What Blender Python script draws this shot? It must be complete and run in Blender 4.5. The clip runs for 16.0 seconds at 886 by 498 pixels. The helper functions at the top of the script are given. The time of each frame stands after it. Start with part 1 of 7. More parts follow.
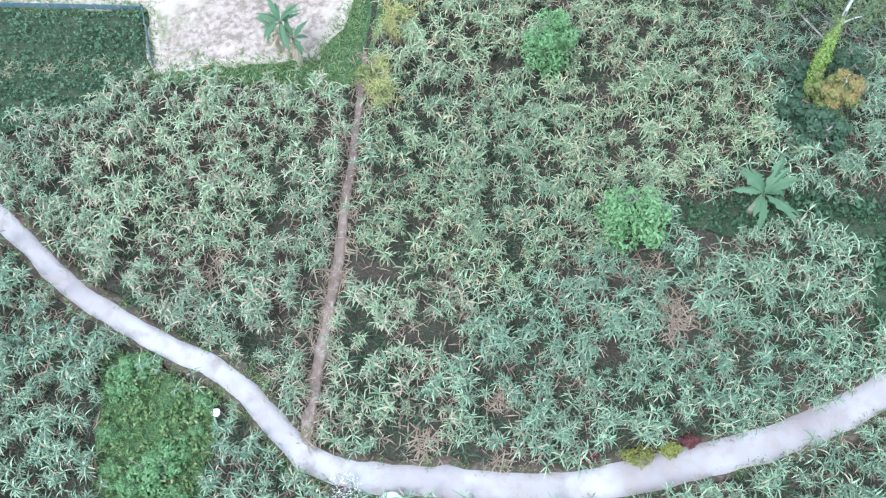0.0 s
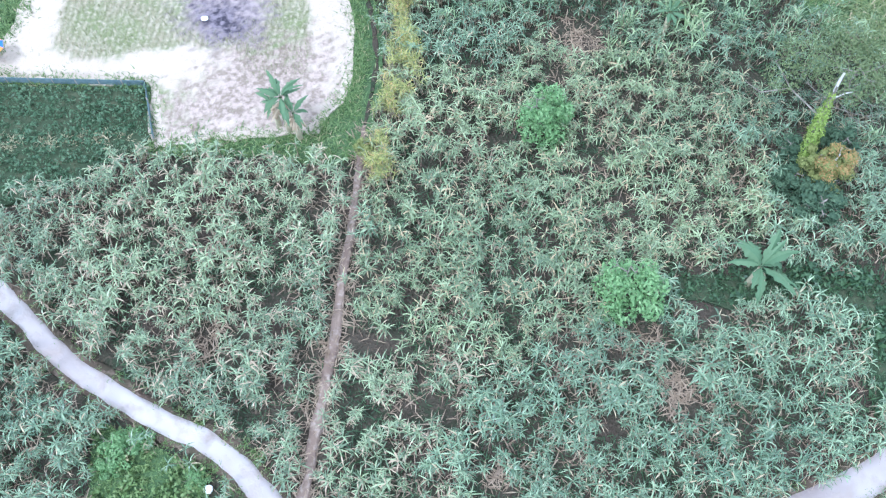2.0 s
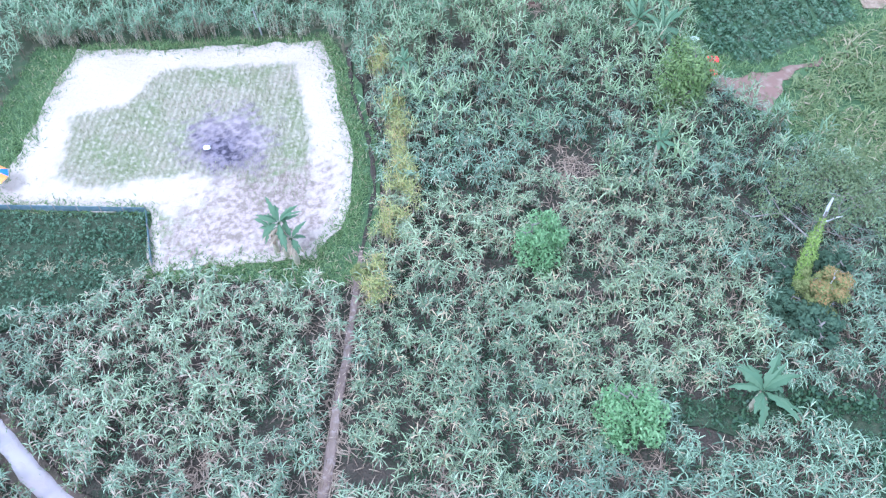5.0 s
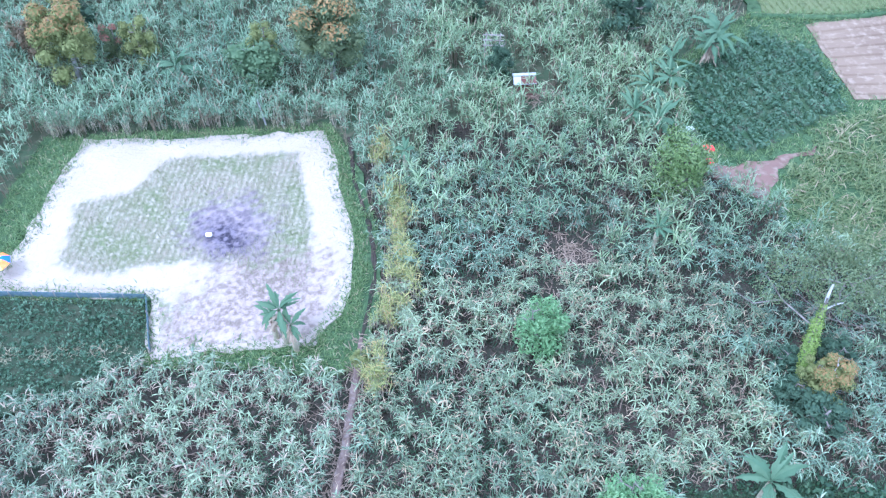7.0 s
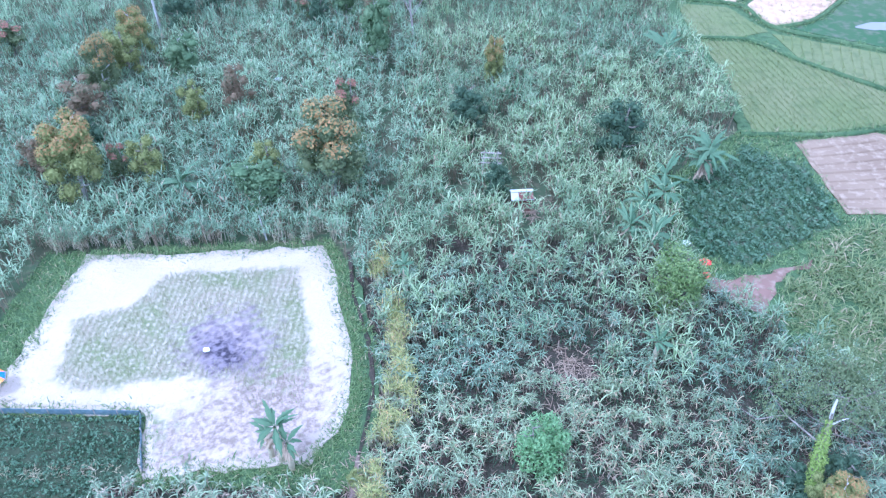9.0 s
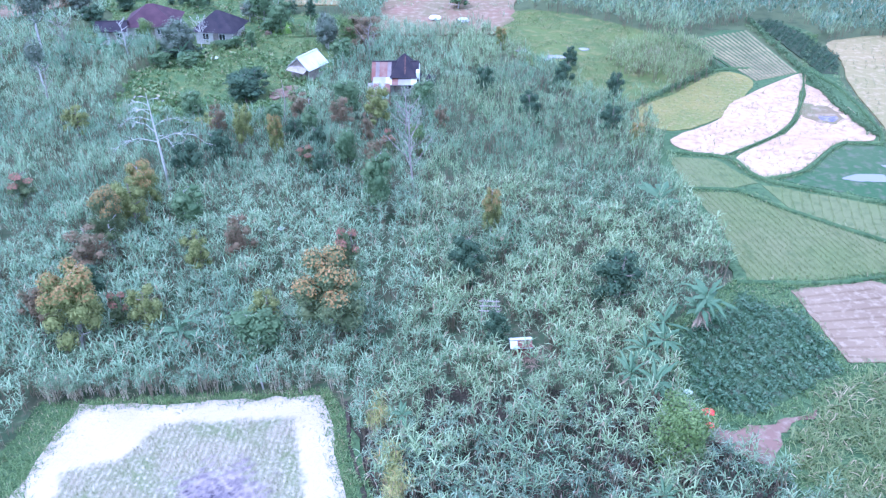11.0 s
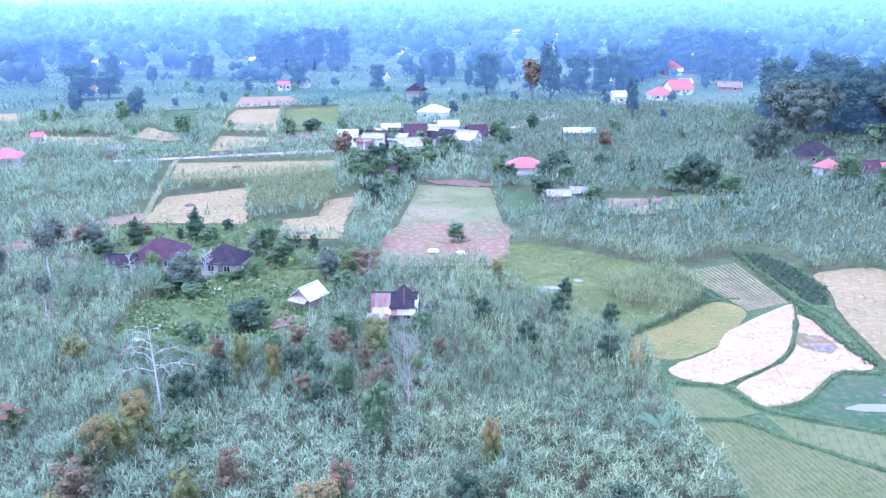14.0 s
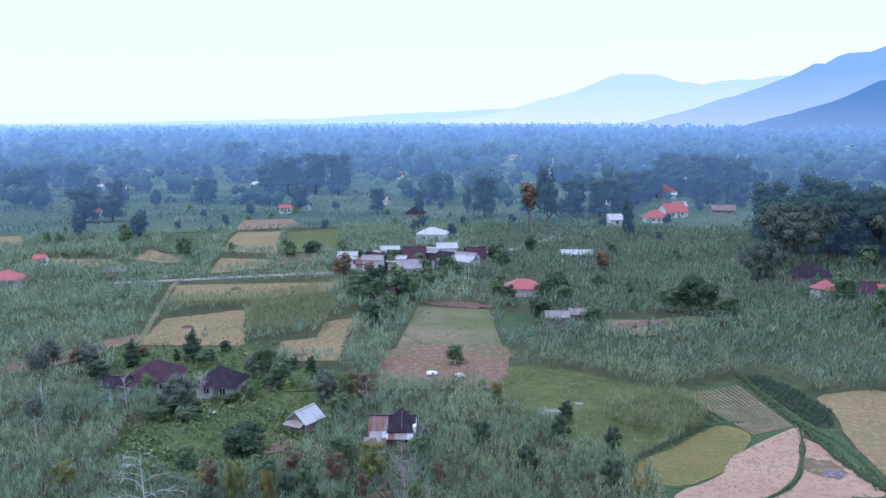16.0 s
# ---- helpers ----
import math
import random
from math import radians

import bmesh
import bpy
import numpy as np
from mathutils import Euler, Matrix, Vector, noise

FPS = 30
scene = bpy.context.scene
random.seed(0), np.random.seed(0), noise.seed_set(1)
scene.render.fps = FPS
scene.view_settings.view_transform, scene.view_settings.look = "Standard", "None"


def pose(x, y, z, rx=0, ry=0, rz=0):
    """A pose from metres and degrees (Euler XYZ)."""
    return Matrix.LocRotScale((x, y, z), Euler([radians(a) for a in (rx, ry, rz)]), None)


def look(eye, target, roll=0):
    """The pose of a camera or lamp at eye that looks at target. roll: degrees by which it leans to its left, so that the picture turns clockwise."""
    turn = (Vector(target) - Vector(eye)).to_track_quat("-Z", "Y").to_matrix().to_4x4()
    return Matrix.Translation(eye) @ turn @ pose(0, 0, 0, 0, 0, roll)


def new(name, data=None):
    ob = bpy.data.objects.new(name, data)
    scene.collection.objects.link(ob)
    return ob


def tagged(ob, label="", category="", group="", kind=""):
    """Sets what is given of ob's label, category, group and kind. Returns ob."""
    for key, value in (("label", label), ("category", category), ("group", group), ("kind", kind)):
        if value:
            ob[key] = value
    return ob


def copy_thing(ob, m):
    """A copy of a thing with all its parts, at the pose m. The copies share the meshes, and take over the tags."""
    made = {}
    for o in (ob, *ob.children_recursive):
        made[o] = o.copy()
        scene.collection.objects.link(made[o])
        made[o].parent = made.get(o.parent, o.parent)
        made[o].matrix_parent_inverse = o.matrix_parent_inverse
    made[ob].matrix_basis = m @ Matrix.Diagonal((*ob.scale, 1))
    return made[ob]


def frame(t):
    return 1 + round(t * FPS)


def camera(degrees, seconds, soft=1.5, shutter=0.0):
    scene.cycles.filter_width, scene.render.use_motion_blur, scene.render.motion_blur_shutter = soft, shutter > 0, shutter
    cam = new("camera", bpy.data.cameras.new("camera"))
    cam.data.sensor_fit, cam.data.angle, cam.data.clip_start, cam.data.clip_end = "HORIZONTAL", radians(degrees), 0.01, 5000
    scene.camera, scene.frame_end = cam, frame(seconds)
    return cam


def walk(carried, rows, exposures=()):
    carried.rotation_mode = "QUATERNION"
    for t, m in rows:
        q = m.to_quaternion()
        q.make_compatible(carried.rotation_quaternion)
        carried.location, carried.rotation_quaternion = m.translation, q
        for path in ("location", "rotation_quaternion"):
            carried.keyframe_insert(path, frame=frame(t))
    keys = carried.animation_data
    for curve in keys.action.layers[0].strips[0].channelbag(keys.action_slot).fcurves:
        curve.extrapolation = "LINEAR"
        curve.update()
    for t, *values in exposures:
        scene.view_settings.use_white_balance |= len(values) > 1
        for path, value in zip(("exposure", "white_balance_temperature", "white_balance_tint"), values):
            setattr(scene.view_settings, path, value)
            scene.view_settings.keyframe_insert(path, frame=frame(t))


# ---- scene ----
cam = camera(55.3, 16.0, soft=1.3)
PATH = [
    (0, (-0.188, -0.331, 44.044), (-0.838, 6.879, 25.404), -0.9),
    (0.5, (-0.191, -0.286, 44.035), (-0.861, 7.284, 25.535), -0.9),
    (1, (-0.189, -0.246, 44.031), (-0.869, 7.694, 25.691), -0.8),
    (1.5, (-0.183, -0.181, 44.016), (-0.882, 8.119, 25.846), -0.6),
    (2, (-0.165, -0.118, 44.008), (-0.885, 8.583, 26.017), -0.5),
    (2.5, (-0.146, -0.086, 44.009), (-0.896, 9.044, 26.229), -0.5),
    (3, (-0.125, -0.084, 44.029), (-0.885, 9.476, 26.479), -0.4),
    (3.5, (-0.109, -0.056, 44.037), (-0.909, 9.924, 26.728), -0.4),
    (4, (-0.109, -0.006, 44.031), (-0.919, 10.384, 26.961), -0.4),
    (6.5, (-0.155, 0.067, 43.98), (-1.075, 12.468, 28.32), -0.3),
    (7, (-0.141, 0.05, 43.986), (-1.091, 12.87, 28.666), -0.3),
    (7.5, (-0.124, 0.035, 43.994), (-1.104, 13.285, 29.044), -0.3),
    (8, (-0.106, 0.025, 44.004), (-1.126, 13.745, 29.484), -0.4),
    (8.2, (-0.096, 0.032, 44.011), (-1.126, 13.952, 29.691), -0.4),
    (10.3, (0.039, 0.192, 44.354), (-1.131, 16.272, 32.514), -0.4),
    (10.5, (0.052, 0.195, 44.365), (-1.127, 16.485, 32.825), -0.4),
    (11, (0.084, 0.191, 44.406), (-1.136, 16.991, 33.636), -0.4),
    (11.5, (0.09, 0.196, 44.446), (-1.15, 17.486, 34.476), -0.4),
    (12, (0.099, 0.204, 44.479), (-1.171, 17.944, 35.339), -0.4),
    (12.5, (0.119, 0.222, 44.5), (-1.161, 18.363, 36.19), -0.4),
    (13, (0.124, 0.245, 44.514), (-1.166, 18.735, 37.014), -0.3),
    (13.5, (0.121, 0.251, 44.517), (-1.169, 19.051, 37.818), -0.3),
    (14, (0.13, 0.226, 44.521), (-1.18, 19.286, 38.601), -0.3),
    (14.5, (0.15, 0.215, 44.525), (-1.16, 19.495, 39.365), -0.3),
    (15, (0.175, 0.195, 44.529), (-1.145, 19.655, 40.089), -0.3),
    (15.5, (0.188, 0.197, 44.531), (-1.133, 19.797, 40.771), -0.3),
    (16, (0.161, 0.216, 44.539), (-1.149, 19.926, 41.409), -0.3),
]
EXPOSURES = [(0.0, 1.28, 5080, 4), (4.0, 1.32, 4730, 13), (8.0, 1.33, 4390, 18), (11.0, 1.37, 4320, 25), (13.5, 1.46, 4470, 32), (14.5, 1.33, 4540, 35), (15.0, 1.02, 4650, 36), (15.5, 0.66, 4760, 31), (16.0, 0.11, 4900, 25)]
walk(cam, [(t, look(eye, target, roll)) for t, eye, target, roll in PATH], EXPOSURES)

# ---- world, sun ----
SUN_EL, SUN_ROT = 62, 222
world = bpy.data.worlds.new("overcast_sky")
scene.world = world
world.use_nodes = True
wn = world.node_tree.nodes
sky = wn.new("ShaderNodeTexSky")
sky.sky_type, sky.sun_disc = "NISHITA", False
sky.sun_elevation, sky.sun_rotation = radians(SUN_EL), radians(SUN_ROT)
sky.air_density, sky.dust_density, sky.ozone_density, sky.altitude = 1.0, 1.5, 1.2, 900
wn["Background"].inputs["Strength"].default_value = 0.104
veil = wn.new("ShaderNodeMix")  # an even white cloud cover over the clear sky
veil.data_type = "RGBA"
veil.inputs[0].default_value = 0.84
veil.inputs[7].default_value = (10.4, 10.8, 10.7, 1)
world.node_tree.links.new(sky.outputs[0], veil.inputs[6])
world.node_tree.links.new(veil.outputs[2], wn["Background"].inputs["Color"])
sun = new("sun", bpy.data.lights.new("sun", "SUN"))
sun.data.energy, sun.data.angle, sun.data.color = 1.5, radians(14), (1.0, 0.96, 0.9)
sun.matrix_world = look((-50, -55, 140), (0, 0, 0))

rng = np.random.default_rng(11)

# ---- materials ----


def mixed(nt, fac, a, b):
    n = nt.nodes.new("ShaderNodeMix")
    n.data_type = "RGBA"
    for sock, v in ((n.inputs[0], fac), (n.inputs[6], a), (n.inputs[7], b)):
        if isinstance(v, bpy.types.NodeSocket):
            nt.links.new(v, sock)
        elif isinstance(v, (int, float)):
            sock.default_value = v
        else:
            sock.default_value = (*v, 1)
    return n.outputs[2]


def noisy(nt, scale, lo, hi, detail=4.0, vec=None):
    n = nt.nodes.new("ShaderNodeTexNoise")
    n.inputs["Scale"].default_value, n.inputs["Detail"].default_value = scale, detail
    if vec is None:
        vec = nt.nodes.new("ShaderNodeTexCoord").outputs["Object"]
    nt.links.new(vec, n.inputs["Vector"])
    r = nt.nodes.new("ShaderNodeMapRange")
    r.inputs[1].default_value, r.inputs[2].default_value = lo, hi
    nt.links.new(n.outputs[0], r.inputs[0])
    return r.outputs[0]


def base(name, rough=0.8, spec=0.3):
    m = bpy.data.materials.new(name)
    m.use_nodes = True
    p = m.node_tree.nodes["Principled BSDF"]
    p.inputs["Roughness"].default_value = rough
    p.inputs["Specular IOR Level"].default_value = spec
    return m, m.node_tree, p


def bumped(nt, p, height, strength, dist):
    b = nt.nodes.new("ShaderNodeBump")
    b.inputs["Strength"].default_value, b.inputs["Distance"].default_value = strength, dist
    nt.links.new(height, b.inputs["Height"])
    nt.links.new(b.outputs[0], p.inputs["Normal"])


def earth(name, a, b, c, big=0.12, small=2.5, rough=0.95, bump=0.5, spread=(0.35, 0.65), dist=0.12):
    """Soil or turf: two colours in large patches, a third in fine flecks."""
    m, nt, p = base(name, rough, 0.15)
    col = mixed(nt, noisy(nt, big, *spread), a, b)
    fine = noisy(nt, small, 0.48, 0.72, 6)
    col = mixed(nt, fine, col, c)
    nt.links.new(col, p.inputs["Base Color"])
    bumped(nt, p, fine, bump, dist)
    return m


def leafy(name, cols, dry=None, dry_part=0.1, rough=0.5, spec=0.4, through_light=0.25, patch=0.06, stands=None, bloom=0.0):
    """Leaves: each one takes its shade by chance, and stands of plants differ a little."""
    m, nt, p = base(name, rough, spec)
    geo = nt.nodes.new("ShaderNodeNewGeometry")
    ramp = nt.nodes.new("ShaderNodeValToRGB")
    ramp.color_ramp.interpolation = "LINEAR"
    while len(ramp.color_ramp.elements) < len(cols):
        ramp.color_ramp.elements.new(0.5)
    for i, c in enumerate(cols):
        ramp.color_ramp.elements[i].position = i / max(1, len(cols) - 1)
        ramp.color_ramp.elements[i].color = (*c, 1)
    nt.links.new(geo.outputs["Random Per Island"], ramp.inputs[0])
    col = mixed(nt, noisy(nt, patch, 0.3, 0.7, 3), ramp.outputs[0], cols[-1])
    mul = nt.nodes.new("ShaderNodeMath")
    mul.operation = "MULTIPLY"
    col2 = mixed(nt, 0.28, ramp.outputs[0], col)
    if stands:  # whole stands of darker, bluer plants
        col2 = mixed(nt, noisy(nt, 0.07, 0.42, 0.6, 2), col2, mixed(nt, 0.4, col2, stands))
    if dry:
        gt = nt.nodes.new("ShaderNodeMath")
        gt.operation = "FRACT"
        m7 = nt.nodes.new("ShaderNodeMath")
        m7.operation = "MULTIPLY"
        m7.inputs[1].default_value = 37.3
        nt.links.new(geo.outputs["Random Per Island"], m7.inputs[0])
        nt.links.new(m7.outputs[0], gt.inputs[0])
        lim = nt.nodes.new("ShaderNodeMath")
        lim.operation = "LESS_THAN"
        nt.links.new(gt.outputs[0], lim.inputs[0])
        amount = noisy(nt, patch * 4, 0.38, 0.75, 3)
        mul.inputs[1].default_value = dry_part * 2.6
        nt.links.new(amount, mul.inputs[0])
        nt.links.new(mul.outputs[0], lim.inputs[1])
        col2 = mixed(nt, lim.outputs[0], col2, dry)
    nt.links.new(col2, p.inputs["Base Color"])
    if bloom:  # the waxy bloom on cane leaves
        p.inputs["Sheen Weight"].default_value, p.inputs["Sheen Roughness"].default_value = bloom, 0.45
        p.inputs["Sheen Tint"].default_value = (0.8, 0.93, 1.0, 1)
    if through_light:
        tr = nt.nodes.new("ShaderNodeBsdfTranslucent")
        nt.links.new(col2, tr.inputs["Color"])
        mx = nt.nodes.new("ShaderNodeMixShader")
        mx.inputs[0].default_value = through_light
        nt.links.new(p.outputs[0], mx.inputs[1])
        nt.links.new(tr.outputs[0], mx.inputs[2])
        nt.links.new(mx.outputs[0], nt.nodes["Material Output"].inputs[0])
    return m


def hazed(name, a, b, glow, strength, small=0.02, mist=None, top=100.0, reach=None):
    """Woods, plain or hills far behind, with haze painted on as surface emission, thicker near the ground."""
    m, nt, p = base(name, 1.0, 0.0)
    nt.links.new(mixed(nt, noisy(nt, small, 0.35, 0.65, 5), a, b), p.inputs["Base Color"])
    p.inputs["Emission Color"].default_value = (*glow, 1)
    if reach:  # the painted haze emission grows with distance from the origin
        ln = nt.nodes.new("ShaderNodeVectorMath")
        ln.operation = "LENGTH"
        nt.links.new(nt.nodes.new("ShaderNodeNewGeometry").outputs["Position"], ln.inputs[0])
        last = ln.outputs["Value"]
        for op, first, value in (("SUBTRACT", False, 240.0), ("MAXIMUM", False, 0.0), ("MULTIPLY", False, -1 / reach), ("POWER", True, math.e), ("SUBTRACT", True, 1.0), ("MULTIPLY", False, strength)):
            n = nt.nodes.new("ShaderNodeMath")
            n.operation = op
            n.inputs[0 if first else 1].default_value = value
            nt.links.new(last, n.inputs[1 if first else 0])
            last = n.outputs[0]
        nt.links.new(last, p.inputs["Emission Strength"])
        # farther off the emitted haze colour turns whiter
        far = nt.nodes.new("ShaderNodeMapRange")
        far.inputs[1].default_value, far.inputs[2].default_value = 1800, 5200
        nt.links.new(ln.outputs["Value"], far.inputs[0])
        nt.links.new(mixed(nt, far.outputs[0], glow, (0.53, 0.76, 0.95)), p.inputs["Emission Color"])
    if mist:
        # pale mist is painted into the emission at the foot
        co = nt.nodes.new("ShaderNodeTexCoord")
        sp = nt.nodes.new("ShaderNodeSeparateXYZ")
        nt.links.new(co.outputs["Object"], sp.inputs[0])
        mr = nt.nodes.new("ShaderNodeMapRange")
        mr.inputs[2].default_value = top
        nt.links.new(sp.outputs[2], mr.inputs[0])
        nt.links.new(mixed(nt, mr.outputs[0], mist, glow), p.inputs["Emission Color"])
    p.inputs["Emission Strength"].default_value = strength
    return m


def solid(name, a, b, scale=3.0, rough=0.7, metal=0.0, bump=0.2, spec=0.3):
    m, nt, p = base(name, rough, spec)
    f = noisy(nt, scale, 0.35, 0.65, 6)
    nt.links.new(mixed(nt, f, a, b), p.inputs["Base Color"])
    p.inputs["Metallic"].default_value = metal
    if bump:
        bumped(nt, p, f, bump, 0.02)
    return m


M = {}
M["ground"] = earth("ground_soil_and_weeds", (0.13, 0.10, 0.085), (0.055, 0.085, 0.04), (0.19, 0.155, 0.12), 0.2, 2.0)
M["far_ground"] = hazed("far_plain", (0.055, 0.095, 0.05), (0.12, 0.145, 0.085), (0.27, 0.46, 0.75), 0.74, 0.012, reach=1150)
M["path"] = earth("trodden_brown_soil", (0.22, 0.16, 0.13), (0.15, 0.105, 0.085), (0.31, 0.245, 0.21), 0.6, 3.0)
M["shoulder"] = earth("brown_road_edge", (0.1, 0.07, 0.055), (0.06, 0.055, 0.035), (0.17, 0.125, 0.1), 0.6, 3.0)
M["road"] = earth("pale_dusty_road", (0.25, 0.205, 0.20), (0.42, 0.375, 0.37), (0.3, 0.245, 0.225), 0.16, 1.1, 0.9, 0.4)
M["dry"] = earth("dry_pale_soil", (0.42, 0.345, 0.285), (0.365, 0.295, 0.245), (0.4, 0.335, 0.285), 0.25, 3.0, 0.95, 0.4, (0.4, 0.75))
M["dry_mixed"], _nt, _p = base("dry_field_with_stubble", 0.95, 0.15)


def attribute(nt, name):
    n = nt.nodes.new("ShaderNodeAttribute")
    n.attribute_name = name
    return n.outputs["Fac"]


_fine = noisy(_nt, 4.0, 0.42, 0.66, 6)
_pale = mixed(_nt, noisy(_nt, 0.25, 0.4, 0.75), (0.42, 0.345, 0.285), (0.365, 0.295, 0.245))
_pale = mixed(_nt, noisy(_nt, 3.0, 0.5, 0.8, 6), _pale, (0.38, 0.315, 0.27))
_wave = _nt.nodes.new("ShaderNodeTexWave")
_wave.inputs["Scale"].default_value, _wave.inputs["Distortion"].default_value, _wave.inputs["Detail Scale"].default_value = 0.72, 1.6, 0.6
_nt.links.new(_nt.nodes.new("ShaderNodeTexCoord").outputs["Object"], _wave.inputs["Vector"])
_stub = mixed(_nt, _fine, mixed(_nt, noisy(_nt, 0.35, 0.4, 0.6), (0.175, 0.185, 0.095), (0.285, 0.235, 0.175)), (0.38, 0.33, 0.255))
_stub = mixed(_nt, _wave.outputs["Fac"], mixed(_nt, 0.4, _stub, (0.11, 0.13, 0.065)), _stub)
_ash = mixed(_nt, noisy(_nt, 2.2, 0.4, 0.65, 6), (0.15, 0.12, 0.13), (0.28, 0.225, 0.225))
_core = mixed(_nt, noisy(_nt, 2.6, 0.4, 0.6, 6), (0.04, 0.034, 0.047), (0.17, 0.14, 0.165))
_litter = mixed(_nt, noisy(_nt, 3.2, 0.4, 0.62, 6), (0.2, 0.155, 0.125), (0.36, 0.28, 0.245))
_field = mixed(_nt, attribute(_nt, "litter"), mixed(_nt, attribute(_nt, "stubble"), _pale, _stub), _litter)
_nt.links.new(mixed(_nt, attribute(_nt, "ash_core"), mixed(_nt, attribute(_nt, "ash"), _field, _ash), _core), _p.inputs["Base Color"])
bumped(_nt, _p, _fine, 0.5, 0.1)
M["ash"] = earth("burnt_ash", (0.10, 0.09, 0.13), (0.2, 0.17, 0.23), (0.34, 0.29, 0.36), 0.5, 2.2)
M["turf"] = earth("green_turf", (0.06, 0.10, 0.043), (0.085, 0.125, 0.055), (0.04, 0.068, 0.03), 0.25, 2.0, 0.9, 0.8)
M["meadow"] = earth("wet_meadow", (0.11, 0.132, 0.04), (0.075, 0.105, 0.036), (0.165, 0.152, 0.06), 0.08, 0.6, 0.9, 0.9)
M["yellow"] = earth("yellowing_rice", (0.215, 0.18, 0.06), (0.15, 0.16, 0.05), (0.26, 0.21, 0.10), 0.1, 1.5, 0.9, 0.9)
M["paddysoil"] = earth("drained_paddy_soil", (0.38, 0.255, 0.17), (0.44, 0.31, 0.215), (0.30, 0.2, 0.13), 0.12, 1.1, spread=(0.3, 0.7), bump=0.8)
M["redsoil"] = earth("red_brown_soil", (0.19, 0.115, 0.09), (0.15, 0.10, 0.075), (0.27, 0.2, 0.155), 0.25, 1.5)
M["tan"] = earth("tan_straw_field", (0.26, 0.195, 0.10), (0.2, 0.172, 0.078), (0.33, 0.25, 0.15), 0.09, 0.9, 0.95, 0.7, (0.3, 0.7))
M["bed"] = earth("mulched_bed", (0.27, 0.22, 0.125), (0.185, 0.16, 0.095), (0.12, 0.13, 0.065), 0.3, 2.0)
M["tilled"] = earth("tilled_grey_soil", (0.235, 0.168, 0.115), (0.195, 0.136, 0.094), (0.31, 0.235, 0.17), 0.2, 1.6)
M["ricesoil"] = earth("wet_rice_ground", (0.115, 0.142, 0.055), (0.15, 0.155, 0.075), (0.085, 0.108, 0.045), 0.1, 1.0)
M["wetpaddy"] = earth("green_wet_paddy", (0.045, 0.09, 0.038), (0.07, 0.10, 0.05), (0.11, 0.115, 0.08), 0.1, 1.0)
M["water"], _nt, _p = base("still_water", 0.12, 0.5)
_p.inputs["Base Color"].default_value = (0.16, 0.15, 0.14, 1)
M["cane"] = leafy("cane_leaf", [(0.058, 0.085, 0.045), (0.12, 0.163, 0.088), (0.205, 0.262, 0.134), (0.36, 0.41, 0.235)], (0.38, 0.29, 0.2), 0.15, 0.34, 0.55, 0.15, 0.22, (0.06, 0.115, 0.08), 0.1)
M["cane_dark"] = leafy("blue_green_cane_leaf", [(0.038, 0.07, 0.037), (0.09, 0.145, 0.08), (0.165, 0.24, 0.132), (0.34, 0.41, 0.25)], (0.36, 0.29, 0.18), 0.05, 0.32, 0.6, 0.12, 0.22, (0.05, 0.1, 0.06), 0.1)
M["cane_olive"] = leafy("olive_cane_leaf", [(0.06, 0.083, 0.04), (0.128, 0.163, 0.077), (0.205, 0.26, 0.124), (0.35, 0.4, 0.225)], (0.38, 0.29, 0.17), 0.12, 0.36, 0.55, 0.15, 0.22, (0.06, 0.115, 0.07), 0.1)
M["cane_yellow"] = leafy("yellowing_cane_leaf", [(0.10, 0.13, 0.04), (0.19, 0.22, 0.065), (0.31, 0.32, 0.10), (0.42, 0.38, 0.14)], (0.42, 0.3, 0.12), 0.15, 0.5, 0.35, 0.2, 0.4)
# the next five paint haze into the leaf colour, for cane beyond 35 m
M["cane_hazed"] = leafy("haze_paled_cane_leaf", [(0.075, 0.125, 0.07), (0.21, 0.31, 0.17), (0.325, 0.43, 0.25), (0.475, 0.55, 0.36)], (0.43, 0.34, 0.23), 0.05, 0.52, 0.35, 0.42, 0.5, (0.115, 0.205, 0.135), 0.12)
M["cane_mid"] = leafy("haze_paled_mid_cane_leaf", [(0.08, 0.135, 0.075), (0.22, 0.325, 0.176), (0.33, 0.435, 0.255), (0.465, 0.545, 0.36)], (0.43, 0.34, 0.23), 0.045, 0.55, 0.25, 0.42, 0.5, (0.105, 0.205, 0.14), 0.12)
M["cane_hazed_green"] = leafy("haze_paled_green_cane_leaf", [(0.068, 0.112, 0.052), (0.205, 0.292, 0.132), (0.325, 0.41, 0.205), (0.48, 0.535, 0.32)], (0.43, 0.34, 0.23), 0.06, 0.52, 0.35, 0.42, 0.5, (0.115, 0.205, 0.135), 0.12)
M["cane_mid_green"] = leafy("haze_paled_yellowish_cane_leaf", [(0.075, 0.122, 0.058), (0.215, 0.305, 0.145), (0.33, 0.42, 0.215), (0.46, 0.525, 0.315)], (0.43, 0.34, 0.23), 0.05, 0.55, 0.25, 0.42, 0.5, (0.105, 0.205, 0.14), 0.12)
M["cane_far"] = leafy("haze_paled_far_cane_leaf", [(0.055, 0.1, 0.053), (0.17, 0.265, 0.14), (0.28, 0.38, 0.215), (0.42, 0.5, 0.33)], (0.42, 0.35, 0.23), 0.04, 0.5, 0.35, 0.4, 0.5, (0.12, 0.2, 0.145), 0.22)
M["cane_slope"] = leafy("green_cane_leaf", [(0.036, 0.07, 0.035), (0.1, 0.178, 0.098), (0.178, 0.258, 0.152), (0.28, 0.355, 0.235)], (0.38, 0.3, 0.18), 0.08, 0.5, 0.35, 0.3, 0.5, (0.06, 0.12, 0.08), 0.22)
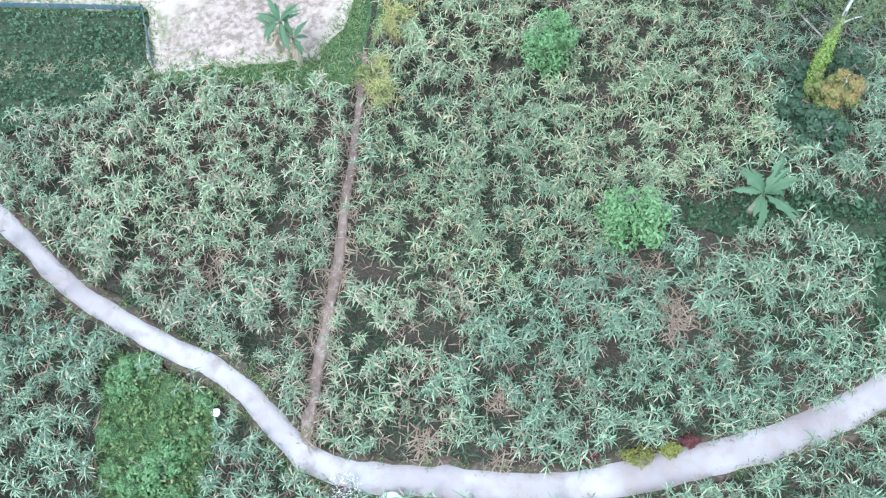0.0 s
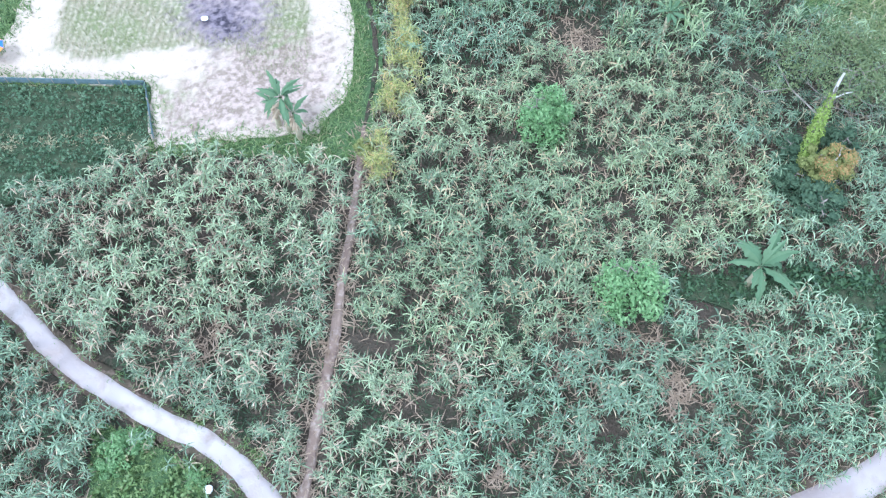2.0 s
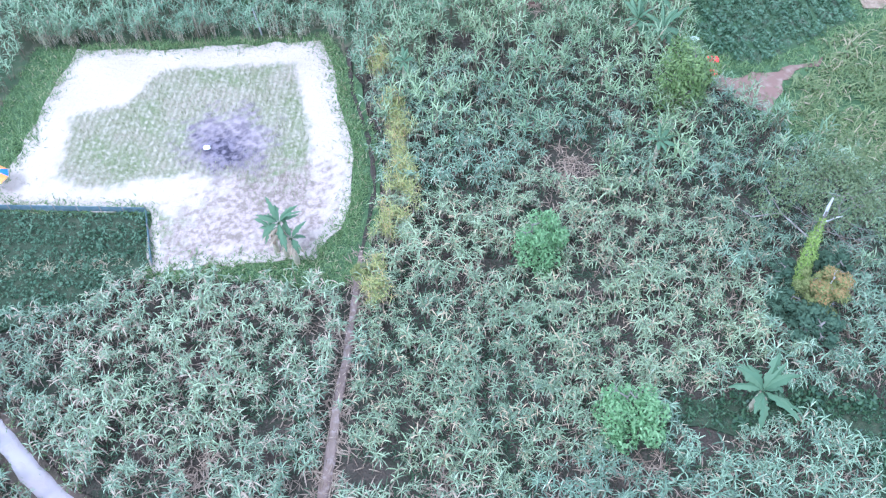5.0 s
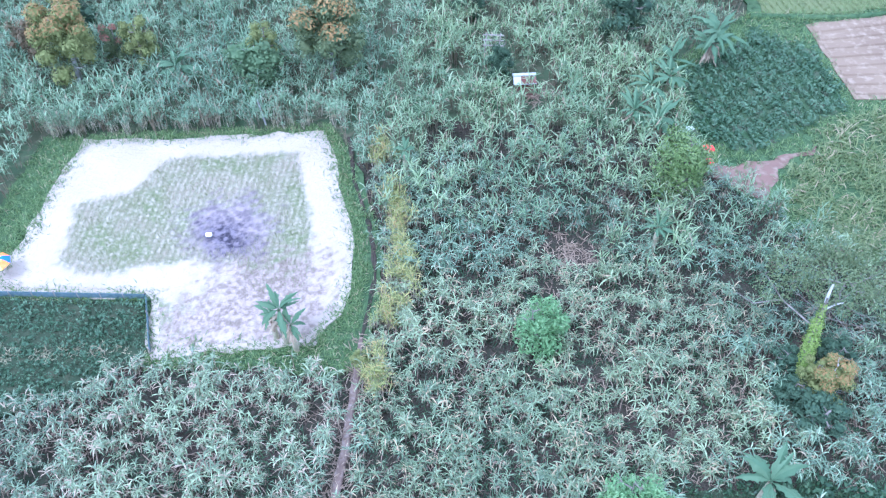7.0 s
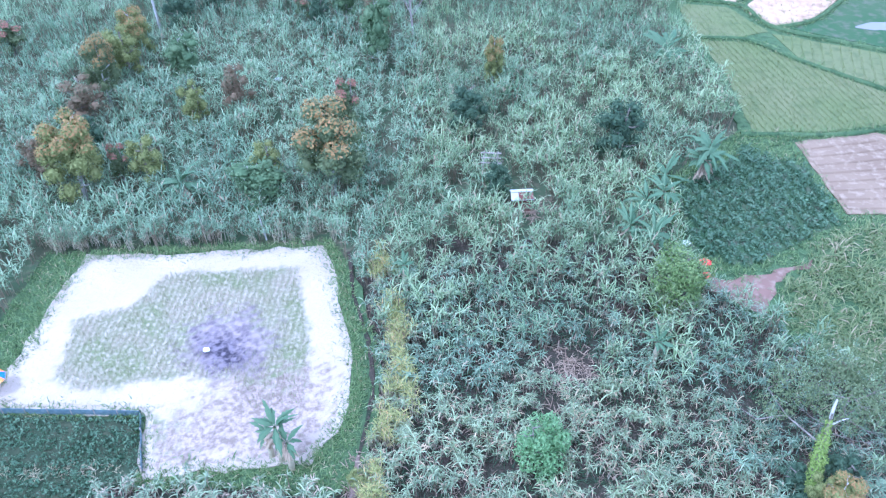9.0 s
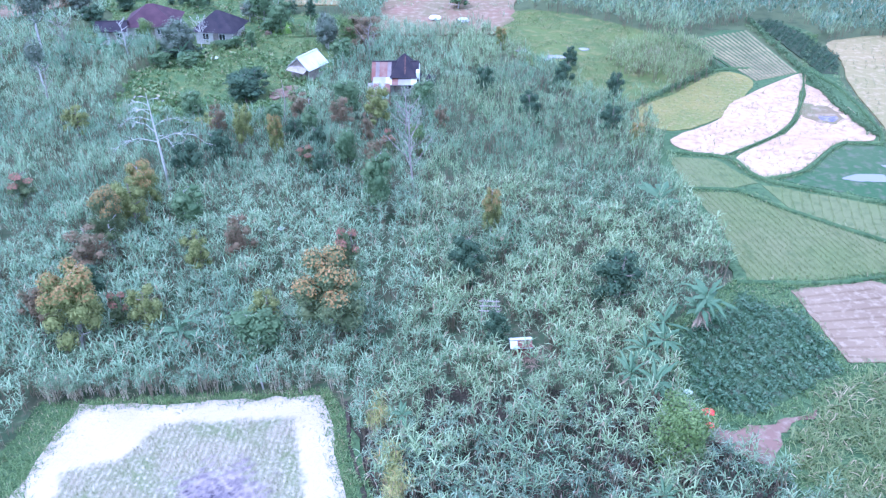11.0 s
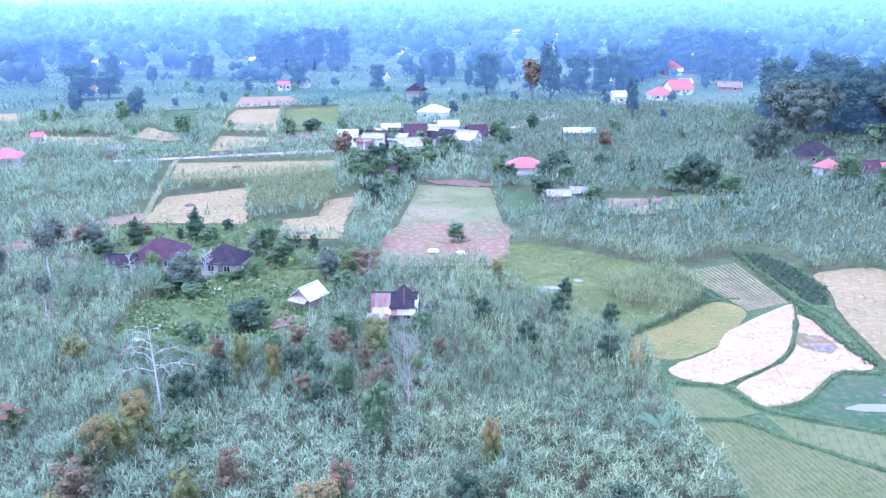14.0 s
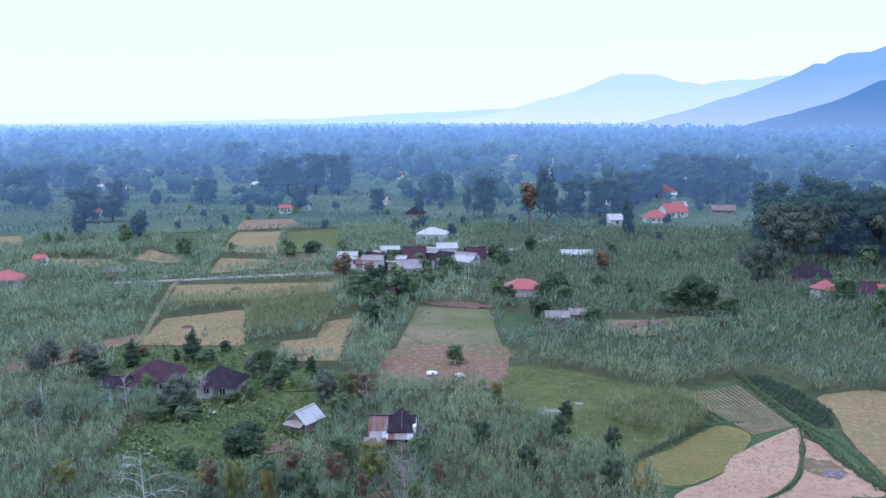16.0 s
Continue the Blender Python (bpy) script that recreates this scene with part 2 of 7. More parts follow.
# distant cane emits a bluish glow that imitates haze
M["cane_distant"] = hazed("haze_glow_cane", (0.09, 0.14, 0.075), (0.2, 0.255, 0.145), (0.27, 0.46, 0.75), 0.78, 0.05, reach=1100)
M["maize"] = leafy("maize_leaf", [(0.15, 0.21, 0.085), (0.24, 0.3, 0.125), (0.36, 0.39, 0.2)], (0.42, 0.36, 0.25), 0.06, through_light=0.4)
M["bush_green"] = leafy("round_bush_leaf", [(0.065, 0.115, 0.03), (0.125, 0.185, 0.05), (0.21, 0.275, 0.09)], patch=0.5)
M["tree_grey"] = leafy("grey_green_leaf", [(0.08, 0.105, 0.075), (0.125, 0.155, 0.11), (0.19, 0.215, 0.165)], rough=0.7, spec=0.2, patch=0.3)
M["bamboo_leaf"] = leafy("bamboo_leaf", [(0.058, 0.08, 0.058), (0.098, 0.128, 0.092), (0.155, 0.187, 0.142)], rough=0.7, spec=0.2, patch=0.3)
M["burnt"] = earth("burnt_straw", (0.07, 0.055, 0.045), (0.12, 0.095, 0.075), (0.2, 0.16, 0.12), 0.6, 2.0)
M["pale_stalk"] = solid("dry_cane_stalk", (0.38, 0.32, 0.24), (0.5, 0.43, 0.33), 8)
M["stalk"] = solid("cane_stalk", (0.16, 0.13, 0.09), (0.24, 0.19, 0.12), 8)
M["grass"] = leafy("grass_blade", [(0.08, 0.14, 0.042), (0.125, 0.195, 0.062), (0.195, 0.25, 0.095)], (0.34, 0.3, 0.17), 0.08)
# weed colour set dark to paint in the deep shade of the gap
M["shade_toned_weed"] = leafy("shade_toned_weed_leaf", [(0.03, 0.062, 0.032), (0.055, 0.102, 0.047), (0.09, 0.148, 0.068)])
M["reed"] = leafy("tall_yellow_grass", [(0.075, 0.12, 0.036), (0.13, 0.175, 0.058), (0.215, 0.24, 0.095)], (0.34, 0.28, 0.17), 0.10)
M["veg"] = leafy("vegetable_leaf", [(0.045, 0.095, 0.05), (0.08, 0.145, 0.075), (0.135, 0.2, 0.11)])
M["rice"] = leafy("rice_seedling", [(0.15, 0.19, 0.062), (0.2, 0.238, 0.085), (0.265, 0.275, 0.12)])
M["litter"] = leafy("dry_cane_leaf", [(0.15, 0.10, 0.07), (0.25, 0.18, 0.125), (0.37, 0.28, 0.2)], patch=0.5)
M["pale_straw"] = leafy("withered_leaf", [(0.5, 0.42, 0.29), (0.38, 0.32, 0.2), (0.33, 0.31, 0.18)])
M["straw"] = leafy("rice_stubble", [(0.36, 0.31, 0.21), (0.2, 0.23, 0.10), (0.27, 0.25, 0.14)])
M["tree_dark"] = leafy("dark_tree_leaf", [(0.042, 0.075, 0.048), (0.065, 0.105, 0.06), (0.095, 0.14, 0.08)], rough=0.7, spec=0.2, patch=0.3)
M["tree_mid"] = leafy("tree_leaf", [(0.075, 0.125, 0.06), (0.115, 0.175, 0.08), (0.17, 0.23, 0.115)], rough=0.7, spec=0.2, patch=0.3)
M["tree_light"] = leafy("bright_tree_leaf", [(0.09, 0.18, 0.065), (0.15, 0.265, 0.10), (0.24, 0.36, 0.16)], patch=0.3)
M["tree_yellow"] = leafy("yellow_green_leaf", [(0.13, 0.155, 0.05), (0.195, 0.215, 0.07), (0.28, 0.285, 0.105)], rough=0.7, spec=0.2, patch=0.3)
M["tree_olive"] = leafy("olive_leaf", [(0.085, 0.115, 0.055), (0.13, 0.165, 0.075), (0.195, 0.225, 0.105)], rough=0.7, spec=0.2, patch=0.3)
M["tree_orange"] = leafy("orange_young_leaf", [(0.33, 0.19, 0.075), (0.26, 0.2, 0.07), (0.4, 0.24, 0.11)], rough=0.7, spec=0.2, patch=0.5)
M["tree_red"] = leafy("red_young_leaf", [(0.32, 0.13, 0.09), (0.4, 0.19, 0.15), (0.2, 0.14, 0.085)], rough=0.7, spec=0.2, patch=0.5)
M["red_leaf"] = leafy("dark_red_leaf", [(0.11, 0.02, 0.03), (0.17, 0.035, 0.045), (0.09, 0.05, 0.03)])
M["yellow_leaf"] = leafy("yellow_flower_leaf", [(0.16, 0.19, 0.04), (0.36, 0.3, 0.04), (0.11, 0.16, 0.05)])
M["tree_brown"] = leafy("brownish_leaf", [(0.16, 0.125, 0.075), (0.25, 0.165, 0.105), (0.12, 0.125, 0.065)], rough=0.7, spec=0.2, patch=0.5)
M["bark"] = solid("grey_bark", (0.13, 0.11, 0.09), (0.25, 0.22, 0.19), 3, 0.9, 0, 0.5)
M["pale_bark"] = solid("bleached_bark", (0.36, 0.34, 0.32), (0.5, 0.48, 0.46), 2, 0.85, 0, 0.4)
M["banana"] = leafy("banana_leaf", [(0.05, 0.10, 0.055), (0.085, 0.15, 0.08), (0.13, 0.195, 0.105)], patch=0.8, rough=0.65, spec=0.25)
M["banana_dry"] = leafy("dry_banana_leaf", [(0.36, 0.27, 0.18), (0.27, 0.19, 0.13), (0.44, 0.35, 0.24)], patch=0.8)
M["banana_stem"] = solid("banana_stem", (0.3, 0.28, 0.18), (0.44, 0.38, 0.27), 3)
M["white"] = solid("white_paint", (0.72, 0.72, 0.70), (0.6, 0.6, 0.58), 0.8)
M["plaster"] = solid("stained_plaster", (0.62, 0.60, 0.56), (0.45, 0.43, 0.39), 0.7)
M["wood"] = solid("grey_planks", (0.24, 0.2, 0.17), (0.36, 0.31, 0.28), 2.5)
M["brick"] = solid("orange_brick", (0.36, 0.2, 0.14), (0.27, 0.16, 0.12), 2)
M["rust"] = solid("rusty_sheet", (0.15, 0.058, 0.045), (0.2, 0.12, 0.10), 0.9, 0.6, 0.2)
M["zinc"] = solid("weathered_zinc", (0.33, 0.31, 0.31), (0.25, 0.22, 0.215), 0.8, 0.45, 0.3)
M["zinc_white"] = solid("bright_sheet", (0.5, 0.51, 0.51), (0.4, 0.4, 0.39), 0.6, 0.4, 0.2)
M["dark_roof"] = solid("dark_sheet", (0.024, 0.02, 0.03), (0.042, 0.033, 0.042), 0.7, 0.8, 0.0, spec=0.15)
M["maroon_roof"] = solid("maroon_roof", (0.05, 0.026, 0.038), (0.075, 0.04, 0.052), 0.8, 0.8, 0.0, spec=0.15)
M["red_roof"] = solid("red_roof", (0.42, 0.115, 0.11), (0.33, 0.105, 0.10), 0.5, 0.5)
M["glass"] = solid("dark_window", (0.03, 0.035, 0.04), (0.05, 0.05, 0.06), 1.0, 0.15, 0, 0, 0.5)
M["net"] = solid("blue_grey_net", (0.10, 0.15, 0.17), (0.16, 0.21, 0.23), 4)
M["blue"] = solid("blue_cloth", (0.05, 0.15, 0.6), (0.07, 0.2, 0.7), 3)
M["orange"] = solid("orange_cloth", (0.8, 0.22, 0.04), (0.85, 0.32, 0.1), 3)
M["yellow_cloth"] = solid("yellow_cloth", (0.75, 0.6, 0.1), (0.8, 0.65, 0.2), 3)
M["red_plastic"] = solid("red_plastic", (0.7, 0.06, 0.05), (0.6, 0.08, 0.06), 3)
# woods and hills emit a blue glow that imitates haze before them
M["woods_1"] = hazed("woods_haze_glow", (0.028, 0.05, 0.032), (0.062, 0.092, 0.055), (0.28, 0.46, 0.72), 0.8, 0.06, reach=760)
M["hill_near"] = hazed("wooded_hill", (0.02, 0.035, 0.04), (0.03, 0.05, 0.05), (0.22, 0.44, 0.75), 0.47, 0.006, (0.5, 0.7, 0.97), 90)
M["hill_mid"] = hazed("haze_glow_hill", (0.02, 0.03, 0.04), (0.03, 0.04, 0.05), (0.38, 0.61, 0.86), 0.68, 0.004, (0.76, 0.88, 1.0), 190)
M["hill_far"] = hazed("haze_glow_mountain", (0.02, 0.03, 0.04), (0.03, 0.04, 0.05), (0.72, 0.85, 0.96), 0.85, 0.003, (0.92, 0.96, 1.0), 190)
M["lawn"] = earth("worn_lawn", (0.13, 0.155, 0.065), (0.235, 0.2, 0.125), (0.17, 0.155, 0.09), 0.08, 0.8, 0.95, 0.6, (0.42, 0.66))
M["lawn_green"] = earth("green_lawn", (0.06, 0.105, 0.042), (0.095, 0.125, 0.045), (0.15, 0.155, 0.055), 0.09, 0.8)
M["seedlings"] = earth("bright_seedlings", (0.2, 0.32, 0.05), (0.16, 0.27, 0.05), (0.25, 0.34, 0.08), 0.5, 3.0)
M["under"] = earth("cane_litter_soil", (0.06, 0.047, 0.037), (0.03, 0.039, 0.023), (0.12, 0.09, 0.07), 0.35, 5.0, bump=0.9)
M["under_green"] = earth("weedy_cane_floor", (0.046, 0.056, 0.033), (0.04, 0.06, 0.033), (0.075, 0.08, 0.048), 0.3, 2.0)
# weedy, littered floor, its colour lightened to imitate haze over far gaps
M["lifted_floor"] = earth("haze_lifted_cane_floor", (0.08, 0.085, 0.05), (0.055, 0.09, 0.045), (0.125, 0.115, 0.075), 0.3, 2.0)
M["far_turf"] = earth("far_weedy_ground", (0.075, 0.09, 0.045), (0.10, 0.115, 0.055), (0.055, 0.07, 0.036), 0.05, 0.5)
M["red_plot"] = earth("red_tilled_plot", (0.21, 0.12, 0.085), (0.15, 0.14, 0.07), (0.28, 0.21, 0.15), 0.1, 0.9)
M["dull_zinc"] = solid("dull_zinc", (0.22, 0.18, 0.175), (0.15, 0.115, 0.11), 0.8, 0.6, 0.1)
M["creeper"] = leafy("creeper_leaf", [(0.15, 0.22, 0.045), (0.22, 0.30, 0.065), (0.32, 0.38, 0.11)], rough=0.7, spec=0.2, patch=0.5)
M["twig_bark"] = solid("grey_pink_bark", (0.24, 0.2, 0.185), (0.35, 0.3, 0.28), 3, 0.9, 0, 0.4)
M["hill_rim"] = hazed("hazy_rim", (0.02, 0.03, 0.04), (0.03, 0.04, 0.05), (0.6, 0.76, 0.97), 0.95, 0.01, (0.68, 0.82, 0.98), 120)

# ---- builders ----


def mesh_np(name, V, Q, mats, mi=None):
    """A mesh of quads from arrays."""
    me = bpy.data.meshes.new(name)
    me.vertices.add(len(V))
    me.vertices.foreach_set("co", np.ascontiguousarray(V, dtype=np.float32).ravel())
    me.loops.add(len(Q) * 4)
    me.loops.foreach_set("vertex_index", np.ascontiguousarray(Q, dtype=np.int32).ravel())
    me.polygons.add(len(Q))
    me.polygons.foreach_set("loop_start", np.arange(0, len(Q) * 4, 4, dtype=np.int32))
    for m in mats:
        me.materials.append(m)
    if mi is not None:
        me.polygons.foreach_set("material_index", np.ascontiguousarray(mi, dtype=np.int32))
    me.update(calc_edges=True)
    return me


def part(name, bm, mat, parent, label=""):
    """Links a bmesh as one mesh object under a thing or a part."""
    me = bpy.data.meshes.new(name)
    bm.to_mesh(me)
    bm.free()
    me.materials.append(mat)
    ob = new(name, me)
    ob.parent = parent
    return tagged(ob, label)


def part_np(name, V, Q, mat, parent, label=""):
    ob = new(name, mesh_np(name, V, Q, [mat]))
    ob.parent = parent
    return tagged(ob, label)


def thing(name, label, category, group="", at=(0, 0, 0), turn=0.0):
    ob = new(name)
    ob.empty_display_size = 0.2
    ob.matrix_basis = pose(*at, 0, 0, turn)
    return tagged(ob, label, category, group)


def boxes(bm, size, at, turn=(0, 0, 0), bevel=0.0):
    got = bmesh.ops.create_cube(bm, size=1.0, matrix=pose(*at, *turn) @ Matrix.Diagonal((*size, 1)))
    if bevel:
        edges = {e for v in got["verts"] for e in v.link_edges}
        bmesh.ops.bevel(bm, geom=list(edges), offset=bevel, segments=1, affect="EDGES")
    return bm


def box(size, at, turn=(0, 0, 0), bevel=0.0):
    return boxes(bmesh.new(), size, at, turn, bevel)


def tube(points, radii, sides=7):
    """A tapered tube along points, as arrays."""
    P = np.array(points, float)
    n = len(P)
    V, Q = [], []
    for i in range(n):
        d = P[min(i + 1, n - 1)] - P[max(i - 1, 0)]
        d /= np.linalg.norm(d) + 1e-9
        a = np.cross(d, (0.31, 0.87, 0.11))
        a /= np.linalg.norm(a) + 1e-9
        b = np.cross(d, a)
        for k in range(sides):
            w = 2 * math.pi * k / sides
            V.append(P[i] + radii[i] * (math.cos(w) * a + math.sin(w) * b))
    for i in range(n - 1):
        for k in range(sides):
            k2 = (k + 1) % sides
            Q.append((i * sides + k, i * sides + k2, (i + 1) * sides + k2, (i + 1) * sides + k))
    return np.array(V), np.array(Q)


def merged(pieces):
    V, Q, o = [], [], 0
    for v, q in pieces:
        V.append(v)
        Q.append(np.asarray(q) + o)
        o += len(v)
    return np.concatenate(V), np.concatenate(Q)


def blade(foot, az, up, length, width, droop, segs=3, prof=(0.45, 1.0, 0.8, 0.12)):
    """A narrow leaf that rises at the angle up and arches over."""
    d = np.array((math.cos(az), math.sin(az), 0))
    side = np.array((-math.sin(az), math.cos(az), 0))
    p, V = np.array(foot, float), []
    for i in range(segs + 1):
        w = np.interp(i / segs, np.linspace(0, 1, len(prof)), prof) * width / 2
        V += [p - side * w, p + side * w]
        a = up - droop * (i + 0.5) / segs
        p = p + length / segs * (d * math.cos(a) + np.array((0, 0, math.sin(a))))
    Q = [(2 * i, 2 * i + 1, 2 * i + 3, 2 * i + 2) for i in range(segs)]
    return np.array(V), np.array(Q)


def scatter(XY, templates, scale, z=0.0):
    """Copies of template meshes, turned by chance and joined: arrays V, Q, material index."""
    Vs, Qs, Ms, o = [], [], [], 0
    pick = rng.integers(0, len(templates), len(XY))
    turn = rng.uniform(0, 2 * math.pi, len(XY))
    scale = np.broadcast_to(scale, len(XY))
    z = np.broadcast_to(z, len(XY))
    for k, (v, q, mi) in enumerate(templates):
        I = np.nonzero(pick == k)[0]
        if not len(I):
            continue
        c, s, sc = np.cos(turn[I])[:, None], np.sin(turn[I])[:, None], scale[I][:, None]
        X = (v[None, :, 0] * c - v[None, :, 1] * s) * sc + XY[I, 0][:, None]
        Y = (v[None, :, 0] * s + v[None, :, 1] * c) * sc + XY[I, 1][:, None]
        Z = v[None, :, 2] * sc + z[I][:, None]
        Vs.append(np.stack([X, Y, Z], -1).reshape(-1, 3))
        Qs.append((q[None] + (o + np.arange(len(I)) * len(v))[:, None, None]).reshape(-1, 4))
        Ms.append(np.tile(mi, len(I)))
        o += len(I) * len(v)
    return np.concatenate(Vs), np.concatenate(Qs), np.concatenate(Ms)


def stuff(name, XY, templates, scale, mats, label, category, z=0.0):
    if not len(XY):
        return None
    V, Q, mi = scatter(XY, templates, scale, z)
    return tagged(new(name, mesh_np(name, V, Q, mats, mi)), label, category, kind="stuff")


def inside(XY, poly):
    x, y = XY[:, 0], XY[:, 1]
    r = np.zeros(len(XY), bool)
    for (x1, y1), (x2, y2) in zip(poly, poly[1:] + poly[:1]):
        r ^= ((y1 > y) != (y2 > y)) & (x < (x2 - x1) * (y - y1) / (y2 - y1 + 1e-12) + x1)
    return r


def off_line(XY, line):
    """The distance of each place from a line of points."""
    d = np.full(len(XY), 1e9)
    for a, b in zip(line, line[1:]):
        a, b = np.array(a), np.array(b)
        t = np.clip(((XY - a) @ (b - a)) / ((b - a) @ (b - a)), 0, 1)
        d = np.minimum(d, np.linalg.norm(XY - a - t[:, None] * (b - a), axis=1))
    return d


def jittered(x0, x1, y0, y1, step, amount=0.45):
    gx, gy = np.meshgrid(np.arange(x0, x1, step), np.arange(y0, y1, step))
    XY = np.stack([gx.ravel(), gy.ravel()], -1)
    return XY + rng.uniform(-amount, amount, XY.shape) * step


def wave(XY, scale, seed):
    """A smooth random value from 0 to 1 over the plan."""
    r = np.random.default_rng(seed)
    v = 0
    for f in (1.0, 1.7, 2.9, 4.3):
        for _ in range(3):
            a, ph = r.uniform(0, 2 * math.pi, 2)
            v = v + np.sin((XY[:, 0] * math.cos(a) + XY[:, 1] * math.sin(a)) * f / scale * 2.2 + ph) / f
    return np.clip(0.5 + v / 7, 0, 1)


def spline(points, n=6, closed=False):
    P = [np.array(p, float) for p in points]
    out, m = [], len(P)
    for i in range(m if closed else m - 1):
        if closed:
            a, b, c, d = P[i - 1], P[i], P[(i + 1) % m], P[(i + 2) % m]
        else:
            a, b, c, d = P[max(i - 1, 0)], P[i], P[i + 1], P[min(i + 2, m - 1)]
        for k in range(n):
            t = k / n
            out.append(0.5 * (2 * b + (c - a) * t + (2 * a - 5 * b + 4 * c - d) * t * t + (3 * b - a - 3 * c + d) * t ** 3))
    if not closed:
        out.append(P[-1])
    return [tuple(p) for p in out]


def dense(points, step):
    """A closed outline with straight sides, cut into short steps."""
    out = []
    for a, b in zip(points, points[1:] + points[:1]):
        n = max(1, int(math.dist(a, b) / step))
        out += [(a[0] + (b[0] - a[0]) * k / n, a[1] + (b[1] - a[1]) * k / n) for k in range(n)]
    return out


def ragged(points, amount):
    return [(x + amount * noise.noise((x * 0.9, y * 0.9, 3.1)) * 2, y + amount * noise.noise((x * 0.9, y * 0.9, 9.7)) * 2) for x, y in points]


def field(name, outline, z, mat, label, category="field", curved=False, edge=0.12):
    """A low slab of soil or turf with an uneven edge."""
    pts = spline(outline, 6, True) if curved else dense(outline, 1.2)
    pts = ragged(pts, edge)
    bm = bmesh.new()
    top = [bm.verts.new((x, y, z)) for x, y in pts]
    low = [bm.verts.new((x, y, -0.15)) for x, y in pts]
    f = bm.faces.new(top)
    for i in range(len(pts)):
        j = (i + 1) % len(pts)
        bm.faces.new((top[j], top[i], low[i], low[j]))
    bmesh.ops.triangulate(bm, faces=[f])
    bmesh.ops.recalc_face_normals(bm, faces=bm.faces)
    me = bpy.data.meshes.new(name)
    bm.to_mesh(me)
    bm.free()
    me.materials.append(mat)
    return tagged(new(name, me), label, category, kind="structure")


def strip(name, line, width, z, mat, label, category, crown=0.0, edge=0.12, smooth=6, kind="structure"):
    """A road, path or bank along a line: five points across, with uneven edges."""
    P = np.array(spline(line, smooth))
    n = len(P)
    V = []
    for i in range(n):
        d = P[min(i + 1, n - 1)] - P[max(i - 1, 0)]
        d = d / (np.linalg.norm(d) + 1e-9)
        s = np.array((-d[1], d[0]))
        w = width(i / (n - 1)) if callable(width) else width
        for k, u in enumerate((-0.52, -0.46, -0.2, 0, 0.2, 0.46, 0.52)):
            q = P[i] + s * w * u
            e = edge * noise.noise((q[0] * 0.8, q[1] * 0.8, 5.0 + k)) * (1 if abs(u) > 0.4 else 0)
            q = q + s * e
            V.append((q[0], q[1], -0.12 if k in (0, 6) else z + crown * (1 - (2 * u) ** 2) + 0.03 * noise.noise((q[0], q[1], 1.0))))
    Q = [(7 * i + k, 7 * i + k + 1, 7 * i + k + 8, 7 * i + k + 7) for i in range(n - 1) for k in range(6)]
    return tagged(new(name, mesh_np(name, np.array(V), np.array(Q), [mat])), label, category, kind=kind)

# ---- plan ----
ROAD = [(-62, 33), (-45, 26), (-34, 21.5), (-27.0, 16.8), (-22.6, 13.4), (-19.3, 11.5), (-16.2, 10.1), (-13.3, 9.1), (-11.3, 7.8), (-9.2, 5.9), (-7.3, 4.6), (-4.9, 4.1),
        (-1.5, 4.1), (4.0, 4.1), (7.6, 4.8), (13.4, 6.5), (16.3, 7.5), (19.0, 8.8), (22.0, 10.5), (28, 14.5), (38, 20), (60, 28)]
PATH_LINE = [(-7.9, 5.4), (-7.9, 7.4), (-7.7, 11.1), (-7.5, 15.0), (-7.5, 19.1), (-7.4, 24.4), (-7.4, 29.3), (-7.2, 33), (-7.4, 35.6), (-8.3, 39.1), (-9.7, 42.8), (-10.8, 47.5)]
DRY = [(-30.8, 45.7), (-12.7, 48.0), (-11.0, 43.5), (-9.1, 38.0), (-8.5, 34.1), (-8.9, 31.0), (-10.5, 28.5), (-20.1, 26.8), (-21.6, 31.4), (-32.4, 31.0), (-31.6, 35.5), (-31.4, 40.0)]
STUBBLE = [(-23.9, 44.1), (-14.3, 45.4), (-12.5, 39.4), (-11.6, 34.9), (-11.6, 32.6), (-15.0, 32.3), (-16.5, 34.5), (-19.9, 34.6), (-26.2, 32.9), (-28.4, 33.8), (-29.0, 39.2), (-25.5, 40.6)]
VERGE = [(-34.0, 45.9), (-30.8, 46.1), (-12.2, 48.4), (-9.9, 45), (-7.5, 38.5), (-6.6, 33), (-6.9, 28), (-8.2, 26.5), (-20.5, 26.5), (-35.2, 28)]
VEG_LEFT = [(-40, 30.3), (-21.75, 31.2), (-20.25, 27.3), (-23.2, 25.0), (-25.6, 23.4), (-29, 21.6), (-38, 20)]
CLEARING = [(-19.3, 9.6), (-17.4, 9.3), (-13.2, 7.7), (-12.4, 5.6), (-13.1, 2.0), (-13.2, -1), (-17.6, -1), (-18.4, 4)]
GAP = [(10.4, 20.3), (14.5, 21.0), (18.5, 21.3), (23.0, 21.0), (34, 21), (34, 12.0), (22.5, 12.2), (21.4, 13.0), (21.3, 18.6), (17.8, 19.7), (14.5, 18.9), (11.5, 19.0)]
VEG_RIGHT = [(15.3, 56.7), (22.0, 62.8), (26.8, 60.6), (27.8, 53.2), (19.3, 47.6), (15.5, 49.0)]
RIGHT_TURF = [(14.0, 57.5), (21.5, 65.4), (27, 66), (36.5, 68), (40, 55), (33.0, 39.0), (24.5, 37.0), (19.5, 42.0), (15.0, 46.5)]
SOIL_RIGHT = [(26.8, 64.3), (34.5, 66.3), (38.5, 64.0), (35.2, 54.9), (28.6, 54.4)]
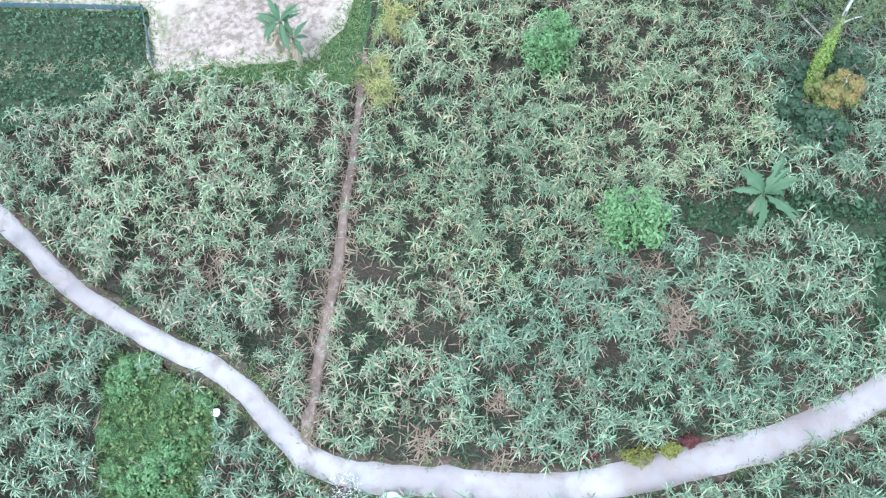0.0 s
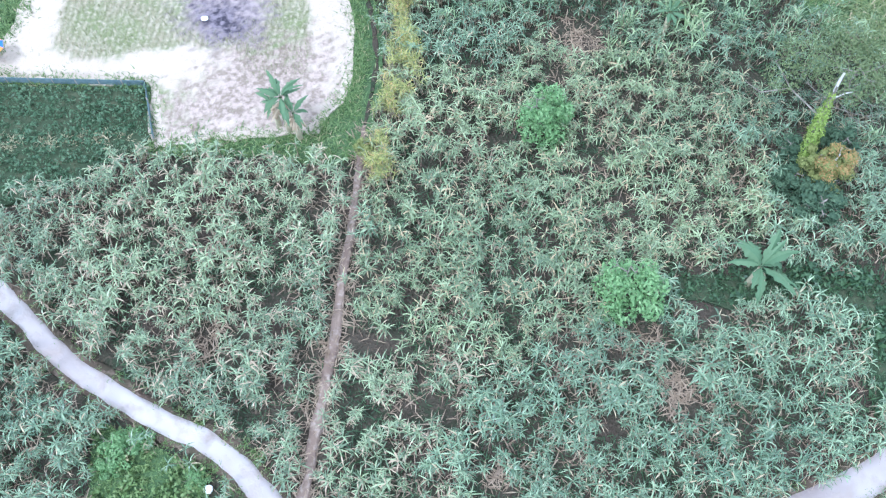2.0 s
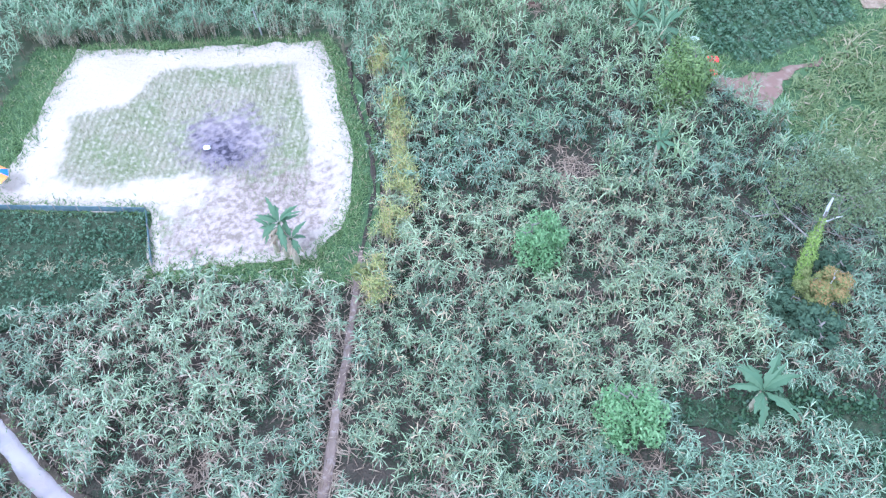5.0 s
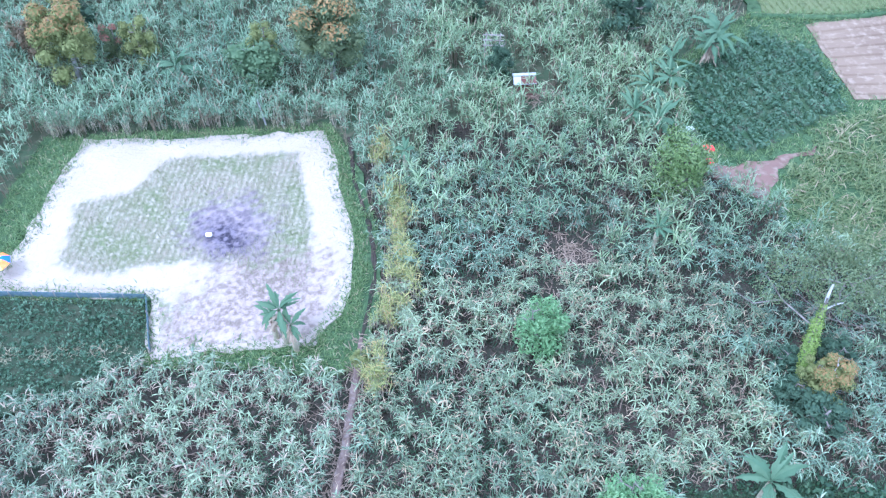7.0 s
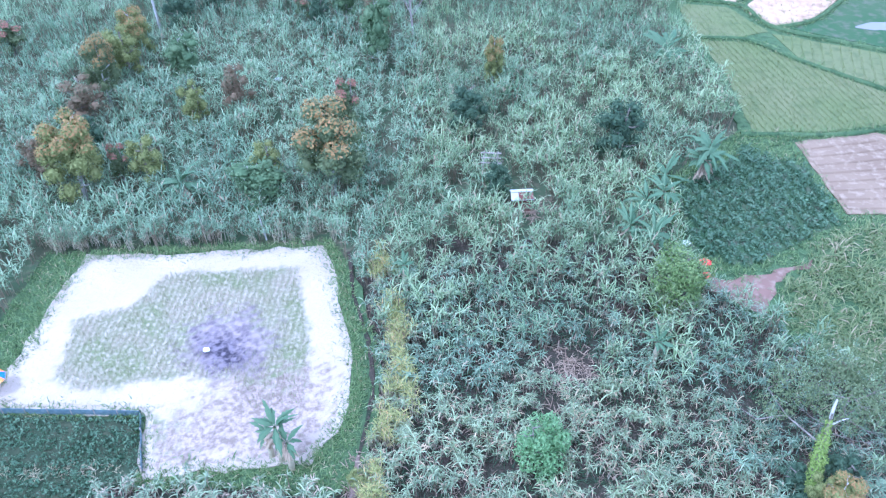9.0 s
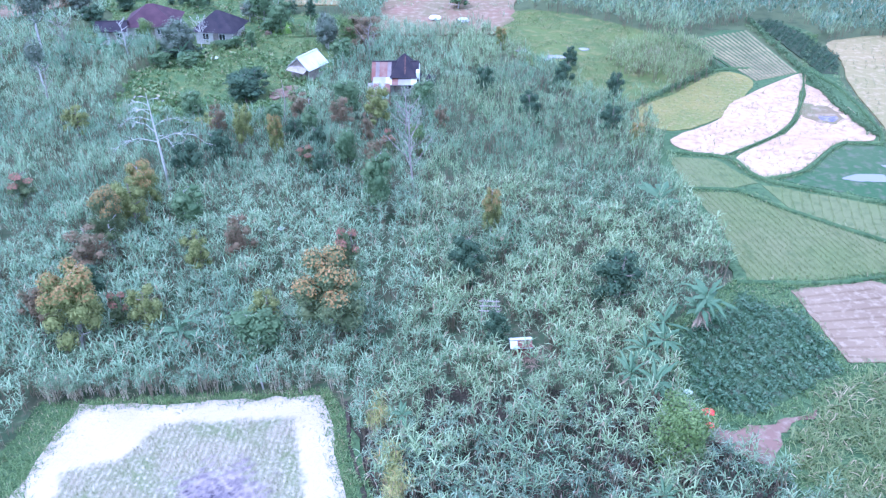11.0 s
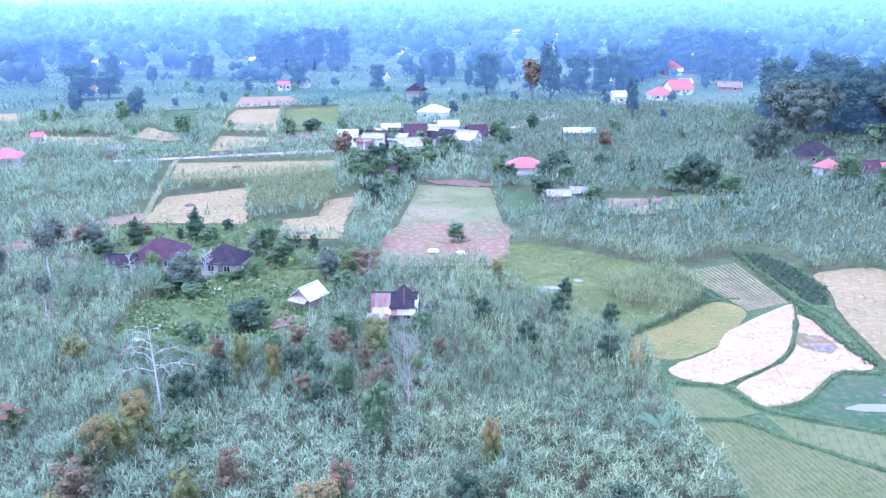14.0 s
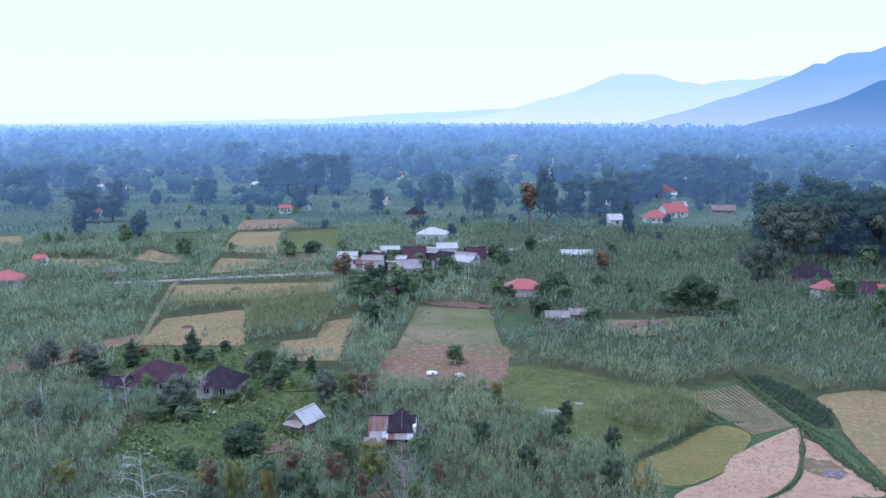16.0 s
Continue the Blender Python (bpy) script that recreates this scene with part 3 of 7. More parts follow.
RED_SOIL = [(15.8, 48.2), (16.6, 46.7), (18.6, 46.6), (22.6, 48.0), (24.5, 48.7), (24.2, 47.9), (21.6, 46.5), (20.3, 43.6), (19.1, 42.9), (17.7, 44.2), (15.7, 45.5)]
REEDS = [(22.4, 47.0), (24.5, 49.8), (28.5, 52.4), (34, 53.5), (36, 48), (31.0, 40.0), (24.0, 38.0), (21.2, 43)]
P1 = [(21.3, 96.2), (27.8, 101.6), (31.4, 108.2), (43.3, 119.2), (40.8, 111.7), (35.9, 100.3), (27.2, 91.9), (22.1, 93.1)]
P2 = [(27.9, 91.1), (36.5, 99.7), (41.4, 110.8), (42.5, 114.6), (45.6, 107.0), (45.9, 97.6), (40.7, 95.7), (34.7, 88.7), (30.0, 86.3)]
P3 = [(20.0, 91.0), (25.5, 90.3), (28.8, 84.9), (25.3, 83.4), (20.6, 83.6)]
P4 = [(21.0, 82.7), (26.3, 82.4), (30.4, 78.6), (38.1, 72.9), (41, 71), (38, 68.3), (30.3, 66.2), (23.4, 65.9), (22.8, 75.5)]
P5 = [(29.2, 84.5), (41.5, 80.2), (44, 76), (38.6, 73.8), (30.8, 79.4)]
WETP = [(30.9, 86.0), (34.7, 88.4), (41.2, 95.0), (46.6, 96.6), (60, 92), (52, 80), (42, 81.4)]
P6 = [(16.6, 103.3), (23.6, 110.1), (31.8, 118.9), (35.4, 114.8), (29.7, 104.9), (28.4, 102.6), (21.6, 98.3)]
P7 = [(29.4, 132.5), (35.6, 138.0), (39.8, 138.2), (42.9, 118.8), (36.3, 113.8), (35.6, 115.4)]
P8 = [(42.0, 142.6), (45.6, 143.7), (48.1, 136.8), (50.4, 126.2), (48.2, 119.1), (46.0, 119.0)]
P9 = [(50.4, 131.4), (53.4, 134.3), (62.6, 135.6), (61.1, 119.3), (49.0, 94.1), (48.2, 101.6), (48.7, 115.5), (50.4, 124.5)]
MEADOW = [(-0.9, 134.3), (2.6, 146.6), (12.0, 145.3), (27.2, 133.0), (30.0, 121.7), (29.0, 117.0), (16.6, 103.8), (6.6, 117.6), (1.0, 126.0)]
LAWN = [(-18.7, 194.0), (-2.0, 191.7), (2.3, 146.6), (-0.9, 134.3), (-20.1, 133.3)]
LAWN_RED = [(-19.4, 157.5), (-8, 161.5), (1.3, 159.6), (1.9, 146.6), (-1.6, 136.0), (-19.6, 135.0)]
MARSH = [(19.0, 174.8), (22.1, 181.9), (33.3, 183.4), (46.3, 186.7), (43.2, 178.8), (27.3, 168.4)]
LAWN_2 = [(-0.1, 189.0), (7.3, 187.6), (8.3, 169.7), (1.5, 164.1)]
FIELD_A = [(-70.5, 157.4), (-74.1, 179.2), (-66.1, 183.9), (-58.6, 189.3), (-49.6, 158.4)]
FIELD_B = [(-79.5, 196.2), (-85.7, 216.7), (-42.8, 222.3), (-42.2, 211.1), (-61.1, 200.2)]
FIELD_C = [(-41.4, 148.0), (-42.8, 161.6), (-36.6, 165.0), (-37.6, 178.2), (-30.3, 182.7), (-30.7, 164.4), (-28.9, 148.6)]
FIELD_D = [(-91.5, 273.5), (-97.9, 299.1), (-100.7, 318.5), (-83.9, 322.2), (-72.0, 268.3)]
FIELD_E = [(-71.1, 270.6), (-81.3, 319.0), (-63.3, 331.0), (-52.7, 274.8)]
FIELD_F = [(-82.4, 233.1), (-88.0, 260.0), (-70.9, 257.4), (-68.6, 242.7)]
FIELD_G = [(-113.5, 272.7), (-125.5, 313.1), (-116.2, 318.1), (-96.3, 265.2)]
FIELD_H = [(-114.8, 255.9), (-117.8, 276.2), (-94.5, 252.5), (-102.5, 250.2)]
FIELD_I = [(-147.8, 244.5), (-147.6, 256.9), (-121.1, 255.7), (-114.8, 247.7), (-122.8, 240.7)]
SIDE_LANE = [(-100.3, 148.8), (-85.3, 145.9), (-80.8, 151.7), (-72.3, 160.3), (-74.5, 171.6), (-84.7, 209.4), (-87.2, 220.5)]
HUT_TURF = [(-53.1, 113.1), (-50.8, 118.0), (-55, 126), (-50, 132), (-37.0, 131.3), (-23.6, 130.1), (-22, 126), (-24.6, 116.0), (-26, 105), (-28.6, 96.4), (-33.4, 97.9), (-40.0, 97.0), (-50.3, 98.8)]
HOUSE_TURF = [(-72, 128), (-66, 140), (-78, 156), (-58, 157), (-42, 160), (-40.5, 143), (-28, 143), (-20.5, 133), (-37, 131), (-52, 128), (-62, 126)]
FIELD_J = [(-103.2, 324.9), (-110.3, 357.4), (-90.3, 361.9), (-78.1, 335.8)]
FIELD_K = [(-67.4, 247.5), (-70.5, 262.8), (-57.6, 271.1), (-54.0, 258.0)]
FIELD_L = [(-110.6, 234.7), (-114.8, 247.7), (-93.2, 246.5), (-91.6, 235.4)]
FIELD_M = [(-173.4, 274.3), (-189.3, 303.6), (-181.2, 306.9), (-163.0, 277.2)]
MAIZE = [(-74.9, 184.6), (-78.3, 193.2), (-62.1, 198.9), (-46.1, 208.9), (-37.1, 192.0), (-36.2, 168.6), (-50.8, 163.4), (-57.6, 188.2)]
MAIZE_PATCH = [(16.5, 125.3), (20.3, 128.0), (25.1, 130.9), (28.1, 132.4), (31.1, 121.2), (28.6, 115.5), (22.9, 110.1), (22.7, 113.1), (18.3, 114.9), (16.1, 119.2)]
ASH = [(-21.0, 37.9), (-20.3, 39.2), (-18.8, 40.3), (-17.1, 40.6), (-15.1, 39.0), (-14.6, 36.6), (-15.7, 35.2), (-19.1, 34.9)]
ASH_CORE = [(-20.1, 37.9), (-18.7, 35.5), (-16.8, 35.2), (-16.0, 35.8), (-16.7, 37.7), (-18.1, 38.6)]
FAR_LANE = [(-104, 219), (-87.1, 223.9), (-66, 231), (-47.1, 236.6), (-36, 245), (-24, 268), (0, 276), (9.5, 290), (22, 312)]

# ---- ground ----
xs = sorted({-6000, -3000, -1600, -900, -600, -400, -250, *range(-160, 161, 5), 250, 400, 600, 900, 1600, 3000, 6000})
ys = sorted({-3000, -1200, -400, -150, *range(-60, 301, 5), 360, 430, 520, 700, 1000, 1600, 2600, 4200, 6000})
GV = np.array([(x, y, 0.10 * noise.noise((x * 0.11, y * 0.11, 0)) - 0.16) for y in ys for x in xs])
nx = len(xs)
GQ = np.array([(j * nx + i, j * nx + i + 1, (j + 1) * nx + i + 1, (j + 1) * nx + i) for j in range(len(ys) - 1) for i in range(nx - 1)])
GD = np.linalg.norm(GV[GQ[:, 0], :2], axis=1) + 12 * wave(GV[GQ[:, 0], :2], 20, 77)
# the floor beyond about 50 m takes the colour lightened for haze
tagged(new("ground", mesh_np("ground", GV, GQ, [M["under"], M["lifted_floor"], M["far_turf"]], (GD > 52) * 1 + (GD > 128) * 1)), "brown soil with weeds between the sugar cane", "ground", kind="structure")
bm = bmesh.new()
vs = [[bm.verts.new((r * math.sin(a), r * math.cos(a), 0.03)) for a in np.linspace(-1.1, 1.1, 24)] for r in (342, 600, 1000, 2000, 4900)]
for r0, r1 in zip(vs, vs[1:]):
    for i in range(23):
        bm.faces.new((r0[i], r0[i + 1], r1[i + 1], r1[i]))
me = bpy.data.meshes.new("far_plain")
bm.to_mesh(me)
bm.free()
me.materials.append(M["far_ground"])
tagged(new("backdrop_plain", me), "green plain with fields, far off, haze painted on as glow", "plain", kind="structure")

strip("road", ROAD, lambda u: 1.2 + 0.6 * min(1, max(0, (u - 0.35) * 3)), 0.06, M["road"], "narrow pale dusty dirt road between the cane", "road", 0.05, 0.22)
strip("road_shoulder", ROAD, lambda u: 1.8 + 0.6 * min(1, max(0, (u - 0.35) * 3)), 0.025, M["shoulder"], "brown soil and litter along the road", "road", 0.0, 0.6)
strip("footpath", PATH_LINE[:7], lambda u: 0.55 - 0.2 * min(1, max(0, (u - 0.5) * 2)), 0.09, M["path"], "trodden brown soil footpath along a ditch", "path", 0.0, 0.25)
strip("ditch", PATH_LINE[6:], 0.3, 0.06, M["under"], "narrow dark ditch in the grass beside the field", "ditch", 0.0, 0.2)
strip("far_road", FAR_LANE, 2.2, 0.12, M["road"], "pale paved lane leading to the village", "road", 0.04, 0.1)
strip("side_lane", SIDE_LANE, 1.4, 0.06, M["lawn"], "dry grassy lane beside the cane", "path", 0.04, 0.4)
field("verge", VERGE, 0.03, M["turf"], "green grass bank round the dry field", "grass", edge=0.3)
field("dry_field", DRY, 0.12, M["dry"], "dry pale harvested field with dusty soil", edge=0.3)


def depth_in(P, poly):
    """How far inside an outline each place lies, in metres; outside it is negative."""
    return off_line(P, poly + poly[:1]) * np.where(inside(P, poly), 1, -1)


def blended(name, outline, z, step, masks, mat, label):
    """A fine sheet on a field, with soft patches given as masks."""
    a = np.array(outline)
    X, Y = np.arange(a[:, 0].min(), a[:, 0].max(), step), np.arange(a[:, 1].min(), a[:, 1].max(), step)
    G = np.stack(np.meshgrid(X, Y), -1).reshape(-1, 2)
    ok = depth_in(G, outline) > 0.45
    n = len(X)
    j, i = np.meshgrid(np.arange(len(Y) - 1), np.arange(n - 1), indexing="ij")
    q = np.stack([j * n + i, j * n + i + 1, (j + 1) * n + i + 1, (j + 1) * n + i], -1).reshape(-1, 4)
    q = q[ok[q].all(1)]
    used = np.unique(q)
    index = np.full(len(G), -1)
    index[used] = np.arange(len(used))
    G = G[used]
    lift = 0.03 * (wave(G, 0.8, 51) - 0.5)
    me = mesh_np(name, np.column_stack([G, z + np.maximum(0, lift)]), index[q], [mat])
    for key, f in masks.items():
        at = me.attributes.new(key, "FLOAT", "POINT")
        at.data.foreach_set("value", np.clip(f(G), 0, 1).astype(np.float32))
    return tagged(new(name, me), label, "field", kind="structure")


CORNER = [(-21.4, 31.2), (-18.2, 31.8), (-18.6, 28.5), (-20.4, 28.0)]
LOW = [(-17.0, 34.8), (-10.6, 35.5), (-9.6, 31.5), (-11.0, 29.0), (-19.5, 27.6), (-20.4, 30.0), (-18.0, 31.8)]


def rough(P, s, seed):
    return (wave(P, s, seed) - 0.5) * 2


blended("stubble_field", DRY, 0.14, 0.22, {
    "stubble": lambda P: np.maximum.reduce([0.6 + depth_in(P, STUBBLE) / 0.5 + 0.5 * rough(P, 1.1, 52) + 0.5 * rough(P, 0.35, 53), 0.3 + depth_in(P, CORNER) / 1.2 + 0.6 * rough(P, 0.5, 54)] + [0.0 * P[:, 0]]),
    "litter": lambda P: 0.5 + depth_in(P, LOW) / 2.0 + 0.9 * rough(P, 0.5, 55) + 0.7 * rough(P, 0.24, 60),
    "ash": lambda P: 0.5 + depth_in(P, ASH) / 1.6 + 0.5 * rough(P, 0.9, 56) + 0.6 * rough(P, 0.25, 57),
    "ash_core": lambda P: 0.3 + depth_in(P, ASH_CORE) / 0.9 + 0.6 * rough(P, 0.6, 58) + 0.9 * rough(P, 0.22, 59)},
    M["dry_mixed"], "greenish rice stubble and purplish burnt ash on pale dry soil")
field("vegetable_plot", VEG_LEFT, 0.08, M["under_green"], "dark green vegetable plot behind a low net", edge=0.1)
field("clearing", CLEARING, 0.03, M["turf"], "green weedy clearing below the road", "grass", edge=0.4)
# the gap's floor is coloured dark to stand in for deep shade
field("grass_gap", GAP, 0.03, M["under_green"], "grassy gap round the banana plant", "grass", edge=0.4)
field("grass_slope", RIGHT_TURF, 0.03, M["turf"], "green grass round the vegetable plot", "grass", edge=0.5)
field("vegetable_field", VEG_RIGHT, 0.06, M["wetpaddy"], "plot planted with rows of dark green vegetables", edge=0.2)
field("bare_plot", SOIL_RIGHT, 0.12, M["tilled"], "bare pale plot with raised soil beds", edge=0.1)
field("red_soil", RED_SOIL, 0.08, M["redsoil"], "bare reddish soil beside the round bush", "soil", True, 0.3)
field("paddy_field", P1, 0.10, M["paddysoil"], "drained pale pinkish paddy with a curved bank", curved=True)
field("paddy_field_east", P2, 0.10, M["paddysoil"], "drained pale paddy with a dark damp patch", curved=True)
field("red_patch", [(38.4, 105.3), (40.2, 107.6), (42.8, 106.6), (44.0, 103.8), (42.0, 101.8), (39.4, 102.8)], 0.12, M["red_plot"], "bare reddish soil in the pale paddy", "soil", True, 0.7)
field("burnt_patch", [(41.0, 103.2), (41.4, 104.2), (42.3, 103.9), (43.0, 103.8), (42.9, 102.6), (41.7, 102.4)], 0.14, M["ash"], "blue-grey burnt patch in the pale paddy", "ash", True, 0.4)
field("paddy_bank", [(18, 98), (16.0, 103), (29, 119), (36, 121.5), (43.5, 121.5), (47.5, 122), (44, 137), (47, 142), (50, 138), (49, 122), (47.2, 112), (46.9, 96.9), (60, 93), (62, 88), (46, 73), (38.5, 67.5), (22.2, 64.5), (21.2, 77), (19.0, 83)], 0.02, M["turf"], "low green grass banks between the paddies", "grass", edge=0.3)
field("green_paddy", P3, 0.07, M["ricesoil"], "small green paddy at the cane's edge")
field("rice_field", P4, 0.07, M["ricesoil"], "paddy with rows of young green rice")
field("rice_field_far", P5, 0.07, M["ricesoil"], "paddy with rows of yellow-green rice stubble")
field("wet_paddy", WETP, 0.06, M["wetpaddy"], "weedy wet green paddy with puddles")
field("yellow_paddy", P6, 0.09, M["yellow"], "yellowing ripe rice paddy", curved=True)
field("bed_field", P7, 0.05, M["turf"], "field with pale mulched beds in rows")
field("dark_plot", P8, 0.08, M["under_green"], "dark green plot of low crops")
field("tan_field", P9, 0.07, M["tan"], "tan dry field with straw", curved=True)
field("meadow", MEADOW, 0.05, M["meadow"], "yellow-green wet meadow with puddles", "meadow", curved=True, edge=0.4)
field("lawn", LAWN, 0.06, M["lawn"], "long green grass plot with worn spots", "lawn")
field("red_plot", LAWN_RED, 0.09, M["red_plot"], "red-brown tilled soil at the end of the grass plot", "soil", True, 0.8)
field("lawn_far", LAWN_2, 0.05, M["turf"], "small bright green plot beside the cane", "lawn")
field("marsh", MARSH, 0.05, M["lawn"], "wet green patch with bare brown soil", "meadow", True, 1.0)
for nm, p, mt, lb in (("straw_field", FIELD_A, "tan", "harvested tan rice field with straw"), ("straw_field_far", FIELD_B, "tan", "harvested tan field below the lane"), ("straw_plot", FIELD_C, "tan", "tan maize stubble plot with a burnt heap"),
                      ("far_field", FIELD_D, "tan", "pale tan field among trees"), ("far_field_green", FIELD_E, "meadow", "pale green field beside a tan one"), ("far_field_tan", FIELD_F, "tan", "tan plot by the lane"),
                      ("far_field_dark", FIELD_G, "turf", "green plot with dark rows"), ("far_field_long", FIELD_H, "tan", "long tan plot"), ("far_field_strip", FIELD_I, "tan", "narrow tan plot beside a lane"),
                      ("far_field_pale", FIELD_J, "tilled", "pale pinkish tilled plot above a tan one"), ("far_field_red", FIELD_K, "redsoil", "reddish plot beside the village"), ("far_field_low", FIELD_L, "turf", "green plot below the lane"), ("far_field_edge", FIELD_M, "tan", "tan plot at the slope's foot")):
    field(nm, p, 0.08 + 0.02 * (nm == "far_field_green"), M[mt], lb, edge=0.4)
field("hut_meadow", HUT_TURF, 0.03, M["lawn_green"], "uneven green grass round the hut", "meadow", edge=0.6)
field("seed_bed", [(-38.1, 138.0), (-35.3, 138.4), (-33.9, 132.8), (-36.9, 131.9)], 0.1, M["seedlings"], "small bright green seed bed in the yard", edge=0.15)
field("bare_strip", [(-39.2, 137.8), (-38.2, 138.0), (-37.0, 131.9), (-38.0, 131.6)], 0.1, M["tilled"], "narrow bare strip beside the seed bed", "soil", edge=0.15)
field("yard", HOUSE_TURF, 0.05, M["lawn_green"], "green grass yard round two houses", "meadow", edge=0.6)

for nm, p, mt, lb in (("bare_track", [(-89.5, 142.1), (-82.2, 154.4), (-77.8, 162.2), (-73.8, 165.0), (-72.1, 159.8), (-77.3, 149.2), (-84.8, 137.6)], "tilled", "bare pale earth track beside the cane"), ("yard_patch", [(-46.2, 147.0), (-42.8, 149.4), (-40.8, 146.6), (-43.1, 143.0)], "tilled", "bare pale earth in the yard"), ("yard_patch_far", [(-47.9, 152.1), (-44.7, 156.2), (-42.1, 154.7), (-44.3, 150.8)], "tan", "worn pale patch in the grass yard"), ("worn_strip", [(-18.4, 198.2), (-11.0, 199.8), (-2.5, 196.4), (-2.7, 192.9), (-12.0, 194.8)], "redsoil", "bare reddish strip at the end of the grass plot"), ("marsh_soil", [(21.5, 176.9), (29.3, 181.2), (37.0, 183.6), (35.6, 179.5), (27.2, 175.2)], "redsoil", "bare brown soil on the wet patch")):
    field(nm, p, 0.13, M[mt], lb, "soil", True, 0.9)

# ---- distant hills ----


def ridge(name, span, dist, depth, height, mat, label, seed):
    """A long hill with a rough crest; height(a) gives its metres over the bearing."""
    A = np.linspace(*span, 90)
    V, Q, rows = [], [], 7
    for j in range(rows):
        f = math.sin(math.pi * j / (rows - 1))
        for a in A:
            r = dist + depth * j / (rows - 1)
            h = height(math.degrees(a)) * (1 + 0.10 * noise.noise((a * 26, seed, j * 0.4)) + 0.06 * noise.noise((a * 90, seed + 4, j)))
            V.append((r * math.sin(a), r * math.cos(a), -5 + max(0, h) * f))
    n = len(A)
    Q = [(j * n + i, j * n + i + 1, (j + 1) * n + i + 1, (j + 1) * n + i) for j in range(rows - 1) for i in range(n - 1)]
    return tagged(new(name, mesh_np(name, np.array(V), np.array(Q), [mat])), label, "hill", kind="structure")


ridge("backdrop_mountain", (radians(-4), radians(62)), 4100, 700, lambda a: np.interp(a, [-4, -1, 4, 7, 9.2, 13, 17, 22, 40, 62], [20, 45, 150, 225, 248, 196, 220, 262, 290, 150]), M["hill_far"], "mountain made pale blue by painted haze glow", 1)
ridge("backdrop_hill", (radians(8), radians(62)), 2900, 700, lambda a: np.interp(a, [8, 12, 15.5, 18.5, 23.8, 30, 62], [0, 64, 122, 186, 282, 350, 380]), M["hill_mid"], "wooded hill made blue by painted haze glow", 2)
ridge("backdrop_hill_near", (radians(14), radians(62)), 2000, 500, lambda a: np.interp(a, [14, 17, 20, 22, 24, 30, 62], [0, 36, 66, 102, 130, 170, 210]), M["hill_near"], "dark wooded hill slope with painted haze glow", 3)
ridge("backdrop_rim", (radians(-62), radians(62)), 4600, 300, lambda a: np.interp(a, [-62, -25, -12, -7.5, 0, 4.7, 14.7, 62], [8, 20, 34, 55, 80, 100, 135, 140]), M["hill_rim"], "rim of the plain made pale by painted haze glow", 4)

# ---- cane ----


def cane_plant(seed, stalks, leaves, segs, wide, tall=1.0, stems=True, rise=(45, 86), bend=(70, 160), withered=0, long=0.68, wander=0.15):
    r = np.random.default_rng(seed)
    pv, pq, mi, o = [], [], [], 0
    for _ in range(stalks):
        bx, by = r.normal(0, wander, 2)
        h = tall * r.uniform(0.9, 1.6)
        tx, ty = bx + r.normal(0, 0.16), by + r.normal(0, 0.16)
        if stems:
            v, q = tube([(bx, by, 0), (tx, ty, h)], [0.028, 0.02], 3)
            pv.append(v), pq.append(q + o), mi.extend([1] * len(q))
            o += len(v)
        for i in range(withered):
            v, q = blade((bx, by, h * r.uniform(0.4, 0.7)), r.uniform(0, 6.28), radians(r.uniform(10, 50)), r.uniform(0.6, 1.0), wide * 0.8, radians(r.uniform(70, 120)), 2)
            pv.append(v), pq.append(q + o), mi.extend([2] * len(q))
            o += len(v)
        a0 = r.uniform(0, 6.28)
        for i in range(leaves):
            up = radians(r.uniform(*rise))
            v, q = blade((tx, ty, h * r.uniform(0.75, 1.0)), a0 + i * 2.4 + r.normal(0, 0.3), up, r.uniform(0.85, 1.45) * long, wide * r.uniform(0.75, 1.25), radians(r.uniform(*bend)), segs)
            pv.append(v), pq.append(q + o), mi.extend([0] * len(q))
            o += len(v)
    return np.concatenate(pv), np.concatenate(pq), np.array(mi)


NEAR_T = [cane_plant(s, 3, 7, 3, 0.05, stems=s % 2 == 0, withered=1, long=0.5, wander=0.18, rise=(35, 84), bend=(85, 185)) for s in range(16)]
EDGE_T = [cane_plant(110 + s, 4, 5, 3, 0.06, 1.5, True, (55, 86), (60, 150), withered=2, long=0.66, wander=0.18) for s in range(8)]
NEXT_T = [cane_plant(60 + s, 4, 5, 2, 0.076, 1.45, s % 2 == 0, (45, 88), (15, 110), long=0.58, wander=0.22) for s in range(14)]
MID_T = [cane_plant(20 + s, 4, 5, 1, 0.13, 1.55, s % 3 == 0, (25, 85), (0, 20), long=0.55, wander=0.24) for s in range(12)]
FAR_T = [cane_plant(40 + s, 3, 2, 1, 0.3, 1.35, False, (28, 80), (0, 30), long=0.75) for s in range(10)]
DISTANT_T = [cane_plant(80 + s, 3, 2, 1, 0.9, 0.8, False, (10, 60), (0, 20), long=1.0, wander=0.8) for s in range(8)]
OPEN = [VERGE, VEG_LEFT, CLEARING, GAP, RIGHT_TURF, P1, P2, P3, P4, P5, WETP, P6, P7, P8, P9, MEADOW, LAWN, LAWN_2, MARSH, FIELD_A, FIELD_B, FIELD_C, FIELD_D, FIELD_E, FIELD_F, FIELD_G, FIELD_H, FIELD_I, FIELD_J, FIELD_K, FIELD_L, FIELD_M, MAIZE, HUT_TURF, HOUSE_TURF,
        [(22, 64), (20, 84), (19, 97), (36, 121), (48, 120), (60, 95), (40, 66)], [(29, 117), (28, 134), (39, 141), (49, 142.5), (52, 110), (44, 112)],
        [(-48, 225), (-50, 262), (0, 268), (2, 248), (-20, 224)], [(-18.2, 105.6), (-18.2, 113), (-10.4, 113), (-10.4, 105.6)]]
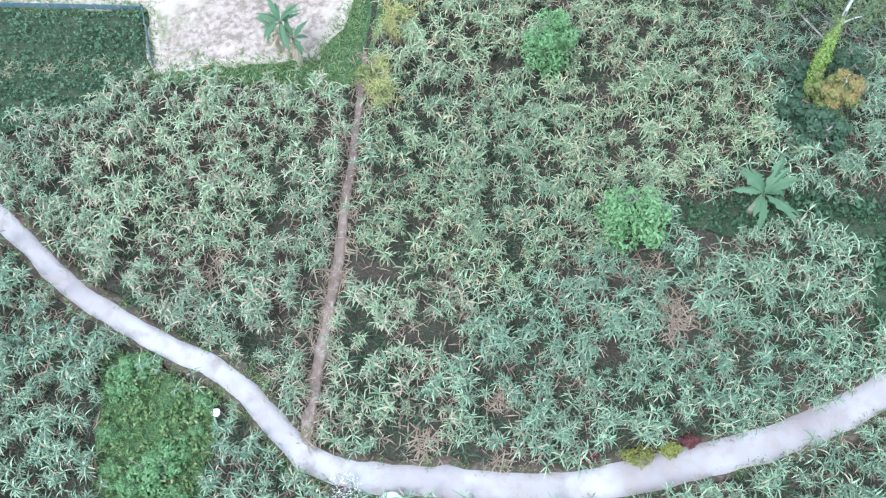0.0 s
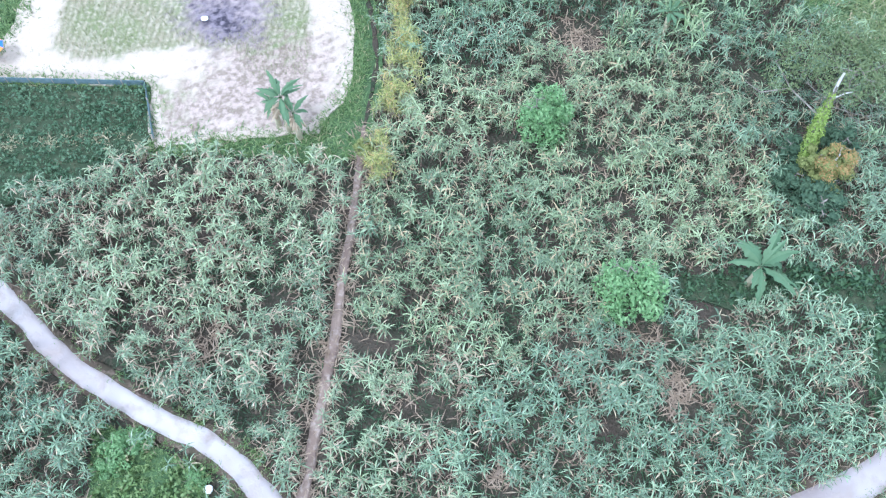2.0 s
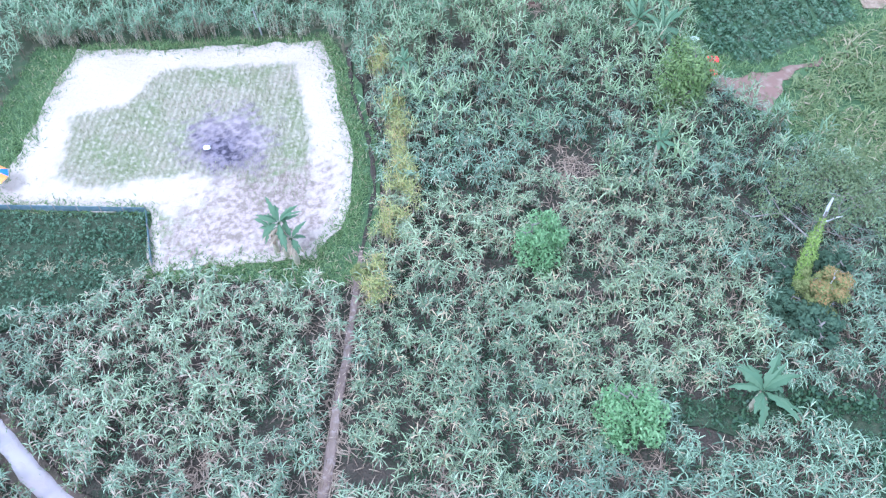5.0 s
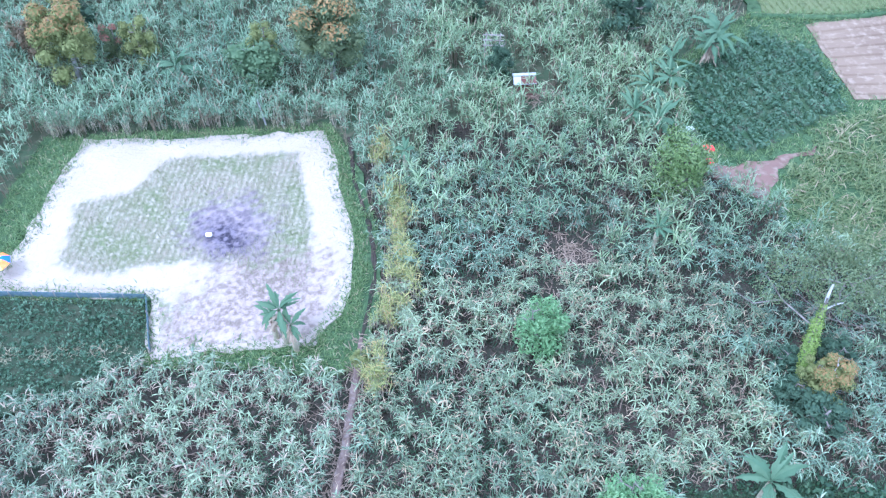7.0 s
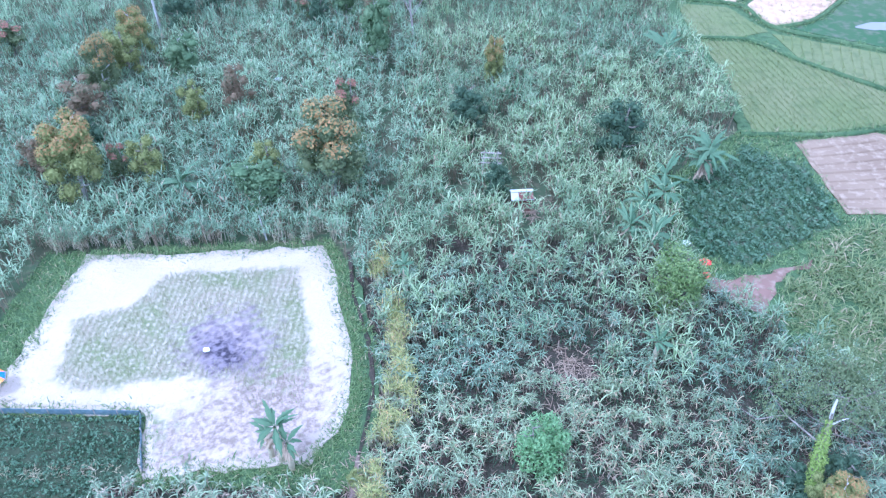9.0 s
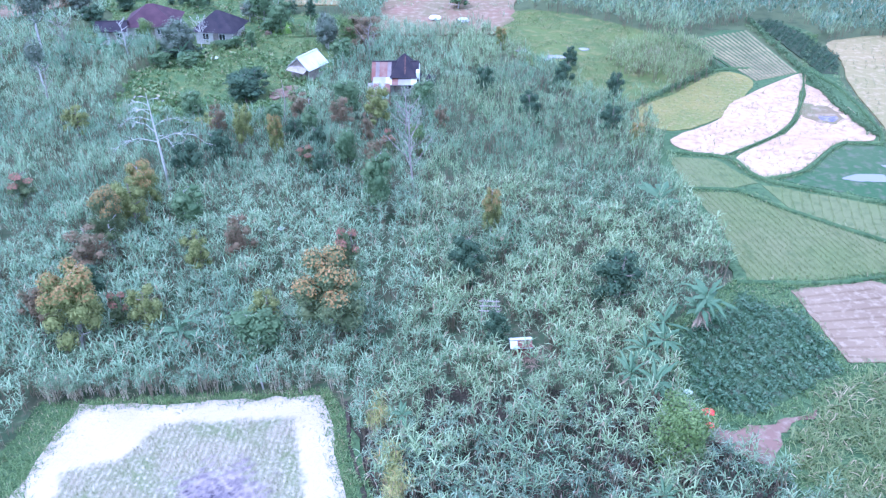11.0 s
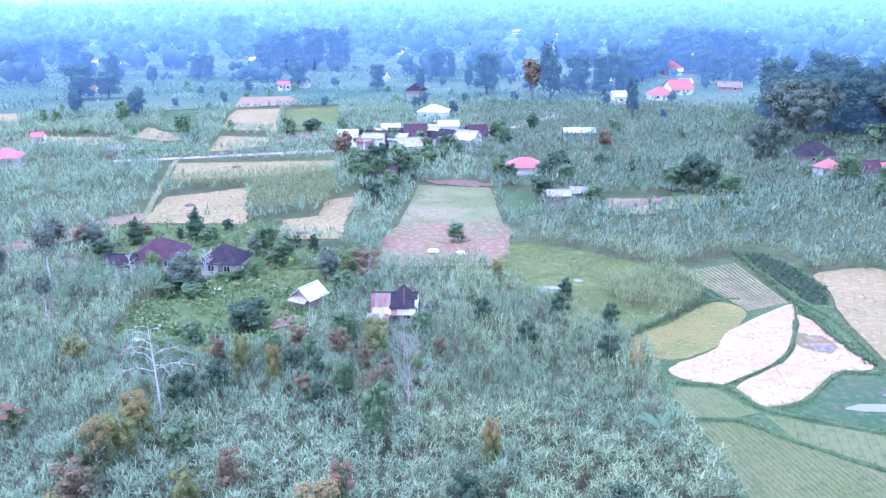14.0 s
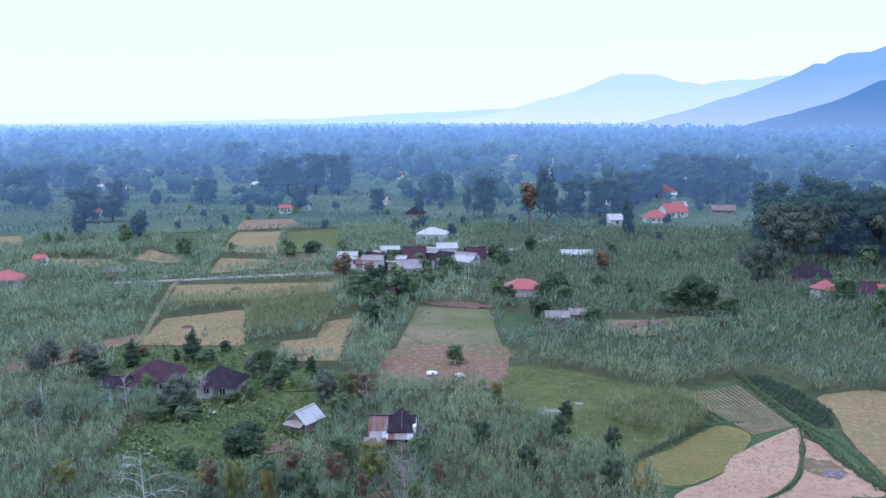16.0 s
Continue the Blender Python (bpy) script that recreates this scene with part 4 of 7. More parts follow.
HOLES = [(-14.9, 106.5, 2), (5.6, 207, 8), (11.0, 14.5, 0.9), (9.6, 16.5, 1.0), (11.2, 12.9, 1.3), (-1.2, 14.6, 0.6), (1.7, 8.3, 0.7), (2.3, 5.4, 0.9), (-1.9, 6.0, 1.0), (-14.0, 14.6, 1.1), (-15.3, 20.3, 0.9), (5.6, 37.0, 2.0), (20.0, 29.5, 1.4), (20.0, 26.4, 1.4), (18.5, 26.0, 1.4),
         (3.4, 53.4, 1.5), (1.8, 53.4, 1.5), (-29.5, 108, 3), (3.5, 29.2, 1.5), (8.4, 18.6, 1.6), (-4.9, 14.8, 0.7), (-3.9, 15.1, 0.6), (-6.3, 15.1, 0.8)]


def cane_places(XY, thin=0.0):
    keep = np.ones(len(XY), bool)
    for p in OPEN:
        keep &= ~inside(XY, p)
    keep &= off_line(XY, ROAD) > 1.0
    keep &= off_line(XY, PATH_LINE) > np.where(XY[:, 1] > 33, 0.3, 0.7)
    keep &= off_line(XY, [(-8.6, 53), (-8.8, 56), (-9.4, 60), (-9.8, 66), (-10.6, 73), (-11.4, 81)]) > 0.45
    keep &= off_line(XY, FAR_LANE) > 1.8
    keep &= off_line(XY, SIDE_LANE) > 1.1
    for x, y, r in HOLES:
        keep &= np.hypot(XY[:, 0] - x, XY[:, 1] - y) > r
    keep &= np.abs(XY[:, 0] + 0.06 * XY[:, 1]) < 0.54 * XY[:, 1] + 26
    keep &= wave(XY, 5.0, 3) > thin
    return XY[keep]




def clumped(x0, x1, y0, y1, step, n, spread):
    """Plants that stand in clumps, with gaps between."""
    P = np.repeat(jittered(x0, x1, y0, y1, step), n, 0)
    return P + rng.normal(0, spread, P.shape)


XY = cane_places(clumped(-58, 58, -3, 48, 1.1, 3, 0.24), 0.04)
d = np.hypot(XY[:, 0], XY[:, 1])
XY = XY[d < 35 + rng.uniform(0, 16, len(d))]
# stands of cane: dry-leaved west of the footpath, sparse at the crossing, olive in the middle, blue-green in the east
west = XY[:, 0] < -7.6
south = inside(XY, [(-62, 33), (-45, 26), (-34, 21.5), (-22.6, 13.4), (-13.3, 9.1), (-9.2, 5.9), (-7.3, 4.6), (-4, 4.1), (4, 4.1), (16, 7.5), (24, 11), (24, -5), (-62, -5)])
west &= ~south
shift = 2.2 * rough(XY, 3.0, 62)
sparse = ~west & ~south & inside(XY + shift[:, None], [(-8, 4), (-8, 15.5), (-3.5, 16), (0.2, 13), (-1.0, 9), (1.5, 4)])
olive = ~west & ~south & ~sparse & inside(XY + shift[:, None], [(-8, 15), (-8, 33), (4, 36), (12, 35), (17, 31), (17.5, 23), (10.5, 20.5), (6.5, 16), (0, 14)])
east = ~west & ~south & ~sparse & ~olive
thinned = rng.uniform(0, 1, len(XY)) < np.where(sparse, 0.75, np.where(west, 0.9, 1.0)) * (0.84 + 0.5 * wave(XY, 2.4, 69))
for nm, sel, mt, lb in (("sugar_cane_west", west, "cane", "dense green sugar cane with arching leaves and dry tips"), ("sugar_cane_crossing", sparse, "cane", "thin young sugar cane over brown litter"),
                        ("sugar_cane_middle_stand", olive, "cane_olive", "olive green sugar cane with dark gaps"), ("sugar_cane_east", east, "cane_dark", "sugar cane with blue-green arching leaves"), ("sugar_cane_south", south, "cane_dark", "dense dark sugar cane below the road")):
    P = XY[sel & thinned]
    stuff(nm, P, NEAR_T, 0.68 + 0.48 * wave(P, 2.2, 5) + rng.uniform(-0.3, 0.32, len(P)), [M[mt], M["stalk"], M["litter"]], lb, "sugar cane")
# tall cane with bare stems along the field's far edge, and a yellowing row beside the path
q = np.repeat(np.array(spline([(-34.6, 46.4), (-30.8, 46.6), (-22, 47.7), (-11.8, 48.9)], 44)), 1, 0)
P = q + np.abs(rng.normal(0, 0.9, q.shape)) * (1, 1) + rng.normal(0, 0.2, q.shape)
stuff("sugar_cane_edge", P, EDGE_T, 0.35 + 0.6 * wave(P, 1.5, 67) + rng.uniform(-0.15, 0.15, len(P)), [M["cane_hazed"], M["pale_stalk"], M["pale_straw"]], "tall sugar cane with bare brown stems at the field's edge", "sugar cane")
q = np.repeat(np.array(spline([(-6.2, 25.5), (-6.0, 30), (-5.6, 34), (-6.0, 38), (-7.2, 42), (-8.6, 46)], 22)), 3, 0)
P = q + rng.normal(0, 0.4, q.shape) + (0.3, 0)
P = P[wave(P, 1.6, 63) > 0.42]
stuff("sugar_cane_yellow", P, EDGE_T, rng.uniform(0.5, 0.85, len(P)), [M["cane_yellow"], M["pale_stalk"], M["litter"]], "yellowing sugar cane along the footpath", "sugar cane")
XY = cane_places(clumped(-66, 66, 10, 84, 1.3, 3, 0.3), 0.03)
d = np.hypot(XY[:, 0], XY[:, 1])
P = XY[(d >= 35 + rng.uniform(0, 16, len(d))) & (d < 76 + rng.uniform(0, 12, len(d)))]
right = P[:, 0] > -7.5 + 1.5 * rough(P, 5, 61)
for nm, sel, mt, lb in (("sugar_cane_beyond", ~right, "cane_hazed", "tall green sugar cane behind the dry field, haze painted into its colour"), ("sugar_cane_beside", right, "cane_hazed_green", "tall green sugar cane beside the dry field, haze painted into its colour")):
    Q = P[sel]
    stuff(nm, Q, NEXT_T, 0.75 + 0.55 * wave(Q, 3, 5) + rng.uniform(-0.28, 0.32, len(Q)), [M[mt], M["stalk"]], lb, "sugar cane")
XY = cane_places(clumped(-95, 95, 30, 150, 1.35, 3, 0.34), 0.03)
d = np.hypot(XY[:, 0], XY[:, 1])
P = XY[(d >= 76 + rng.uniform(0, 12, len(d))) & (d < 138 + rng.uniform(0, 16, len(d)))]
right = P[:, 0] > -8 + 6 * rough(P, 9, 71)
for nm, sel, mt, lb in (("sugar_cane_middle", ~right, "cane_mid", "tall blue-green sugar cane covering the slope, haze painted into its colour"), ("sugar_cane_upper", right, "cane_mid_green", "tall yellowish green sugar cane covering the slope, haze painted into its colour")):
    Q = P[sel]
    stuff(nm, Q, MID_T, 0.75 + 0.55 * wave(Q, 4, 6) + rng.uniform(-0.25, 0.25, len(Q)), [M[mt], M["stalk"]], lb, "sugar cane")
XY = cane_places(clumped(-215, 215, 60, 335, 1.85, 3, 0.32), 0.2)
d = np.hypot(XY[:, 0], XY[:, 1])
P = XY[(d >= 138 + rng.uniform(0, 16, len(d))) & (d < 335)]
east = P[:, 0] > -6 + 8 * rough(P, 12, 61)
for nm, sel, mt, lb in (("sugar_cane_far", ~east, "cane_far", "far fields of green sugar cane and maize, haze painted into their colour"), ("sugar_cane_slope", east, "cane_slope", "far slope of dark green sugar cane")):
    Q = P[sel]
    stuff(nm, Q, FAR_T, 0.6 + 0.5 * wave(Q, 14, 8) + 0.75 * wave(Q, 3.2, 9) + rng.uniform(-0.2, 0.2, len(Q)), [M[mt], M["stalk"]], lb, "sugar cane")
# crop plants beyond 335 m, with haze painted on as emission
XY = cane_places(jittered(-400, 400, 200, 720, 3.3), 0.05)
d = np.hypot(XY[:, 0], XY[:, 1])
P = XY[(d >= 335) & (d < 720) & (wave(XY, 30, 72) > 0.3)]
tagged(stuff("hazed_fields", P, DISTANT_T, 0.65 + 0.7 * wave(P, 25, 8) + rng.uniform(-0.2, 0.2, len(P)), [M["cane_distant"]] * 2, "distant green fields between the trees, haze painted on as glow", "fields"), kind="structure")


# ---- trees ----


def crown(seed, lumps, leaf, count, flat=0.35, upper=False, stray=0.38):
    """Many small leaf sprays round several lumps (x, y, z, rx, rz), denser outside, facing outwards, with gaps."""
    r = np.random.default_rng(seed)
    L = np.array(lumps, float)
    w = L[:, 3] ** 2 * L[:, 4]
    k = r.choice(len(L), count, p=w / w.sum())
    d = r.normal(size=(count, 3))
    d /= np.linalg.norm(d, axis=1)[:, None]
    if upper:
        d[:, 2] = np.abs(d[:, 2])
    rad = r.uniform(0.4, 1.0, count)[:, None] ** 0.4 * 1.05 * (1 + 0.18 * np.sin(d[:, :1] * 7 + seed) * np.cos(d[:, 1:2] * 6))
    C = L[k, :3] + d * rad * np.stack([L[k, 3], L[k, 3], L[k, 4]], -1)
    n = d + r.normal(0, stray, (count, 3)) + (0, 0, flat)
    n /= np.linalg.norm(n, axis=1)[:, None]
    a = np.cross(n, r.normal(size=(count, 3)))
    a /= np.linalg.norm(a, axis=1)[:, None] + 1e-9
    b = np.cross(n, a)
    s = leaf * r.uniform(0.6, 1.3, count)[:, None]
    V = np.stack([C - a * s, C - b * s * 0.5 - n * s * 0.1, C + a * s, C + b * s * 0.5 - n * s * 0.1], 1).reshape(-1, 3)
    return V, np.arange(count * 4).reshape(-1, 4)


def mass(lumps, seed, size=0.6, sides=7, rings=4):
    """The dense shaded inside of a crown: an uneven closed lump for each of its puffs."""
    r = np.random.default_rng(seed)
    el = np.radians(np.linspace(-65, 82, rings))
    az = np.arange(sides) * 2 * math.pi / sides
    D = np.array([(math.cos(e) * math.cos(a), math.cos(e) * math.sin(a), math.sin(e)) for e in el for a in az])
    q = np.array([(i * sides + k, i * sides + (k + 1) % sides, (i + 1) * sides + (k + 1) % sides, (i + 1) * sides + k) for i in range(rings - 1) for k in range(sides)])
    return merged([(np.array((x, y, z)) + D * np.array((rx, rx, rz)) * size * r.uniform(0.75, 1.25, (len(D), 1)), q) for x, y, z, rx, rz in lumps])


def limbs(seed, height, radius, n=7, start=0.35, reach=1.8, lean=0.25, up=0.6):
    """A tapered trunk with branches that fork once."""
    r = np.random.default_rng(seed)
    top = np.array((r.normal(0, lean), r.normal(0, lean), height))
    mid = top * 0.5 + np.array((r.normal(0, lean), r.normal(0, lean), 0)) * 0.6
    pieces = [tube([(0, 0, -0.1), mid * 0.5, mid, (mid + top) / 2, top], [radius * 1.25, radius, radius * 0.75, radius * 0.5, radius * 0.15], 7)]
    for i in range(n):
        f = start + (0.95 - start) * i / max(1, n - 1)
        p = mid * f * 2 if f < 0.5 else mid + (top - mid) * (f - 0.5) * 2
        a = i * 2.4 + r.normal(0, 0.4)
        l = reach * (1.15 - 0.7 * f) * r.uniform(0.7, 1.2)
        e = p + np.array((math.cos(a) * l, math.sin(a) * l, l * up * r.uniform(0.4, 1.2)))
        m = (p + e) / 2 + (0, 0, -0.08 * l)
        pieces.append(tube([p, m, e], [radius * 0.42, radius * 0.3, radius * 0.08], 5))
        for s in (-1, 1):
            q = m + (e - m) * 0.3
            b = a + s * r.uniform(0.4, 0.9)
            pieces.append(tube([q, q + np.array((math.cos(b), math.sin(b), 0.5)) * l * 0.45], [radius * 0.2, radius * 0.05], 4))
    return merged(pieces)


def lumps_round(seed, h, w, n=7, low=0.4):
    r = np.random.default_rng(seed)
    out = [(0, 0, h * (1 + low) / 2, w * 0.33, h * (1 - low) / 2 * 0.9)]
    for i in range(n):
        a = i * 2.4 + r.normal(0, 0.3)
        z = h * r.uniform(low, 0.9)
        d = w * 0.28 * r.uniform(0.6, 1.1)
        out.append((d * math.cos(a), d * math.sin(a), z, w * r.uniform(0.15, 0.24), h * r.uniform(0.09, 0.15)))
    return out


def lumps_puffy(seed, h, w, n=14, low=0.3):
    """Separate round puffs on a dome, with a darker core: a crown like a cauliflower."""
    r = np.random.default_rng(seed)
    out = [(0, 0, h * (low + 0.9) / 2, w * 0.22, h * 0.26)]
    for i in range(n):
        f = (i + 0.5) / n
        a = i * 2.4 + r.normal(0, 0.25)
        z = h * (low + (0.93 - low) * f)
        d = w * 0.36 * math.sqrt(max(0.05, 1 - (max(0, (f - 0.45) / 0.62)) ** 2)) * r.uniform(0.75, 1.1)
        p = w * r.uniform(0.13, 0.19)
        out.append((d * math.cos(a), d * math.sin(a), z, p, p * 0.95))
    return out


PROTO = {}


def proto_tree(key, name, label, h, w, leafmat, barkmat="bark", tip=None, leaf=0.28, count=1300, low=0.4, lump_n=8, lumps=None, trunk=0.16, group="", tiplabel="", category="tree", puffy=False, dense_inside=False):
    ob = thing(name, label, category, group)
    part_np("trunk", *limbs(hash_of(key), h * 0.92, trunk, 7, low * 0.9, w * 0.38), M[barkmat], ob)
    L = lumps or (lumps_puffy if puffy else lumps_round)(hash_of(key) + 1, h, w, lump_n, low)
    leaves = crown(hash_of(key) + 2, L, leaf, count)
    part_np("crown", *(merged([leaves, mass(L, hash_of(key) + 4)]) if dense_inside else leaves), M[leafmat], ob)
    if tip:
        top = [(x, y, z + rz * 0.12, rx * 1.03, rz * 1.03) for x, y, z, rx, rz in sorted(L, key=lambda t: -t[2])[:max(3, len(L) // 2)]]
        part_np("young_leaves", *crown(hash_of(key) + 3, top, leaf, int(count * 0.24), upper=True), M[tip], ob, tiplabel)
    PROTO[key] = [ob, h, w, False]
    return ob


def hash_of(s):
    return sum(ord(c) * (i + 3) for i, c in enumerate(s)) % 9973


def plant_tree(key, x, y, h, w, turn=None, label=""):
    """The first one is the prototype itself; the rest are copies."""
    ob, h0, w0, used = PROTO[key]
    turn = (x * 37 + y * 91) % 360 if turn is None else turn
    if y > 200 and key in ("mid", "wide", "dark"):
        key = "mid_far" if key == "mid" else "wide_far"
        ob, h0, w0, used = PROTO[key]
    if y > 290 and key in ("mid_far", "wide_far", "slim"):
        key = "hazy"
        ob, h0, w0, used = PROTO[key]
    if y < 112:
        h, w = h * 1.15, w * 1.12
    m = pose(x, y, 0, 0, 0, turn) @ Matrix.Diagonal((w / w0, w / w0, h / h0, 1))
    if not used:
        PROTO[key][3] = True
        ob.matrix_basis = m
    else:
        keep = ob.scale.copy()
        ob.scale = (1, 1, 1)
        c = copy_thing(ob, m)
        ob.scale = keep
        ob = c
    return tagged(ob, label)


GROVE = "cinnamon trees in the cane"
proto_tree("orange", "cinnamon_tree", "cinnamon tree with orange young leaves among the cane", 7, 4.5, "tree_olive", "pale_bark", tip="tree_orange", leaf=0.11, count=6400, low=0.3, lump_n=17, tiplabel="orange young leaves", group=GROVE, puffy=True, dense_inside=True)
proto_tree("orange_yellow", "cinnamon_tree", "cinnamon tree with yellow-orange crown", 7, 4.5, "tree_yellow", "pale_bark", tip="tree_orange", leaf=0.11, count=6400, low=0.28, lump_n=18, tiplabel="orange young leaves", group=GROVE, puffy=True, dense_inside=True)
proto_tree("yellowgreen", "cinnamon_tree", "small yellow-green cinnamon tree in the cane", 5, 3, "tree_yellow", leaf=0.095, count=3600, low=0.3, lump_n=12, group=GROVE, puffy=True, dense_inside=True)
proto_tree("red", "cinnamon_tree", "slim tree with red young leaves in the cane", 5, 2.4, "tree_olive", tip="tree_red", leaf=0.10, count=2400, low=0.35, lump_n=9, tiplabel="red young leaves", group=GROVE, puffy=True, dense_inside=True)
proto_tree("brownish", "cinnamon_tree", "slim tree with reddish brown leaves", 6, 3, "tree_brown", leaf=0.10, count=2600, low=0.3, lump_n=12, group=GROVE, puffy=True, dense_inside=True)
proto_tree("dark", "round_tree", "dark blue-green round tree in the cane", 5, 3.4, "tree_dark", leaf=0.12, count=3000, low=0.2, lump_n=14, puffy=True, dense_inside=True)
proto_tree("greenbush", "round_bush", "bright green leafy bush among the cane", 3.4, 3.2, "tree_light", leaf=0.09, count=4200, low=0.15, lump_n=15, trunk=0.08, category="bush", puffy=True)
proto_tree("olivebush", "round_tree", "dense dark green round tree", 5.2, 4.0, "bush_green", leaf=0.10, count=5200, low=0.12, lump_n=16)
proto_tree("shrub", "shrub", "low green shrub in the clearing", 1.6, 2.4, "tree_light", leaf=0.085, count=1900, low=0.1, trunk=0.04, category="shrub",
           lumps=[(0.5, 0.1, 0.7, 0.5, 0.45), (-0.5, 0.3, 0.5, 0.55, 0.4), (0.0, -0.6, 0.45, 0.42, 0.35), (-0.9, -0.3, 0.4, 0.3, 0.3), (0.9, -0.4, 0.35, 0.34, 0.3), (0.2, 0.8, 0.6, 0.4, 0.45), (-0.1, 0.0, 1.0, 0.4, 0.45)])
proto_tree("mid", "broadleaf_tree", "green broadleaf tree with a pale trunk", 8, 5.5, "tree_mid", "pale_bark", leaf=0.17, count=2600, low=0.2, lump_n=14, dense_inside=True)
proto_tree("mid_far", "broadleaf_tree", "green broadleaf tree among far cane", 8, 5.5, "tree_mid", leaf=0.42, count=520, low=0.1, lump_n=10, dense_inside=True)
proto_tree("wide_far", "broadleaf_tree", "dark green spreading tree among far cane", 8, 7, "tree_dark", leaf=0.5, count=620, low=0.08, lump_n=12, dense_inside=True)
proto_tree("wide", "broadleaf_tree", "dark green tree with a wide crown", 10, 9, "tree_dark", leaf=0.32, count=2200, low=0.1, lump_n=15, trunk=0.25, dense_inside=True)
proto_tree("slim", "tall_tree", "tall slim tree with a pale bare trunk", 14, 4.5, "tree_grey", "pale_bark", leaf=0.22, count=1500, low=0.52, lump_n=12, trunk=0.16)
proto_tree("conifer", "conifer", "dark dense conifer beside the house", 7, 3.4, "tree_dark", leaf=0.16, count=3200, trunk=0.15, dense_inside=True,
           lumps=[(0.3 * math.cos(i * 2.4), 0.3 * math.sin(i * 2.4), 0.9 + i * 0.78, w, 0.75) for i, w in enumerate((1.1, 1.35, 1.4, 1.3, 1.1, 0.85, 0.6, 0.32))])
proto_tree("bamboo", "bamboo_clump", "tall drooping dull green bamboo clump", 16, 14, "bamboo_leaf", leaf=0.3, count=4200, low=0.15, trunk=0.1, category="bamboo",
           lumps=[(math.cos(a) * d * f, math.sin(a) * d * f, 16 * (0.1 + h * f - 0.22 * f ** 4), 0.75 + 0.8 * f, 1.5) for a, d, h in [(i * 2.4, 2.0 + 4.6 * ((i * 7) % 10) / 10, 0.98 - 0.22 * ((i * 7) % 10) / 10) for i in range(13)] for f in (0.45, 0.75, 1.0)], dense_inside=True)
# leaves in woods_1 emit a distance-dependent glow in place of haze
proto_tree("bigdark", "woodland_tree", "large dark green woodland tree with painted haze glow", 20, 16, "woods_1", leaf=0.42, count=2900, low=0.06, lump_n=18, trunk=0.4, dense_inside=True)
proto_tree("bigmid", "woodland_tree", "large green woodland tree with painted haze glow", 18, 13, "woods_1", leaf=0.42, count=2500, low=0.06, lump_n=17, trunk=0.35, dense_inside=True)
proto_tree("grey", "grey_tree", "round grey-green tree with a white trunk", 8, 6, "tree_grey", "pale_bark", leaf=0.17, count=2300, low=0.3, lump_n=12, trunk=0.16, dense_inside=True)
proto_tree("hazy", "broadleaf_tree", "green tree with light bluish haze painted on as glow", 9, 6.5, "woods_1", leaf=0.45, count=620, low=0.08, lump_n=13, dense_inside=True)
proto_tree("redtree", "woodland_tree", "tree with russet red crown", 9, 6, "tree_brown", leaf=0.35, count=1000, low=0.35, trunk=0.2, dense_inside=True)

